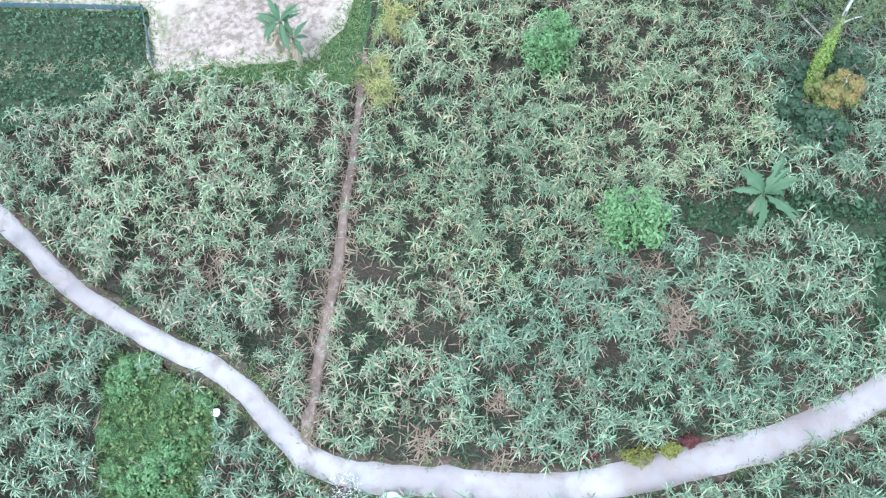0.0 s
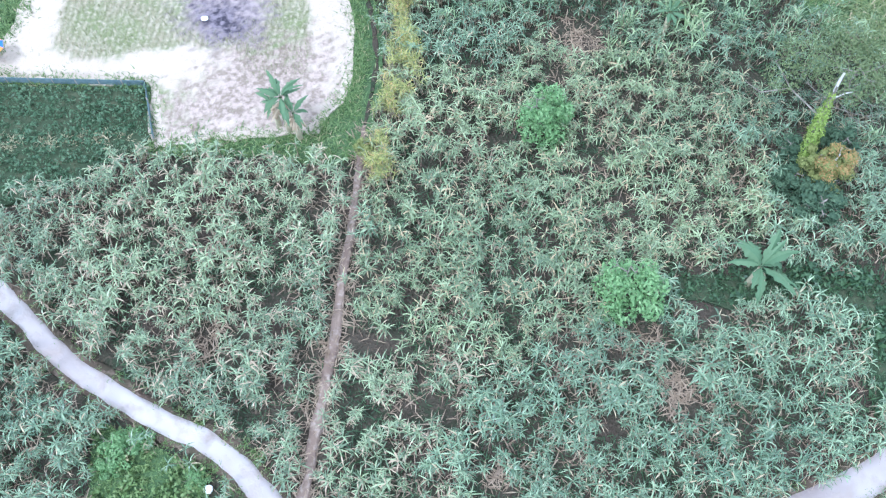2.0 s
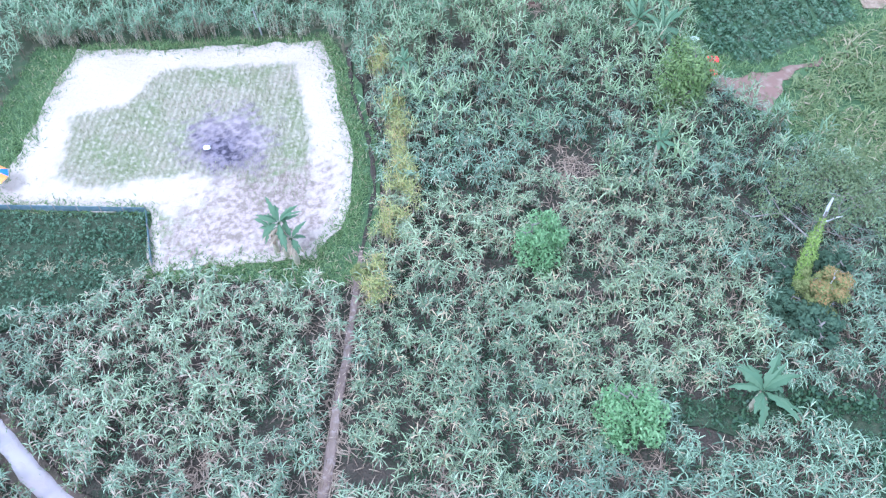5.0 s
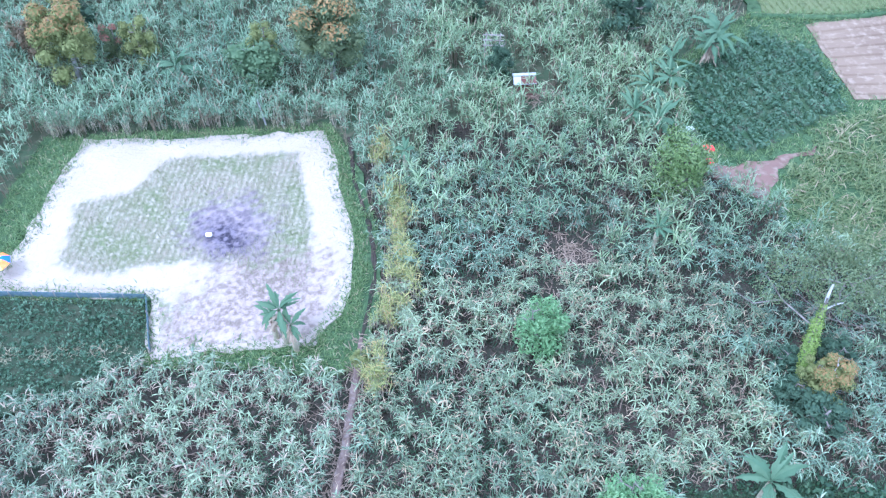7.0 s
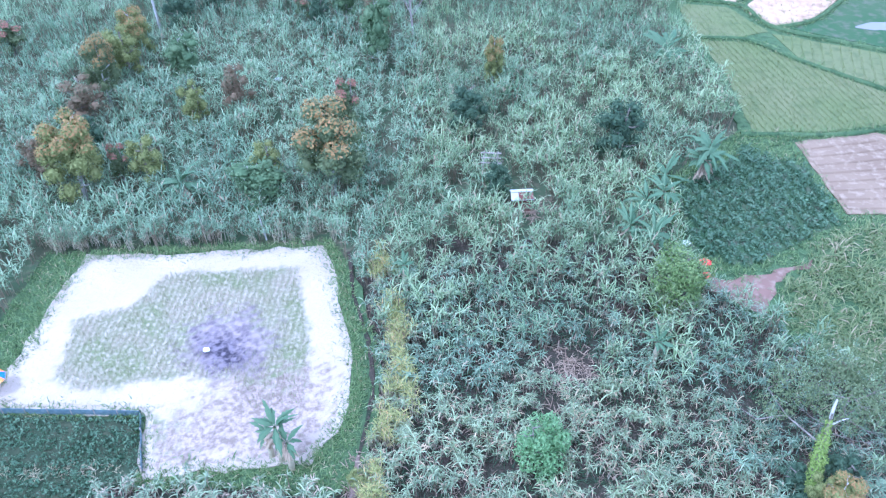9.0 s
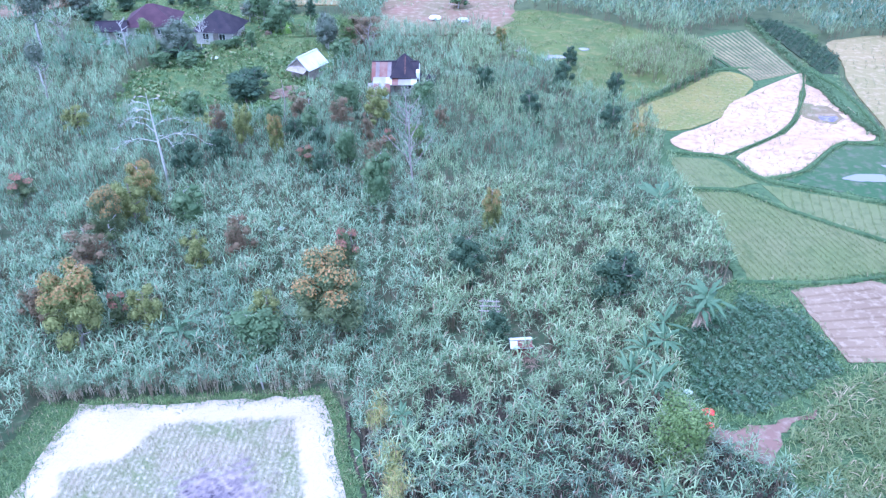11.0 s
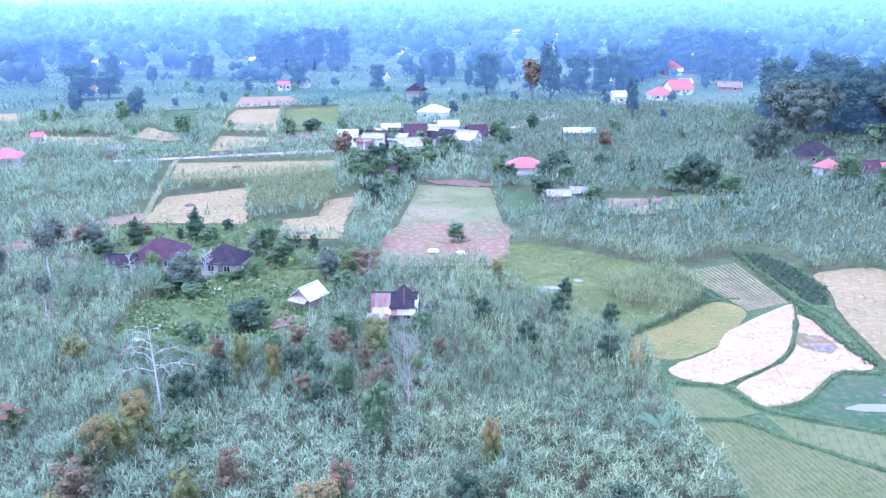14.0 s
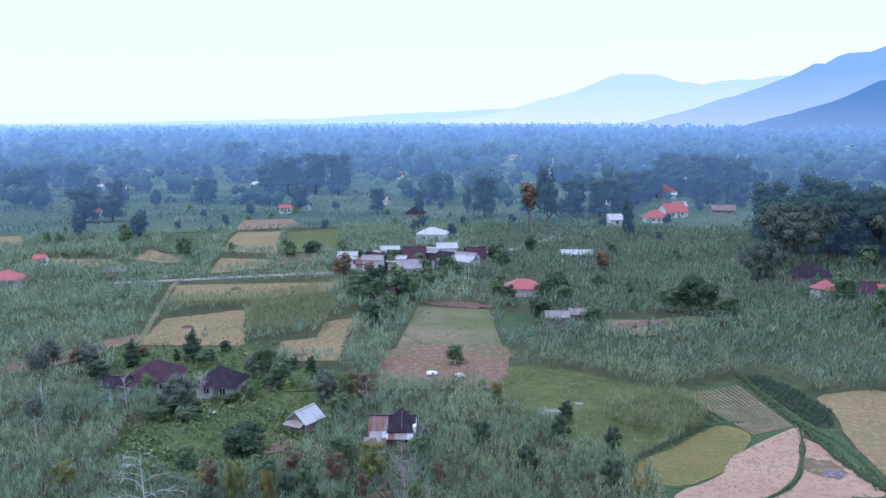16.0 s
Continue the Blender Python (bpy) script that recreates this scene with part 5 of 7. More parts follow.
for key, x, y, h, w in (
        ("orange_yellow", -33.4, 52.3, 7.2, 4.6), ("yellowgreen", -28.4, 54.1, 4.8, 2.7), ("orange", -13.1, 54.6, 7.6, 5.2), ("red", -13.0, 62.5, 5.6, 2.2), ("orange", -36.3, 66.2, 6.5, 3.0), ("brownish", -36.7, 62.6, 4.8, 3.6),
        ("yellowgreen", -35.8, 69.8, 5.8, 3.4), ("yellowgreen", -26.7, 62.5, 4.8, 2.5), ("brownish", -23.3, 64.5, 5.4, 2.8), ("orange_yellow", -36.2, 74.3, 5.2, 3.4), ("red", -49.2, 74.4, 3.9, 2.7), ("yellowgreen", -50.9, 91.3, 4.2, 2.9),
        ("yellowgreen", -29.5, 88.6, 6.0, 2.2), ("brownish", -33.0, 90.3, 5.2, 2.2), ("red", -21.1, 83.4, 3.6, 1.9), ("orange_yellow", -0.4, 70.9, 5.2, 1.9), ("orange_yellow", 16.2, 92.0, 3.2, 2.0), ("mid", -30.4, 71.2, 4.6, 3.6),
        ("dark", -2.5, 63.4, 4.6, 3.1), ("dark", 10.7, 60.6, 5.4, 3.8), ("dark", 3.8, 98.5, 4.2, 2.9), ("dark", 13.5, 94.9, 4.2, 2.8), ("olivebush", 13.1, 42.3, 5.6, 4.0), ("mid", -18.7, 52.4, 4.2, 4.6), ("yellowgreen", -18.5, 54.6, 4.4, 2.6),
        # low dark trees round (18, 27) and (20.8, 28.9) are added for a shadowed hollow
        ("red", -30.6, 54.0, 4.2, 1.7), ("dark", -35.2, 57.8, 4.0, 3.4), ("dark", 0.4, 54.3, 3.6, 1.9), ("brownish", -37.5, 53.8, 4.6, 2.4), ("greenbush", 3.5, 29.2, 3.8, 3.3), ("greenbush", 8.4, 18.6, 3.3, 3.7), ("dark", 19.4, 25.0, 2.4, 3.0), ("dark", 18.0, 26.6, 1.8, 2.0), ("dark", 18.2, 28.6, 2.0, 1.8), ("dark", 20.8, 28.9, 2.6, 2.4),
        ("orange_yellow", 20.0, 26.9, 3.2, 2.4), ("yellowgreen", 19.0, 27.2, 3.0, 1.6), ("yellowgreen", -7.1, 27.0, 1.6, 1.2), ("mid", -11.9, 75.2, 6.8, 3.5), ("brownish", -12.4, 79.6, 6.2, 2.6), ("mid", -16.5, 84.0, 5.4, 2.8), ("brownish", -13.6, 82.6, 4.6, 2.0), ("dark", -18.8, 81.0, 4.0, 2.0), ("red", -12.2, 86.4, 4.4, 1.5), ("orange_yellow", -25.2, 86.8, 5.4, 1.7), ("brownish", -15.2, 90.2, 4.6, 1.6), ("dark", -20.6, 87.8, 3.8, 2.2), ("olivebush", -9.4, 90.0, 3.4, 2.0), ("brownish", -6.8, 94.4, 4.0, 1.7), ("dark", -24.0, 90.6, 3.4, 2.2),
        ("mid", -22.5, 92.0, 4.4, 2.4), ("brownish", -19.0, 94.0, 4.8, 3.0), ("yellowgreen", -14.8, 95.6, 5.6, 3.2), ("mid", -27.0, 93.0, 4.4, 2.6), ("dark", -33.6, 80.5, 5.0, 3.4), ("dark", -31.4, 84.5, 4.4, 3.2), ("brownish", -24.6, 97.0, 4.0, 3.0),
        ("mid", -19.4, 100.2, 4.6, 4.0), ("mid", -38.6, 97.5, 4.0, 3.4), ("wide", -33.8, 104.5, 3.6, 5.4), ("yellowgreen", -35.5, 94.0, 2.4, 3.2), ("mid", -9.6, 101.5, 4.4, 3.4), ("dark", -2.0, 107.0, 4.2, 2.6), ("dark", 8.6, 110.0, 4.0, 2.6)):
    plant_tree(key, x, y, h, w)
for key, x, y, h, w in (
        ("slim", -69.4, 120.1, 11.5, 4.6), ("brownish", -73.7, 140.5, 4.8, 4.6), ("dark", -67.5, 134.3, 3.9, 4.2), ("grey", -48.1, 120.2, 6.6, 6.6), ("olivebush", -54.9, 125.4, 4.6, 3.0), ("conifer", -65.7, 143.6, 5.4, 3.6), ("conifer", -55.9, 147.5, 6.4, 4.2),
        ("conifer", -58.9, 147.3, 2.6, 1.4), ("dark", -53.2, 147.7, 2.4, 3.0), ("brownish", -66.7, 150.2, 2.2, 3.4), ("mid", -38.3, 124.6, 3.4, 2.0), ("brownish", -21.0, 125.8, 5.6, 5.8), ("olivebush", -23.2, 127.4, 5.0, 4.6), ("grey", -26.5, 125.4, 6.0, 4.6),
        ("slim", -84.0, 112.0, 9.5, 4.0), ("slim", -61.5, 104.5, 7.5, 3.0), ("grey", -78.5, 121.0, 4.6, 3.6), ("dark", -62.0, 113.0, 3.2, 3.0), ("grey", -71.5, 106.0, 5.0, 3.6), ("olivebush", -60.6, 131.0, 3.0, 3.4), ("dark", -51.0, 122.6, 2.4, 2.6),
        
        ("mid", -39.2, 136.5, 6.6, 5.4), ("mid", -35.6, 133.0, 5.6, 4.8),
        ("mid", -41.0, 125.6, 2.0, 2.4), ("grey", -72.0, 140.0, 5.4, 5.2), ("grey", -79.6, 141.0, 6.2, 5.0), 
        ("mid", -7.6, 147.8, 4.0, 4.4), ("dark", 10.0, 118.8, 3.6, 2.4), ("dark", 15.2, 106.4, 4.0, 2.2), ("orange_yellow", 0.0, 127.5, 3.4, 2.0), ("bamboo", 61.4, 196.2, 17, 12), ("bamboo", 45.1, 187.1, 8, 6),
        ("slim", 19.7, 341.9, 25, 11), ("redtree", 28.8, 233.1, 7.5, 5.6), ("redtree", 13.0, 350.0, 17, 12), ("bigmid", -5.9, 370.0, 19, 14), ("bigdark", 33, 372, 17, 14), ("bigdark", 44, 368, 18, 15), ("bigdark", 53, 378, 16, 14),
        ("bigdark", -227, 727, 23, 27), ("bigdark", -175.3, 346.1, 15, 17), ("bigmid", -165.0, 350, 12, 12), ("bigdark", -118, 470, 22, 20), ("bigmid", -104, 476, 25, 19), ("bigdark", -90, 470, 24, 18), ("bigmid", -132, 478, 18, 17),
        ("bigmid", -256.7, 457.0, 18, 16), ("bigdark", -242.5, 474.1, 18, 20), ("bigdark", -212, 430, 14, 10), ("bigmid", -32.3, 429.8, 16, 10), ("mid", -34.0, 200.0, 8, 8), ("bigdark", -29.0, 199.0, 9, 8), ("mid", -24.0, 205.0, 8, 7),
        ("redtree", -40.5, 216.0, 9, 7), ("mid", -20.5, 202.5, 7, 4), ("mid", -18.4, 214.0, 6, 6), ("mid", 0.0, 205.5, 6, 5), ("wide", 14.5, 206.5, 7, 8), ("wide", 9.6, 182.0, 5, 7), ("dark", 25.4, 213, 5, 4), ("dark", 33.0, 210, 4, 3),
        ('dark', -49.5, 119.9, 1.6, 4.5), ('dark', -46.0, 121.3, 1.4, 4), ('mid', -43.0, 125.6, 1.2, 4), ('dark', -33.3, 106.5, 3.6, 4.5), ('mid', -37.1, 132.0, 3, 3.4), ('grey', -27.0, 126.4, 5, 4.6), ('mid', -23.4, 119.5, 4, 4), ('mid', -42.5, 142.7, 3.4, 4), ('grey', -42.3, 138.4, 4, 4), ('dark', -36.0, 143.0, 2.4, 2.2), ('dark', -32.2, 139.9, 3.6, 2), ('mid', -52.7, 143.9, 3.2, 3.6), ('dark', -51.9, 154.2, 2.2, 2.6), ('mid', -45.8, 117.2, 2.0, 4), ('mid', -50.0, 117.0, 2.2, 4.4), ('mid', -24.1, 184.1, 6, 5), ('dark', -26.7, 176.2, 5, 5), ('mid', -31.8, 192.2, 6, 6), ('dark', -23.9, 198.6, 6, 5), ('mid', -28.2, 195.3, 7, 5), ('dark', 2.6, 196.7, 5, 4), ('mid', 14.8, 210.0, 6, 6), ('mid', 15.9, 197.2, 5, 6), ('dark', 10.9, 203.2, 5, 5), ('wide', 43.2, 189.8, 9, 8), ('mid', 39.4, 192.4, 6, 7), ('wide', 46.4, 187.2, 8, 7), ('mid', 49.3, 179.6, 7, 7), ('mid', 20.2, 175.9, 5, 6), 
        ("mid", -98.0, 256.0, 8, 7), ("mid", -66.0, 262.0, 6, 6), ("wide", -60.0, 268.0, 5, 8), ("mid", -31.0, 242.0, 6, 5), ("mid", -23.0, 238.0, 6, 5)):
    plant_tree(key, x, y, h, w)
r = np.random.default_rng(5)
for key, n, (x0, x1, y0, y1), (h0, h1) in (("bigdark", 14, (92, 136, 236, 300), (17, 24)), ("bigmid", 8, (86, 112, 250, 290), (15, 22)), ("bamboo", 9, (80, 118, 226, 262), (17, 23)), ("bigdark", 14, (92, 150, 440, 520), (16, 24)),
                                          ("bigmid", 10, (60, 120, 400, 470), (13, 18)), ("mid", 14, (-190, 130, 215, 420), (6, 11)), ("slim", 5, (-200, 150, 300, 520), (12, 18)),
                                          ("wide", 14, (-200, 160, 230, 430), (4, 7)), ("bigmid", 4, (-220, 180, 300, 440), (9, 14)), ("mid", 40, (-180, 140, 215, 430), (3, 7)), ("bigdark", 3, (-220, 180, 360, 450), (11, 15)), ("slim", 4, (-200, 160, 300, 440), (11, 16)), ("shrub", 60, (-170, 130, 190, 400), (2.0, 4.5)), ("grey", 4, (-104, -80, 96, 132), (5, 8)), ("bigmid", 26, (-270, 280, 330, 620), (8, 15)), ("bigdark", 14, (-270, 280, 380, 640), (9, 16)), ("mid", 6, (62, 100, 165, 215), (6, 9))):
    for _ in range(n):
        x, y = r.uniform(x0, x1), r.uniform(y0, y1)
        if any(inside(np.array([(x, y)]), p)[0] for p in OPEN) or (-50 < x < 5 and 222 < y < 300):
            continue
        h = r.uniform(h0, h1)
        plant_tree(key, x, y, h, h * r.uniform(0.62, 0.95) if key != "slim" else h * 0.36)

# bare trees
for x, y, h, seed, reach, n, up, thick, bark, lb in (
        (-8.7, 79.6, 11.0, 9, 2.9, 26, 1.3, 0.1, "twig_bark", "tall leafless pale tree with upright twigs"), (-27.2, 98.6, 5.6, 12, 0.8, 3, 0.8, 0.085, "twig_bark", "pale bare trunk in the cane"),
        (-65.7, 120.8, 6.4, 15, 2.6, 16, 1.3, 0.1, "twig_bark", "leafless reddish grey tree beside the bananas"), (-55.9, 119.7, 6.0, 18, 1.8, 12, 1.2, 0.12, "pale_bark", "leafless white-barked tree before the white shed"),
        (-45.3, 122.2, 5.2, 21, 2.2, 22, 1.3, 0.08, "pale_bark", "slim leafless whitish tree beside the grey tree"), (-74.2, 117.2, 5.6, 24, 2.6, 12, 1.1, 0.09, "twig_bark", "leafless grey tree among the cane"),
        (-58.4, 99.3, 6.5, 30, 2.0, 10, 1.1, 0.08, "twig_bark", "leafless grey tree among the cane"), (-11.2, 93.7, 7.0, 33, 2.0, 10, 1.1, 0.09, "twig_bark", "leafless grey tree near the farm hut"),
        (-22.2, 93.2, 5.6, 36, 0.8, 3, 0.8, 0.1, "pale_bark", "thin white trunk with stub branches"), (-19.6, 121.6, 5.0, 39, 2.0, 14, 1.2, 0.09, "twig_bark", "leafless grey tree behind the farm hut")):
    ob = thing("bare_tree", lb, "tree", at=(x, y, 0))
    part_np("trunk", *limbs(seed, h, thick, n, 0.3, reach, 0.35, up), M[bark], ob)
dead = thing("dead_tree", "bleached dead tree with long drooping bare branches", "tree", at=(-35.8, 80.0, 0))
TOP = np.array((-0.8, 0.5, 11.0))
part_np("trunk", *tube([(0, 0, -0.1), TOP * 0.3, TOP * 0.6, TOP * 0.85, TOP], [0.17, 0.13, 0.09, 0.05, 0.015], 8), M["pale_bark"], dead)
r = np.random.default_rng(8)
for f, az, ln in ((0.5, 3.5, 5.0), (0.52, 0.1, 5.6), (0.56, 5.6, 3.6), (0.6, 2.6, 4.2), (0.66, 0.7, 3.4), (0.72, 3.3, 3.4), (0.78, 2.8, 3.0), (0.83, 4.0, 2.4), (0.87, 3.0, 2.6), (0.92, 0.2, 1.6), (0.95, 3.4, 1.6)):
    s, d = TOP * f, np.array((math.cos(az), math.sin(az), 0))
    c = [s, s + d * ln * 0.35 + (0, 0, ln * 0.14), s + d * ln * 0.7 + (0, 0, ln * 0.10), s + d * ln + (0, 0, -ln * 0.16)]
    br = part_np("branch", *tube(c, [0.06 * (1.3 - f), 0.045 * (1.3 - f), 0.03 * (1.3 - f), 0.008], 5), M["pale_bark"], dead)
    for k in range(11):
        u = r.uniform(0.2, 1.0)
        q = np.array([np.interp(u, (0, 0.35, 0.7, 1), [p[i] for p in c]) for i in range(3)])
        b = az + r.choice((-1, 1)) * r.uniform(0.4, 1.0)
        e = q + np.array((math.cos(b), math.sin(b), r.uniform(-0.35, 0.4))) * ln * r.uniform(0.16, 0.3)
        part_np("twig", *tube([q, e], [0.022, 0.008], 4), M["pale_bark"], br)
snag = thing("overgrown_snag", "leaning dead trunk overgrown with yellow-green creeper", "tree", at=(19.3, 28.6, 0))
part_np("trunk", *tube([(-0.5, -1.6, -0.1), (-0.2, 0.1, 2.2), (-0.05, 0.9, 4.2), (0.0, 1.3, 5.8)], [0.26, 0.2, 0.13, 0.05]), M["bark"], snag)
part_np("branch", *tube([(0.0, 1.1, 4.9), (0.5, 1.2, 5.3), (1.0, 1.3, 5.4)], [0.07, 0.06, 0.03], 5), M["pale_bark"], snag)
part_np("branch", *tube([(-0.1, 1.0, 3.4), (-1.8, 2.4, 4.0), (-3.4, 2.3, 3.6), (-4.3, 2.9, 3.8)], [0.06, 0.05, 0.04, 0.02], 5), M["bark"], snag)
part_np("branch", *tube([(-1.8, 2.4, 4.0), (-2.6, 4.0, 4.4), (-1.2, 4.6, 4.6)], [0.05, 0.04, 0.02], 5), M["bark"], snag)
part_np("creeper", *crown(61, [(-0.5, -1.2, 0.9, 0.5, 0.5), (-0.4, -0.7, 1.4, 0.46, 0.5), (-0.3, -0.3, 1.9, 0.5, 0.5), (-0.2, 0.1, 2.3, 0.44, 0.6), (-0.15, 0.35, 2.9, 0.46, 0.6), (-0.1, 0.6, 3.4, 0.36, 0.6), (-0.08, 0.8, 3.9, 0.37, 0.55), (-0.04, 1.0, 4.5, 0.26, 0.5), (-0.02, 1.15, 5.0, 0.22, 0.4)], 0.075, 4200), M["creeper"], snag, "yellow-green creeper leaves")
part_np("stub", *tube([(0.0, 1.25, 5.4), (0.05, 1.5, 6.0), (0.15, 1.7, 6.5)], [0.1, 0.09, 0.06], 6), M["pale_bark"], snag, "bleached bare tip")
ob = thing("broad_tree", "spreading tree with olive crown and bare twigs", "tree", at=(20.6, 31.6, 0))
part_np("trunk", *limbs(33, 6.0, 0.09, 11, 0.3, 3.6, 0.4, 0.5), M["bark"], ob)
part_np("crown", *crown(34, [(0, 0, 5.2, 2.2, 1.1), (2.2, 1.0, 5.0, 1.9, 0.9), (-2.0, 1.6, 4.8, 1.8, 0.8), (0.8, 2.8, 5.4, 1.9, 0.9), (3.2, -1.2, 4.4, 1.4, 0.8), (-3.4, 0.2, 4.2, 1.2, 0.7)], 0.085, 7600), M["tree_olive"], ob)

# ---- banana plants ----


def paddle(length, width, up, droop, seed):
    """A banana leaf: two half blades along a midrib, folded and frayed."""
    r = np.random.default_rng(seed)
    n, p, V, Q = 14, np.zeros(3), [], []
    roll = r.uniform(-0.5, 0.5)
    for i in range(n + 1):
        f = i / n
        w = width / 2 * (0.06 if f < 0.14 else math.sin(math.pi * min(1, (f - 0.1) / 0.9) ** 0.75) * 0.95 + 0.05)
        a = up - droop * f
        nz = np.array((-math.sin(a), 0, math.cos(a)))
        for s in (-1, 1):
            V += [p, p + np.array((0, s * w * r.uniform(0.45, 1.1), 0)) - nz * w * (0.45 + s * roll)]
        p = p + length / n * np.array((math.cos(a), 0, math.sin(a)))
    for i in range(n):
        o = 4 * i
        Q += [(o, o + 1, o + 5, o + 4), (o + 2, o + 3, o + 7, o + 6)]
    return np.array(V), np.array(Q)


def turned(v, az, at):
    c, s = math.cos(az), math.sin(az)
    return np.stack([v[:, 0] * c - v[:, 1] * s + at[0], v[:, 0] * s + v[:, 1] * c + at[1], v[:, 2] + at[2]], -1)


def banana(x, y, h, span, leaves, dry, seed, label, lean=(0, 0)):
    ob = thing("banana_plant", label, "banana plant", "banana plants", (x, y, 0))
    h, span = (h * 0.72, span * 1.12) if y > 46 else (h, span)
    top = (lean[0], lean[1], h)
    part_np("stem", *tube([(0, 0, -0.1), (lean[0] * 0.4, lean[1] * 0.4, h * 0.5), top], [0.2, 0.17, 0.11], 9), M["banana_stem"], ob)
    r = np.random.default_rng(seed)
    for i in range(leaves + 1):
        v, q = paddle(span / 2 * r.uniform(0.7, 1.2), span * 0.132 * r.uniform(0.8, 1.2), radians(20 + 64 * ((i * 0.618) % 1) + r.normal(0, 5)), radians(r.uniform(55, 125)), seed * 50 + i)
        part_np("leaf", turned(v, i * 2.4 + r.normal(0, 0.4), top), q, M["banana"], ob)
    for i in range(dry):
        v, q = paddle(span / 2 * r.uniform(0.55, 0.85), span * 0.1, radians(r.uniform(-72, -25)), radians(r.uniform(5, 30)), seed * 90 + i)
        part_np("dry_leaf", turned(v, r.uniform(3.4, 6.0), (top[0], top[1], h * 0.92)), q, M["banana_dry"], ob, "withered brown leaf")
    return ob


banana(15.4, 20.2, 2.4, 4.6, 11, 4, 1, "banana plant with spread green and some brown leaves")
banana(-12.0, 28.6, 3.5, 3.6, 9, 16, 2, "banana plant with hanging brown leaves at the field's edge")
banana(-11.3, 28.1, 2.7, 2.8, 5, 11, 22, "banana plant with hanging brown leaves at the field's edge")
banana(-12.7, 28.9, 2.4, 2.6, 4, 9, 23, "small banana plant with hanging brown leaves at the field's edge")
banana(-25.2, 52.8, 2.6, 4.6, 8, 3, 3, "banana plant in front of the cane")
banana(17.8, 58.6, 4.1, 4.6, 10, 4, 4, "banana plant with pale stems beside the vegetables")
banana(17.0, 57.8, 3.4, 4.0, 10, 4, 5, "banana plant beside the vegetables", (0.3, 0))
banana(12.0, 52.2, 3.4, 3.8, 10, 3, 6, "banana plant in a clump at the cane's edge")
banana(13.6, 53.6, 3.1, 3.6, 10, 2, 7, "banana plant in a clump at the cane's edge")
banana(12.3, 48.6, 3.1, 3.8, 10, 3, 8, "banana plant in a clump at the cane's edge")
banana(10.6, 49.6, 2.9, 3.4, 10, 2, 9, "banana plant in a clump at the cane's edge")
banana(14.0, 56.0, 2.9, 3.6, 10, 3, 10, "banana plant in a clump at the cane's edge")
banana(16.7, 76.3, 3.2, 5.2, 9, 2, 11, "banana plant above the sugar cane")
banana(-6.1, 44.0, 2.2, 2.4, 6, 1, 12, "young banana plant with a yellow leaf")
banana(11.3, 37.8, 2.2, 2.8, 7, 1, 13, "young banana plant in the cane")
banana(-59.8, 119.0, 3.0, 4.6, 8, 2, 14, "banana plant below the house")
banana(-57.0, 117.0, 2.6, 4.2, 8, 2, 15, "banana plant below the house")
banana(-47.0, 118.6, 2.4, 3.8, 7, 1, 16, "banana plant below the house")
banana(61.0, 176.0, 3.4, 5.4, 8, 1, 17, "banana plant by the bamboo")
banana(66.0, 200.0, 3.6, 5.6, 8, 1, 18, "banana plant by the bamboo")

# ---- houses ----


def gable(w, d, wall, rise, over, thick=0.08, along="x"):
    """Two roof slopes with thickness."""
    bm = bmesh.new()
    half = d / 2 + over
    sl = math.hypot(half, rise * half / (d / 2))
    a = math.degrees(math.atan2(rise, d / 2))
    for s in (-1, 1):
        boxes(bm, (w + 2 * over, sl + 0.03, thick), (0, s * half / 2, wall + rise - rise * half / d + 0.04), (-s * a, 0, 0))
    return bm


def hip(w, d, wall, rise, over):
    bm = bmesh.new()
    a, b, r = w / 2 + over, d / 2 + over, max(0.3, w / 2 - d / 2)
    z0 = wall - 0.12
    lo = [bm.verts.new(p) for p in ((-a, -b, z0), (a, -b, z0), (a, b, z0), (-a, b, z0))]
    hi = [bm.verts.new(p) for p in ((-r, 0, wall + rise), (r, 0, wall + rise))]
    for f in ((lo[0], lo[1], hi[1], hi[0]), (lo[1], lo[2], hi[1]), (lo[2], lo[3], hi[0], hi[1]), (lo[3], lo[0], hi[0]), lo[::-1]):
        bm.faces.new(f)
    return bm


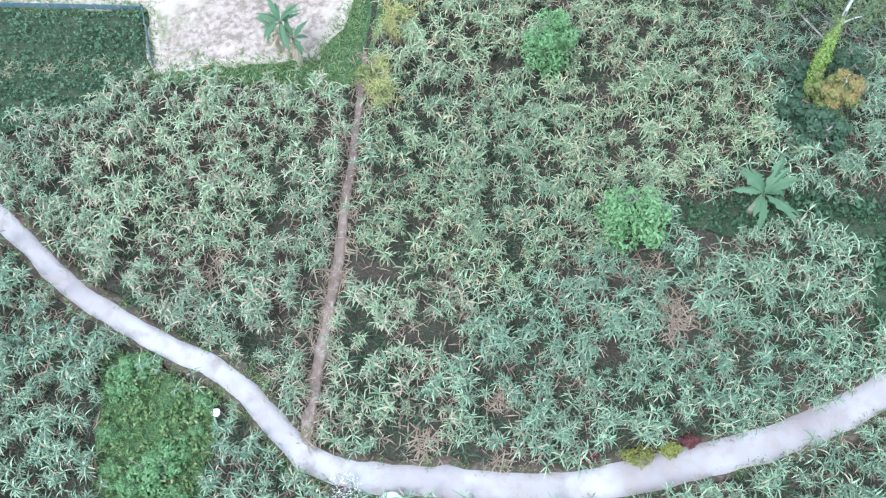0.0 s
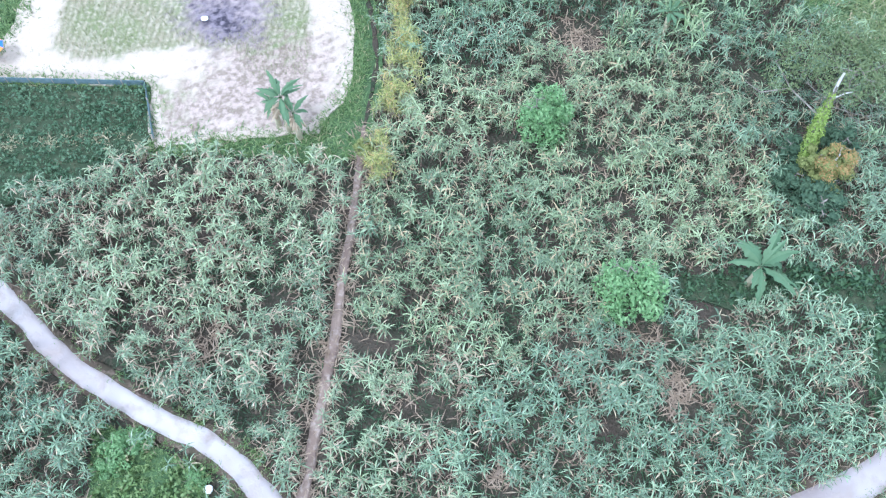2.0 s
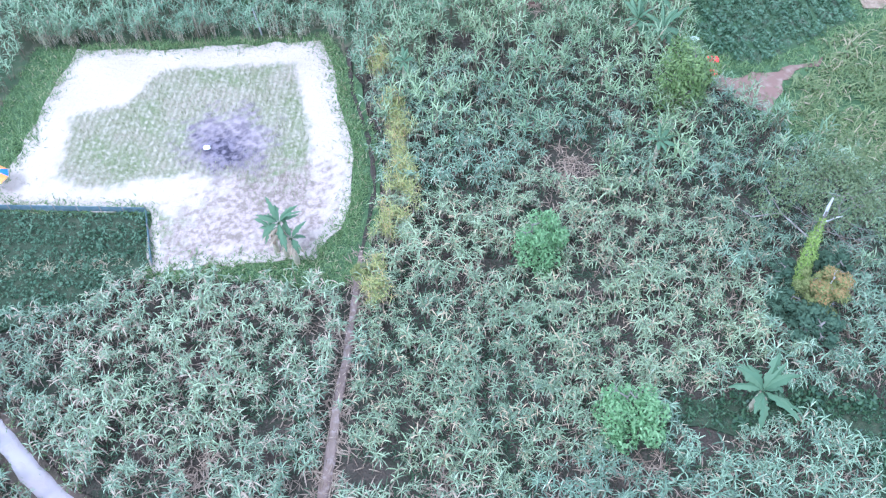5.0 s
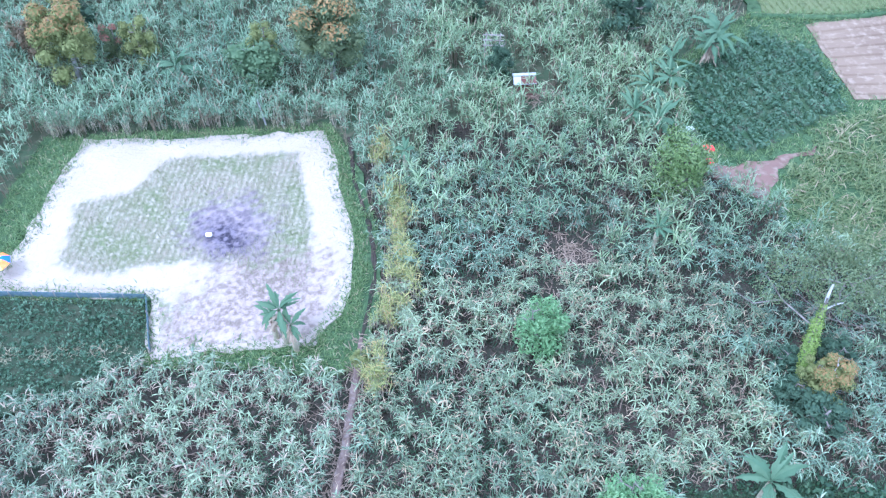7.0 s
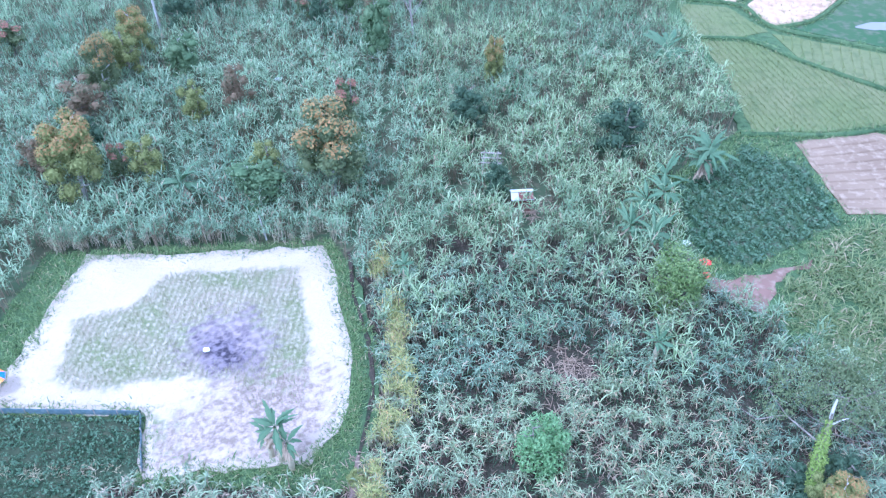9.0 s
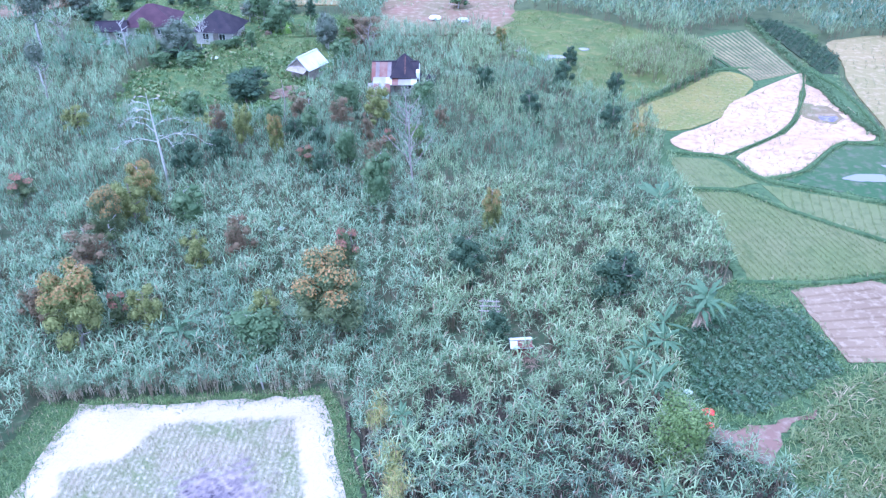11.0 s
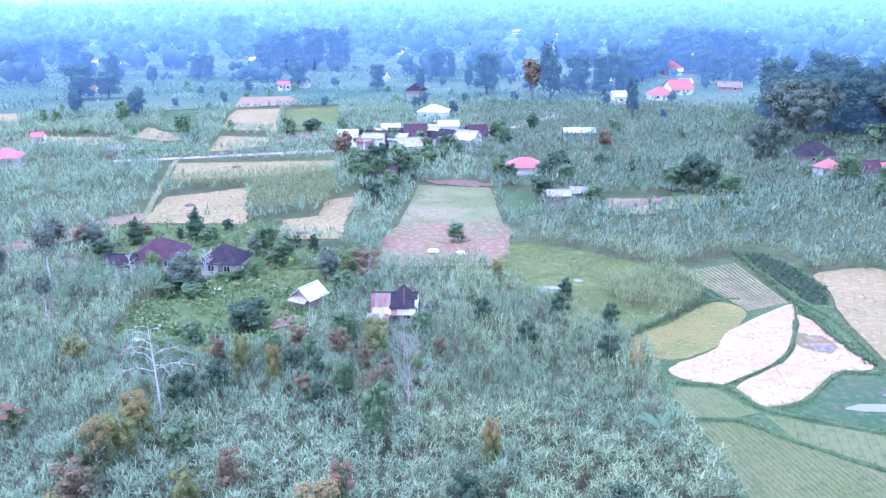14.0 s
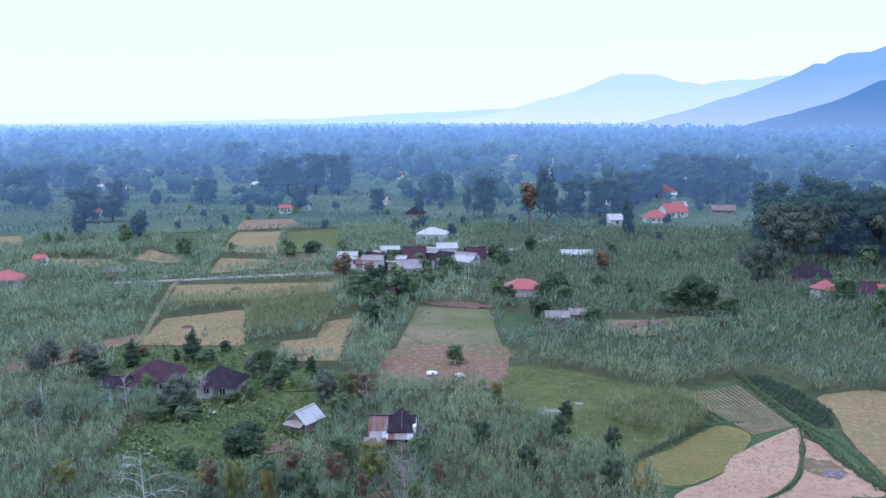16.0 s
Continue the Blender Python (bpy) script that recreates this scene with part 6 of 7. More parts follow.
def house(name, x, y, w, d, wall, rise, roof, walls, label, turn=0.0, style="gable", over=0.4, windows=2, group="", sheets=0, sheetmats=()):
    ob = thing(name, label, "house" if wall > 2.2 else "hut", group, (x, y, 0), turn)
    bm = box((w, d, wall + 0.1), (0, 0, wall / 2 - 0.05))
    if style == "gable":
        for s in (-1, 1):
            f = [bm.verts.new((s * (w / 2 - 0.01), yy, zz)) for yy, zz in ((-d / 2, wall), (d / 2, wall), (0, wall + rise))]
            bm.faces.new(f)
    part("wall", bm, M[walls], ob)
    rf = part("roof", gable(w, d, wall, rise, over) if style == "gable" else hip(w, d, wall, rise, over), M[roof], ob)
    if style == "gable":
        part("ridge_cap", box((w + 2 * over, 0.3, 0.07), (0, 0, wall + rise + 0.1)), M[roof], rf)
    if sheets:
        half = d / 2 + over
        a = math.atan2(rise, d / 2)
        wd = (w + 2 * over) / sheets
        for s in (-1, 1):
            for i in range(sheets):
                for j in range(2):
                    ln = half / math.cos(a) / 2
                    yy = s * (half * (0.27 + 0.49 * j))
                    zz = wall + rise - rise * abs(yy) / (d / 2) + 0.1 + 0.012 * ((i + j) % 2)
                    part("roof_sheet", box((wd * 0.99, ln * 1.02, 0.02), (-w / 2 - over + wd * (i + 0.5), yy, zz), (-s * math.degrees(a), 0, 0)), M[sheetmats[i % len(sheetmats)]], rf)
    if windows:
        part("door", box((0.9, 0.06, 2.0), (w * 0.05, -d / 2 - 0.03, 1.0)), M["wood"], ob)
        for i in range(windows):
            u = (i + 0.5) / windows - 0.5
            u = u * w * 0.9 if windows > 1 else w * 0.3
            if abs(u - w * 0.05) < 1.0:
                u += 1.1
            wi = part("window", box((1.0, 0.05, 0.9), (u, -d / 2 - 0.02, wall * 0.58)), M["glass"], ob)
            bmf = bmesh.new()
            for sx in (-1, 0, 1):
                boxes(bmf, (0.07, 0.05, 1.0), (u + sx * 0.5, -d / 2 - 0.05, wall * 0.58))
            for sz in (-1, 1):
                boxes(bmf, (1.07, 0.05, 0.07), (u, -d / 2 - 0.05, wall * 0.58 + sz * 0.5))
            part("window_frame", bmf, M["white"], wi)
    return ob


hm = house("farm_hut", -14.2, 110.2, 5.6, 4.6, 2.4, 1.5, "dark_roof", "plaster", "farm hut with dark and rusty sheet roof", 4, sheets=12, sheetmats=("rust", "dull_zinc", "rust", "rust", "dull_zinc") + ("dark_roof",) * 7, windows=1)
part("lean_to_roof", box((5.9, 1.9, 0.06), (0.0, -3.1, 2.3), (14, 0, 0)), M["zinc"], hm, "pale zinc lean-to roof")
for i in range(7):
    part("lean_to_sheet", box((0.82, 1.86, 0.02), (-2.5 + i * 0.84, -3.1, 2.345 + 0.01 * (i % 2)), (14, 0, 0)), M[("zinc", "zinc", "zinc_white", "rust")[i % 4]], hm)
part("annex_wall", box((3.0, 2.0, 1.9), (-2.1, -4.6, 0.9)), M["brick"], hm)
for i in range(3):
    part("annex_board", box((0.9, 0.05, 0.75), (-3.1 + i * 1.0, -5.63, 1.3)), M[("white", "zinc_white", "white")[i]], hm)
part("annex_roof", box((3.0, 2.5, 0.06), (-2.1, -4.7, 1.98), (10, 0, 0)), M["rust"], hm, "rust-red sheet roof")
for i in range(4):
    part("annex_sheet", box((0.7, 2.45, 0.02), (-3.2 + i * 0.74, -4.7, 2.025), (10, 0, 0)), M[("zinc", "rust", "zinc", "rust")[i]], hm)
part("side_wall", box((0.45, 3.6, 3.3), (3.05, -0.6, 1.6), (0, 0, 0), 0.05), M["white"], hm, "white side wall")
bmh = bmesh.new()
low = [bmh.verts.new(p) for p in ((-0.7, -2.75, 2.62), (2.95, -2.75, 2.62), (2.95, 2.75, 2.62), (-0.7, 2.75, 2.62))]
top = [bmh.verts.new(p) for p in ((0.9, -0.3, 4.95), (1.3, 0.5, 4.95))]
for f in ((low[0], low[1], top[0]), (low[1], low[2], top[1], top[0]), (low[2], low[3], top[1]), (low[3], low[0], top[0], top[1]), low[::-1]):
    bmh.faces.new(f)
part("hip_roof", bmh, M["dark_roof"], hm, "dark pitched roof")
part("hip_flashing", box((0.09, 2.7, 0.05), (1.35, -1.5, 3.95), (42, 0, 0)), M["rust"], hm)
part("shed_roof", box((2.2, 3.4, 0.07), (4.3, -1.3, 1.75), (8, 12, 0)), M["dark_roof"], hm, "dark low side roof")
for sx, sy in ((3.5, -2.8), (5.2, -2.8), (5.2, 0.2)):
    part("shed_post", box((0.1, 0.1, 1.75), (sx, sy, 0.82)), M["wood"], hm)
h2 = house("barn", -27.4, 114.6, 3.6, 3.2, 1.9, 1.3, "zinc_white", "wood", "wooden barn with a bright sheet roof", 62, sheets=5, sheetmats=("zinc_white",), windows=0)
for i in range(8):
    part("plank", box((0.05, 0.38, 1.8), (-1.84, -1.4 + i * 0.4, 0.95)), M["wood"], h2)
part("awning", box((1.3, 3.2, 0.06), (-2.4, 0, 1.65), (0, -18, 0)), M["wood"], h2)
tagged(field("soil_heap", [(-31.2, 106.6), (-29.6, 109.8), (-27.8, 110), (-28, 107.2), (-30, 105.4)], 0.25, M["redsoil"], "reddish bare soil beside the barn", "soil", True, 0.3))
house("farmhouse", -56.2, 131.8, 7.4, 6.4, 2.4, 2.5, "maroon_roof", "plaster", "farmhouse with a dark maroon hipped roof", 8, "hip", 0.7)
house("farmhouse_shed", -61.2, 127.6, 4.2, 3.0, 2.3, 0.9, "dark_roof", "white", "low white shed beside the farmhouse", 8, windows=1)
house("farmhouse_annex", -43.3, 128.3, 3.2, 1.8, 1.3, 0.3, "zinc", "white", "low white outhouse before the dark-roofed farmhouse", -5, windows=0)
house("farmhouse", -44.6, 129.6, 6.0, 5.4, 2.2, 2.5, "dark_roof", "plaster", "farmhouse with a dark hipped roof", -5, "hip", 0.7)
house("tool_shed", 2.4, 53.8, 1.5, 1.0, 1.3, 0.3, "zinc_white", "rust", "small shed with white and red sheet roof", 8, over=0.15, windows=0, sheets=3, sheetmats=("zinc_white", "rust", "rust"))
VILLAGE = "village houses"
for x, y, w, d, wall, rise, roof, walls, turn, style, label in (
        (-44.3, 244.6, 6.5, 6, 3.2, 1.6, "zinc_white", "white", 5, "gable", "white village house with a pale roof"),
        (-35.5, 236.4, 6.8, 5, 4.2, 0.9, "zinc", "white", -4, "gable", "tall white village house"),
        (-33.4, 257.7, 6.5, 6, 3.0, 1.6, "zinc_white", "plaster", 8, "gable", "village house with bright sheet roof"),
        (-24.9, 231.4, 7.8, 6, 3.0, 1.8, "zinc", "plaster", 12, "gable", "village house with weathered zinc roof"),
        (-24.6, 246.0, 7.5, 6, 4.6, 1.6, "maroon_roof", "white", 2, "gable", "white house with a maroon balcony roof"),
        (-30.4, 246.5, 5, 5, 3.4, 1.6, "dark_roof", "plaster", -6, "gable", "house with a dark roof in the village"),
        (-23.2, 296.0, 10, 8, 3.4, 2.0, "zinc_white", "white", -8, "hip", "white house with a pale roof beyond the village"),
        (-15.7, 255.3, 7.2, 6, 4.8, 1.2, "zinc_white", "white", 10, "gable", "two-storey white house in the village"),
        (-7.1, 255.6, 7.0, 6, 2.6, 2.0, "maroon_roof", "wood", 20, "gable", "house with a reddish brown roof"),
        (6.3, 209.6, 8.6, 6.5, 2.0, 1.9, "red_roof", "plaster", -4, "hip", "house with a bright red roof"),
        (24.1, 259.6, 9, 5, 2.4, 0.9, "zinc_white", "wood", 3, "gable", "long shed with a pale roof"),
        (84.4, 462.0, 20, 12, 4, 3.4, "red_roof", "plaster", -6, "hip", "large building with a red roof"),
        (75.7, 373.0, 10.5, 8, 2.8, 3.4, "red_roof", "white", 25, "gable", "house with a red gabled roof"),
        (65.2, 355.0, 9, 7, 2.4, 2.8, "red_roof", "white", 10, "hip", "house with a red hipped roof"),
        (48.5, 343.6, 9.5, 7, 3, 1.8, "zinc_white", "white", 15, "gable", "white house with pale roof"),
        (100.2, 384.0, 10, 7, 2.3, 2.0, "dull_zinc", "wood", -10, "gable", "grey-roofed wooden house by the woods"),
        (81.9, 224.4, 8.5, 7, 2.8, 3.0, "dark_roof", "wood", 10, "hip", "house with a dark round-looking roof"),
        (79.1, 207.0, 4.4, 4.4, 2.8, 1.8, "red_roof", "plaster", 35, "hip", "small house with a red roof"),
        (86.6, 204.4, 8, 6, 2.6, 2.0, "maroon_roof", "wood", 0, "gable", "low house with a maroon roof"),
        (93.0, 203.0, 6, 5, 2.6, 1.8, "red_roof", "plaster", 0, "gable", "house with a red roof"),
        (-35.9, 364.0, 8, 7, 2.8, 2.6, "dark_roof", "wood", 0, "hip", "dark hut among the cane"),
        (-28.2, 196.4, 7, 5, 2.2, 1.8, "maroon_roof", "wood", 12, "gable", "brown hut under trees"),
        (12.6, 178.0, 4.4, 4, 2.2, 0.8, "zinc", "wood", 6, "gable", "hut with a grey sheet roof"),
        (17.3, 180.7, 3.4, 3, 2.2, 0.8, "zinc", "wood", 6, "gable", "small hut with a grey sheet roof"),
        (-128.9, 211.0, 7, 6, 2.8, 2.2, "red_roof", "plaster", 10, "hip", "house with a red roof"),
        (-98.2, 384.0, 5, 4, 2.8, 1.2, "red_roof", "white", 0, "gable", "small white field house"),
        (-138.6, 245.0, 3.4, 3, 2.4, 1, "red_roof", "white", 0, "gable", "small white hut by the fields"),
        (-107.4, 228.4, 5, 4, 1.8, 0.8, "zinc", "wood", 10, "gable", "low grey shed beside the field")):
    if -47 < x < 0 and 228 < y < 262:
        w, d = w * 0.8, d * 0.8
    house("village_house", x, y, w, d, wall, rise, roof, walls, label, turn, style, 0.45, 2 if wall > 2.2 else 0, VILLAGE)
r = np.random.default_rng(23)
for i in range(11):
    x, y = r.uniform(-46, -8), r.uniform(232, 262)
    house("village_house", x, y, r.uniform(4, 6.5), r.uniform(3.5, 5), r.uniform(2.4, 3.6), r.uniform(0.9, 1.6), ("zinc", "zinc_white", "maroon_roof", "dark_roof", "zinc_white", "rust")[i % 6], ("white", "plaster", "wood")[i % 3], ("small village house with a sheet roof", "low village house with patched walls", "wooden village house with a dark interior")[i % 3], r.uniform(-35, 35), "gable", 0.4, 1, VILLAGE)
for i in range(16):
    plant_tree(("mid", "dark", "wide")[i % 3], r.uniform(-50, 2), r.uniform(226, 262), r.uniform(3.5, 7), r.uniform(3, 5.5))
r = np.random.default_rng(21)
for i in range(84):
    b = radians(r.uniform(-27, 27))
    dist = r.uniform(400, 1250)
    x, y = dist * math.sin(b), dist * math.cos(b)
    w = r.uniform(5, 8.5)
    house("far_house", x, y, w, w * 0.7, 2.3, 1.6, ("zinc_white", "zinc_white", "rust", "zinc")[i % 4], "white", ("pale-roofed house among far trees", "pale-roofed house among far trees", "rust-roofed house among far trees", "grey-roofed house among far trees")[i % 4], r.uniform(-30, 30), "gable", 0.5, 0, "far houses")

# ---- far woods ----


def woods_template(seed, n, leaf, inner):
    """A clump of trees: dense lumps inside, loose leaf sprays round them."""
    r = np.random.default_rng(seed)
    L = [(0, 0, 4, 4.2, 3.8)] + [(r.normal(0, 3.2), r.normal(0, 3.2), r.uniform(2, 8.5), r.uniform(1.6, 3.2), r.uniform(1.4, 2.6)) for _ in range(5)]
    V, Q = merged([crown(seed, L, leaf, n, 0.3), mass(L[:inner], seed + 1, 0.88, 5, 4)])
    return V, Q, np.zeros(len(Q), int)


def polar(n, r0, r1, a, seed, thin):
    g = np.random.default_rng(seed)
    b = np.radians(g.uniform(-a, a, n))
    d = np.sqrt(g.uniform(r0 ** 2, r1 ** 2, n))
    P = np.stack([d * np.sin(b), d * np.cos(b)], -1)
    return P[wave(P, r0 * 0.07, seed) > thin]


WT = [woods_template(200 + i, 22, 0.85, 3) for i in range(8)]
WF = [woods_template(220 + i, 8, 1.3, 2) for i in range(6)]
# all three wear the emissive material that paints haze onto the trees
for nm, P, T, s, lb in (("backdrop_woods", np.concatenate([polar(3600, 620, 1100, 34, 71, 0.54), polar(900, 430, 700, 34, 75, 0.66), polar(420, 430, 1100, 34, 74, 0.0)]), WT, (0.3, 1.9), "scattered woods with light bluish haze painted on as glow"),
                        ("backdrop_woods_far", polar(7600, 1100, 2400, 34, 72, 0.53), WF, (0.45, 2.3), "woods far off, made blue by painted haze glow"), ("backdrop_woods_horizon", polar(2600, 2400, 4600, 34, 73, 0.42), WF, (0.7, 1.5), "woods at the horizon, made pale blue by painted haze glow")):
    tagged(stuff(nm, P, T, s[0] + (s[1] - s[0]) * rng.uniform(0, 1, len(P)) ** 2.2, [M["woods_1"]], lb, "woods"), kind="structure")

# ---- low crops and grass ----


def tuft(seed, n, length, width, spread=0.12, segs=2, up=(50, 85), droop=(30, 90)):
    r = np.random.default_rng(seed)
    P = []
    for i in range(n):
        P.append(blade((r.normal(0, spread), r.normal(0, spread), -0.03), r.uniform(0, 6.28), radians(r.uniform(*up)), length * r.uniform(0.7, 1.2), width, radians(r.uniform(*droop)), segs))
    V, Q = merged(P)
    return V, Q, np.zeros(len(Q), int)


def bushlet(seed, n, size, leaf):
    V, Q = crown(seed, [(0, 0, size * 0.5, size * 0.5, size * 0.45), (size * 0.2, 0.1, size * 0.6, size * 0.3, size * 0.3)], leaf, n)
    return V, Q, np.zeros(len(Q), int)


GRASS_T = [tuft(300 + i, 9, 0.42, 0.05, 0.16) for i in range(6)]
REED_T = [tuft(310 + i, 16, 0.85, 0.06, 0.18, 3, (50, 88), (60, 140)) for i in range(6)]
RICE_T = [tuft(320 + i, 7, 0.3, 0.08, 0.05, 1, (60, 88), (0, 40)) for i in range(5)]
STUB_T = [tuft(330 + i, 7, 0.26, 0.05, 0.06, 1, (60, 90), (0, 20)) for i in range(5)]
VEG_T = [bushlet(340 + i, 38, 0.7, 0.1) for i in range(6)]
WEED_T = [bushlet(350 + i, 30, 0.6, 0.11) for i in range(5)]


def in_field(poly, step, skip=(), amount=0.45):
    a = np.array(poly)
    P = jittered(a[:, 0].min(), a[:, 0].max(), a[:, 1].min(), a[:, 1].max(), step, amount)
    k = inside(P, poly)
    for s in skip:
        k &= ~inside(P, s)
    return P[k]


def in_rows(poly, row, along, turn, amount=0.12):
    """Places in straight rows that run at an angle through a field."""
    a = np.array(poly)
    c = a.mean(0)
    R = np.abs(a - c).max() * 1.5
    gx, gy = np.meshgrid(np.arange(-R, R, along), np.arange(-R, R, row))
    P = np.stack([gx.ravel(), gy.ravel()], -1) + rng.uniform(-amount, amount, (gx.size, 2)) * along
    t = radians(turn)
    P = P @ np.array(((math.cos(t), math.sin(t)), (-math.sin(t), math.cos(t)))) + c
    return P[inside(P, poly)]


ROW_VEG, ROW_RICE = -67.4, -72.3
P = in_field(VERGE, 0.36, [DRY, VEG_LEFT])
P = P[off_line(P, PATH_LINE) > 0.34]
rim = np.array(dense(DRY, 0.12))
rim = np.repeat(rim, 2, 0) + rng.normal(0, 0.42, (2 * len(rim), 2))
P = np.concatenate([P, rim[~inside(rim, VEG_LEFT)]])
stuff("grass_bank", P, GRASS_T, rng.uniform(0.7, 1.4, len(P)), [M["grass"]], "thick green grass on the banks of the field", "grass")
# these weeds carry the gap's shade in their leaf colour
P = in_field(GAP, 0.4)
stuff("gap_weeds", P, GRASS_T + WEED_T, (0.5 + 1.3 * wave(P, 1.3, 77)) * rng.uniform(0.7, 1.3, len(P)), [M["shade_toned_weed"]], "weeds round the banana plant, coloured dark for the shade there", "weeds")
P = in_field(CLEARING, 0.3)
P = P[off_line(P, ROAD) > 1.0]
q = np.repeat(np.array(spline(ROAD[2:-2], 26)), 3, 0)
q = q + rng.normal(0, 0.8, q.shape)
k = off_line(q, ROAD)
stuff("road_grass", q[(k > 0.62) & (k < 1.3)], GRASS_T, rng.uniform(0.4, 0.9, ((k > 0.62) & (k < 1.3)).sum()), [M["grass"]], "short grass along the road's edges", "grass")
stuff("weeds", P, GRASS_T + WEED_T, rng.uniform(0.5, 1.2, len(P)), [M["grass"]], "green weeds and grass in the clearing below the road", "weeds")
P = np.concatenate([in_field(RIGHT_TURF, 0.5, [VEG_RIGHT, SOIL_RIGHT, RED_SOIL, REEDS]), in_field(RED_SOIL, 0.55)])
P = P[~inside(P, RED_SOIL) | (wave(P, 1.1, 66) > 0.52)]
stuff("grass_slope_blades", P, GRASS_T, rng.uniform(0.8, 1.8, len(P)), [M["grass"]], "rough green grass round the vegetable plot", "grass")
P = in_field(REEDS, 0.6, [RED_SOIL])
P = P[wave(P, 1.4, 64) > 0.3]
stuff("tall_grass", P, REED_T, (0.7 + 0.9 * wave(P, 1.8, 65)) * rng.uniform(0.75, 1.25, len(P)), [M["reed"]], "tall yellow-green grass in tussocks", "grass")
P = in_rows(VEG_RIGHT, 1.05, 0.42, ROW_VEG, 0.3)
stuff("vegetable_rows", P, VEG_T, rng.uniform(0.9, 1.6, len(P)), [M["veg"]], "rows of dark blue-green vegetable plants", "vegetables")
P = in_rows(VEG_LEFT, 0.66, 0.46, 4, 0.35)
stuff("vegetable_plants", P, VEG_T, rng.uniform(0.6, 1.15, len(P)), [M["veg"]], "dense dark green vegetable plants", "vegetables")
P = in_rows([(-34, 25.4), (-21.4, 26.9), (-21.2, 27.9), (-34, 26.4)], 0.8, 0.75, 5, 0.6)
stuff("dry_plants", P, REED_T, rng.uniform(0.45, 0.8, len(P)), [M["pale_straw"]], "row of withered straw-coloured plants in the plot", "plants")
P = in_rows(P8, 1.1, 0.7, 60, 0.3)
stuff("crop_rows", P, VEG_T, rng.uniform(0.9, 1.4, len(P)), [M["tree_dark"]], "dark green crop rows", "vegetables")
P = np.concatenate([in_rows(P4, 0.62, 0.17, ROW_RICE), in_rows(P3, 0.7, 0.35, ROW_RICE)])
stuff("young_rice", P, RICE_T, rng.uniform(0.8, 1.3, len(P)), [M["rice"]], "rows of young green rice", "rice")
P = in_rows(P5, 0.95, 0.3, 80)
stuff("rice_rows", P, RICE_T, rng.uniform(0.8, 1.3, len(P)), [M["rice"]], "rows of yellow-green rice", "rice")
P = in_rows(STUBBLE, 0.34, 0.26, 84, 0.2)
k = np.hypot((P[:, 0] + 18) / 3.6, (P[:, 1] - 38) / 2.6) > rng.uniform(0.6, 1.1, len(P))
stuff("rice_stubble", P[k], STUB_T, rng.uniform(0.8, 1.6, k.sum()), [M["straw"]], "cut rice stubble in rows, green and straw-coloured", "stubble", 0.1)
P = in_field(DRY, 0.5, [STUBBLE])
P = P[(wave(P, 2.2, 31) > 0.55) & (rng.uniform(0, 1, len(P)) < 0.6)]
stuff("loose_stubble", P, STUB_T, rng.uniform(0.6, 1.2, len(P)), [M["straw"]], "scattered straw on the pale soil", "stubble", 0.08)
P = np.concatenate([in_field(HUT_TURF, 0.95), in_field(HOUSE_TURF, 1.2)])
stuff("hut_grass", P, GRASS_T + WEED_T, rng.uniform(0.8, 2.3, len(P)) * (0.6 + 0.8 * wave(P, 6, 40)), [M["grass"]], "rough green grass and weeds round the huts", "grass")
P = in_field(MEADOW, 0.75)
P = P[wave(P, 5, 41) > 0.4]
stuff("meadow_grass", P, GRASS_T, rng.uniform(0.7, 1.6, len(P)), [M["reed"]], "tufts of yellow-green meadow grass", "grass")
P = in_field(LAWN, 1.3)
P = P[wave(P, 5, 75) > np.where(inside(P, LAWN_RED), 0.6, 0.45)]
stuff("lawn_grass", P, GRASS_T, rng.uniform(0.8, 1.6, len(P)), [M["grass"]], "tufts of grass on the worn plot", "grass")
P = in_rows(MAIZE, 1.7, 0.62, 82, 0.3)
stuff("maize_block", P, MID_T, rng.uniform(0.95, 1.3, len(P)), [M["maize"], M["stalk"]], "tall pale green maize between tan fields", "maize")
P = in_field(MAIZE_PATCH, 0.85)
stuff("maize_patch", P, MID_T, rng.uniform(0.9, 1.3, len(P)), [M["maize"], M["stalk"]], "patch of pale green maize in the meadow", "maize")
P = np.concatenate([in_field(P1, 0.75), in_field(P2, 0.75), in_rows(P9, 1.3, 0.7, 72, 0.4)])
P = P[wave(P, 2.5, 73) > 0.42]
stuff("paddy_straw", P, STUB_T, rng.uniform(0.8, 1.7, len(P)), [M["straw"]], "cut straw and weeds on the drained paddies", "stubble", 0.08)
P = np.concatenate([in_rows(f, 1.5, 0.9, 78, 0.5) for f in (FIELD_A, FIELD_B, FIELD_C)])
P = P[wave(P, 4, 74) > 0.4]
stuff("field_straw", P, STUB_T, rng.uniform(1.2, 2.4, len(P)), [M["straw"]], "straw and weeds on the harvested fields", "stubble", 0.06)
hedge = []
for ln in ([(27.4, 133.8), (31.7, 120.0)], [(41.2, 143.5), (43.6, 119.6), (44.6, 106.6), (46.2, 98.4)], [(16, 104), (30.5, 119.5)]):
    q = np.repeat(np.array(spline(ln, 40)), 4, 0)
    hedge.append(q + rng.normal(0, 0.28, q.shape))
P = np.concatenate(hedge)
stuff("hedge", P, WEED_T, rng.uniform(0.7, 1.3, len(P)), [M["tree_mid"]], "dark green hedge of weeds along the field banks", "hedge")
P = in_field(P6, 0.55)
stuff("ripe_rice", P, GRASS_T, rng.uniform(0.6, 1.1, len(P)), [M["reed"]], "yellow ripe rice", "rice")
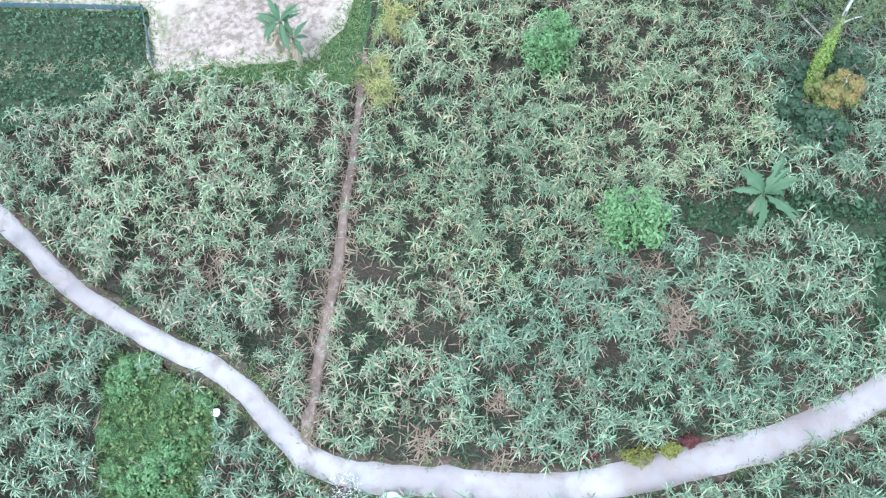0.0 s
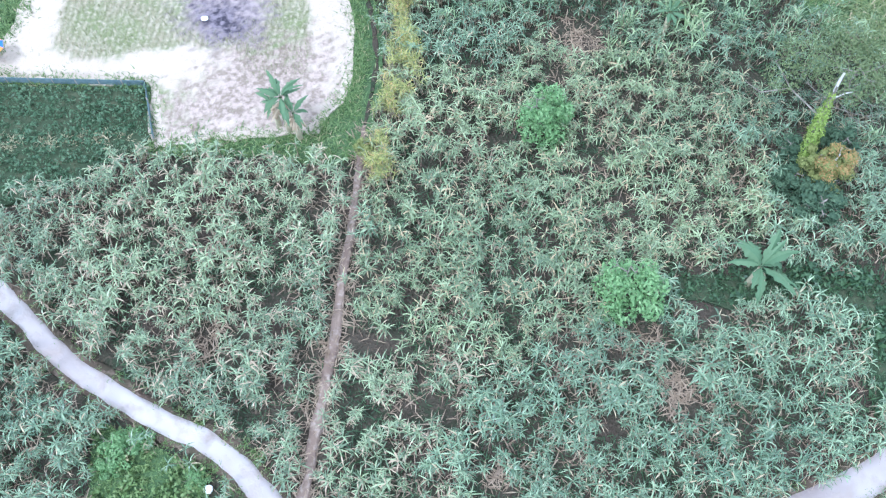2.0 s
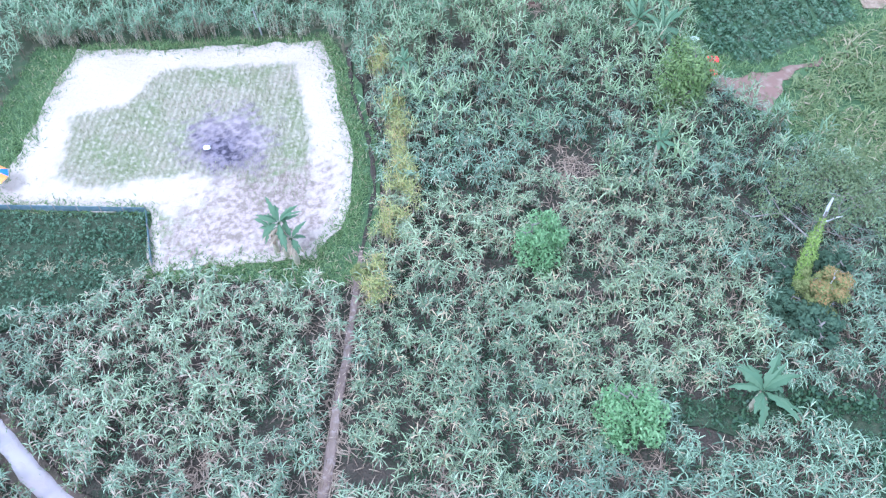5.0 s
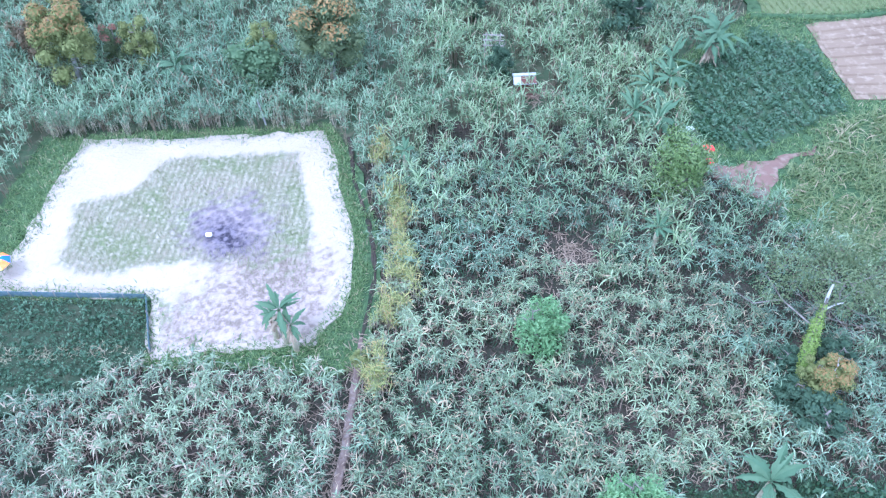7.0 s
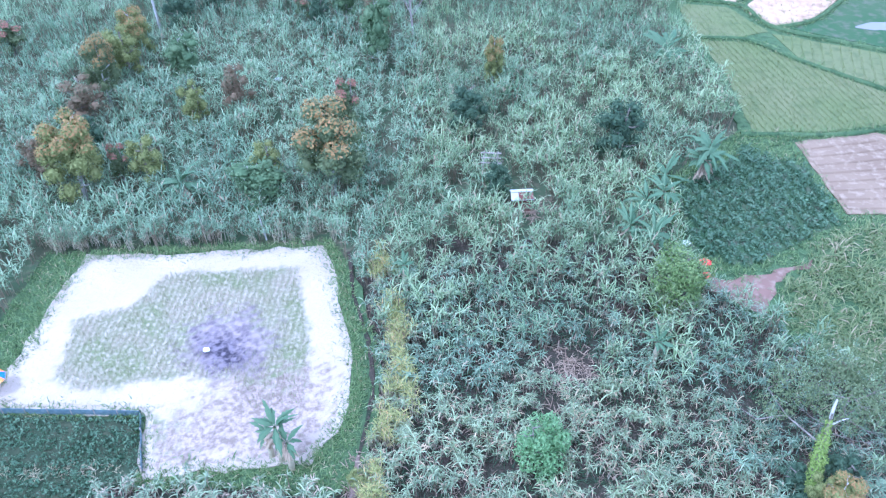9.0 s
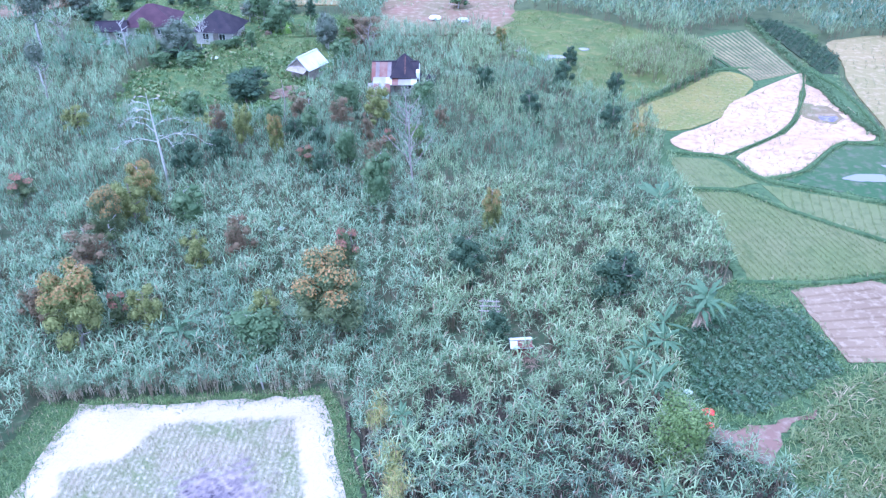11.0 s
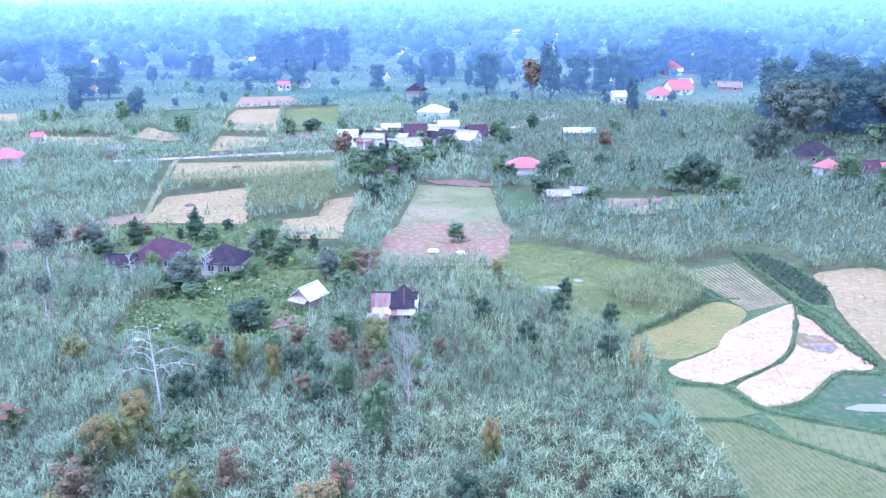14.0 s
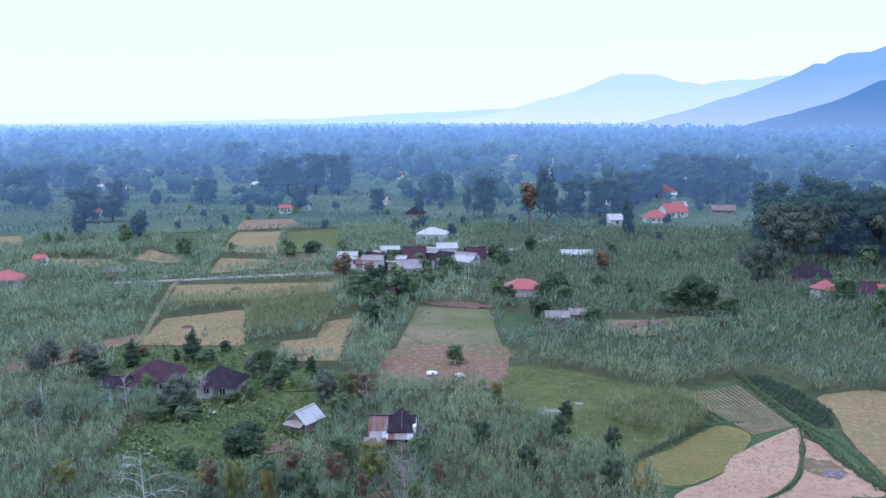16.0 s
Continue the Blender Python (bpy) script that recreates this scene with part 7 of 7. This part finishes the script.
bank = [[(19.5, 97), (16.2, 103), (28.4, 117.6), (36, 120.5)], [(20.2, 92), (27, 90.9), (30.0, 85.6), (42, 80.7), (50, 78)], [(26.8, 91.5), (36.2, 100.0), (41.1, 111.3), (43.6, 120.2)], [(20.5, 83), (26.3, 82.9), (30.6, 79), (38.5, 73.2), (46, 69)], [(22.2, 65.3), (31, 65.7), (39, 67.8)],
        [(44, 120.5), (47, 112), (46.6, 97), (41, 95.4), (35, 88.4), (30, 85.8)], [(40.5, 140.6), (43.5, 122)], [(44, 121), (50, 136)], [(49.2, 137), (47.4, 113), (47, 98)], [(16.3, 104), (29.4, 117.4), (30.4, 122), (28, 134)]]
P = []
for ln in bank:
    q = np.array(spline(ln, 14))
    q = np.repeat(q, 5, 0)
    P.append(q + rng.normal(0, 0.1 if ln is bank[2] else 0.27, q.shape))
P = np.concatenate(P)
stuff("bank_grass", P, GRASS_T, rng.uniform(0.7, 1.5, len(P)), [M["grass"]], "green grass on the banks between paddies", "grass")
for ln in bank[:6]:
    strip("bank", ln, 0.3 if ln is bank[2] else 0.55, 0.12, M["turf"], "low grassy bank between paddies", "bank", 0.2, 0.2)

P = np.concatenate([np.array((x, y)) + rng.normal(0, s * 0.55, (int(13 * s * s) + 8, 2)) for x, y, s in HOLES[2:17]] + [np.repeat(np.array(spline(PATH_LINE[:7], 40)), 1, 0) + rng.normal(0, 0.4, (241, 2))])
Q = jittered(-34, 24, 3, 34, 0.7)
Q = Q[wave(Q, 2.5, 68) > np.where((Q[:, 0] < -7.4) | (Q[:, 0] + Q[:, 1] < 14), 0.38, 0.55)]
P = np.concatenate([P, cane_places(Q)])
stuff("cane_litter", P, [tuft(360 + i, 5, 0.7, 0.07, 0.15, 2, (5, 40), (20, 60)) for i in range(6)], rng.uniform(0.6, 1.3, len(P)), [M["litter"]], "dry brown cane leaves on the soil", "litter")

Q = cane_places(jittered(-50, 44, -2, 46, 0.5))
Q = Q[np.hypot(Q[:, 0], Q[:, 1]) < 48]
Q = Q[wave(Q, 3.0, 76) > np.where((Q[:, 0] < -7.6) & (Q[:, 1] > 11), 0.55, 0.3)]
stuff("undergrowth", Q, [tuft(370 + i, 5, 0.42, 0.1, 0.16, 1, (20, 70), (0, 40)) for i in range(6)], rng.uniform(0.7, 1.5, len(Q)), [M["shade_toned_weed"]], "low dark green weeds between the cane plants", "weeds")

# soil beds
bare = thing("soil_beds", "raised pale soil beds in rows on the bare plot", "soil beds")
for i in range(8):
    f = (i + 0.5) / 8
    a = np.array((26.9, 64.0)) * (1 - f) + np.array((28.6, 54.8)) * f
    b = np.array((34.5, 66.0)) * (1 - f) + np.array((35.3, 55.2)) * f
    ln = math.dist(a, b) - 0.5
    part("bed", box((ln, 0.8, 0.24), (*((a + b) / 2), 0.12), (0, 0, math.degrees(math.atan2(*(b - a)[::-1]))), 0.1), M["tilled"], bare)
beds = thing("mulched_beds", "pale mulched beds in slanting rows", "soil beds")
for i in range(13):
    f = (i + 0.5) / 13
    a = np.array((29.6, 132.8)) * (1 - f) + np.array((39.8, 138.0)) * f
    b = np.array((35.9, 115.4)) * (1 - f) + np.array((42.6, 119.0)) * f
    ln = math.dist(a, b) - 0.4
    part("bed", box((ln, 0.44, 0.2), (*((a + b) / 2), 0.1), (0, 0, math.degrees(math.atan2(*(b - a)[::-1]))), 0.1), M["bed"], beds)

# ---- puddles ----
for x, y, a, b in ((41.5, 86.8, 2.6, 1.1), (45.5, 89.5, 1.8, 0.8), (8.2, 124.0, 1.4, 0.9), (12.8, 127.6, 0.7, 0.7), (3.2, 126.6, 0.9, 0.8), (7.0, 122.6, 0.6, 0.8)):
    pts = [(x + a * math.cos(t) * (1 + 0.25 * math.sin(3 * t + x)), y + b * math.sin(t) * (1 + 0.2 * math.cos(2 * t))) for t in np.linspace(0, 6.283, 15)[:-1]]
    field("puddle", pts, 0.09, M["water"], "shallow puddle reflecting the white sky", "water", True, 0.1)

# ---- small things ----
net = thing("plot_net", "low blue-grey net fence round the vegetable plot", "fence")
for a, b in (((-21.65, 31.3), (-20.2, 27.2)), ((-38, 30.6), (-21.65, 31.3)), ((-38, 19.8), (-28.6, 21.5))):
    n = int(math.dist(a, b) / 1.5) + 1
    g = math.degrees(math.atan2(b[1] - a[1], b[0] - a[0]))
    part("net", box((math.dist(a, b), 0.02, 0.55), ((a[0] + b[0]) / 2, (a[1] + b[1]) / 2, 0.33), (0, 0, g)), M["net"], net)
    for i in range(n + 1):
        f = i / n
        part("post", box((0.06, 0.06, 0.8), (a[0] + (b[0] - a[0]) * f, a[1] + (b[1] - a[1]) * f, 0.32)), M["wood"], net)
umb = thing("field_umbrella", "blue and orange field umbrella on the grass bank", "umbrella", at=(-31.7, 32.6, 0))
part_np("pole", *tube([(0, 0, 0), (0.1, 0, 1.7)], [0.02, 0.02], 6), M["wood"], umb)
for i in range(8):
    bmu = bmesh.new()
    a0, a1 = i * math.pi / 4, (i + 1) * math.pi / 4
    tip = bmu.verts.new((0.1, 0, 1.85))
    mid = [bmu.verts.new((0.1 + 0.5 * math.cos(a), 0.5 * math.sin(a), 1.72)) for a in (a0, a1)]
    low = [bmu.verts.new((0.1 + 0.85 * math.cos(a), 0.85 * math.sin(a), 1.42)) for a in (a0, a1)]
    bmu.faces.new((tip, *mid))
    bmu.faces.new((mid[0], low[0], low[1], mid[1]))
    part("panel", bmu, M[("blue", "orange", "yellow_cloth", "orange")[i % 4]], umb)
frame_t = thing("wooden_rack", "pale bamboo rack standing in the cane", "rack", at=(-0.3, 56.5, 0))
for sx in (-0.55, 0.55):
    part("post", box((0.08, 0.08, 3.6), (sx, 0, 1.75), (0, 4, 0)), M["wood"], frame_t)
for z in (2.4, 2.9, 3.4):
    part("rail", box((1.7, 0.07, 0.07), (0.1, -0.06, z)), M["wood"], frame_t)
post = thing("wooden_post", "pale wooden post in front of the cane", "post", at=(-17.5, 48.6, 0))
part_np("pole", *tube([(0, 0, -0.1), (-0.25, 0, 2.4)], [0.07, 0.05], 6), M["pale_bark"], post)
tank = thing("water_tank", "round white water tank beside the road", "tank", at=(-3.2, 2.7, 0))
bmt = bmesh.new()
bmesh.ops.create_cone(bmt, cap_ends=True, segments=28, radius1=0.68, radius2=0.68, depth=1.1, matrix=pose(0, 0, 0.55))
part("drum", bmt, M["zinc_white"], tank)
bmt = bmesh.new()
bmesh.ops.create_uvsphere(bmt, u_segments=28, v_segments=10, radius=0.68, matrix=pose(0, 0, 1.1) @ Matrix.Diagonal((1, 1, 0.25, 1)))
part("lid", bmt, M["zinc_white"], tank)
for x, y, s, mt, nm, lb in ((-12.8, 6.7, 0.42, "white", "sack", "white plastic sack at the cane's edge"), (18.6, 26.0, 0.5, "white", "sack", "white plastic sack under the snag"), (-19.0, 36.9, 0.4, "white", "sack", "white sack lying on the ash"), (16.3, 47.8, 0.75, "red_plastic", "sack", "red plastic sheet bundle by the bush"),
                            (16.1, 46.4, 0.6, "red_plastic", "sack", "red plastic bundle on the soil"), (-21.5, 72.0, 0.6, "white", "sack", "white bag tied above the cane"), (15.2, 50.0, 0.5, "white", "sack", "white bag beside the vegetables"), (-42.9, 120.2, 0.9, "white", "sack", "white sack on the grass"),
                            (-11.2, 141.0, 1.6, "white", "sack", "white sheet lying on the tilled soil"), (-6.4, 140.0, 1.6, "zinc_white", "sack", "white sheet lying on the tilled soil")):
    ob = thing(nm, lb, "sack", at=(x, y, 0))
    bms = bmesh.new()
    bmesh.ops.create_icosphere(bms, subdivisions=3, radius=s / 2)
    for v in bms.verts:
        v.co *= 1 + 0.28 * noise.noise(v.co * 5 / s + Vector((x, y, 0)))
        v.co.x *= 1.25
        v.co.z = max(v.co.z * 0.5, -s * 0.18)
    bmesh.ops.translate(bms, verts=bms.verts, vec=(0, 0, s * 0.18 + 0.12))
    part("bag", bms, M[mt], ob)
for x, y, s in ((-17.6, 8.3, 0.8), (-16.8, 8.9, 0.6), (-18.2, 7.4, 0.55), (-14.6, 4.4, 0.8), (-15.2, 3.4, 0.95), (-16.6, 2.6, 0.6), (-18.0, 5.2, 0.5), (-16.0, 0.6, 1.0), (-14.0, 2.0, 0.7), (-13.4, 7.2, 0.5), (-17.6, 3.4, 0.45), (-13.6, 5.6, 0.4)):
    plant_tree("shrub", x, y, 1.6 * s, 2.5 * s)
for x, y, s in ((-37.0, 152.0, 2.4), (-66.0, 172.0, 2.6), (-68.0, 212.0, 3.0)):
    ob = thing("straw_heap", "dark heap of burnt straw on the field", "heap", at=(x, y, -0.08))
    bms = bmesh.new()
    bmesh.ops.create_icosphere(bms, subdivisions=3, radius=s / 2)
    for v in bms.verts:
        v.co *= 1 + 0.35 * noise.noise(v.co * 2 + Vector((x, y, 0)))
        v.co.z = max(0, v.co.z) * 0.35
    part("heap", bms, M["burnt"], ob)
for x, y, w, mt, lb in ((6.4, 5.9, 1.0, "red_leaf", "low dark red leafy shrub at the road's edge"), (9.0, 6.1, 1.5, "yellow_leaf", "low yellow flowering shrub at the road's edge"), (10.6, 6.5, 1.1, "yellow_leaf", "low yellow flowering shrub at the road's edge"), (11.6, 7.0, 0.9, "red_leaf", "low dark red leafy shrub at the road's edge")):
    ob = thing("flower_shrub", lb, "shrub", "shrubs along the road", (x, y, 0))
    part_np("stem", *limbs(int(x * 10), 0.6, 0.02, 5, 0.3, w * 0.4), M["bark"], ob)
    part_np("leaves", *crown(int(y * 100), [(0, 0, 0.45, w * 0.4, 0.32), (w * 0.35, 0.1, 0.4, w * 0.25, 0.25), (-w * 0.35, -0.05, 0.38, w * 0.25, 0.25)], 0.06, 900), M[mt], ob)
ob = thing("bare_bush", "leafless grey bush with a few white flowers beside the road", "bush", at=(-5.5, 3.4, 0))
part_np("twigs", *limbs(91, 1.6, 0.03, 12, 0.1, 1.1, 0.1, 0.9), M["twig_bark"], ob)
fl = part_np("flowers", *crown(92, [(0, 0, 1.3, 0.8, 0.5)], 0.04, 330), M["white"], ob, "small white flowers")
tagged(fl, "small white flowers", kind="stuff")
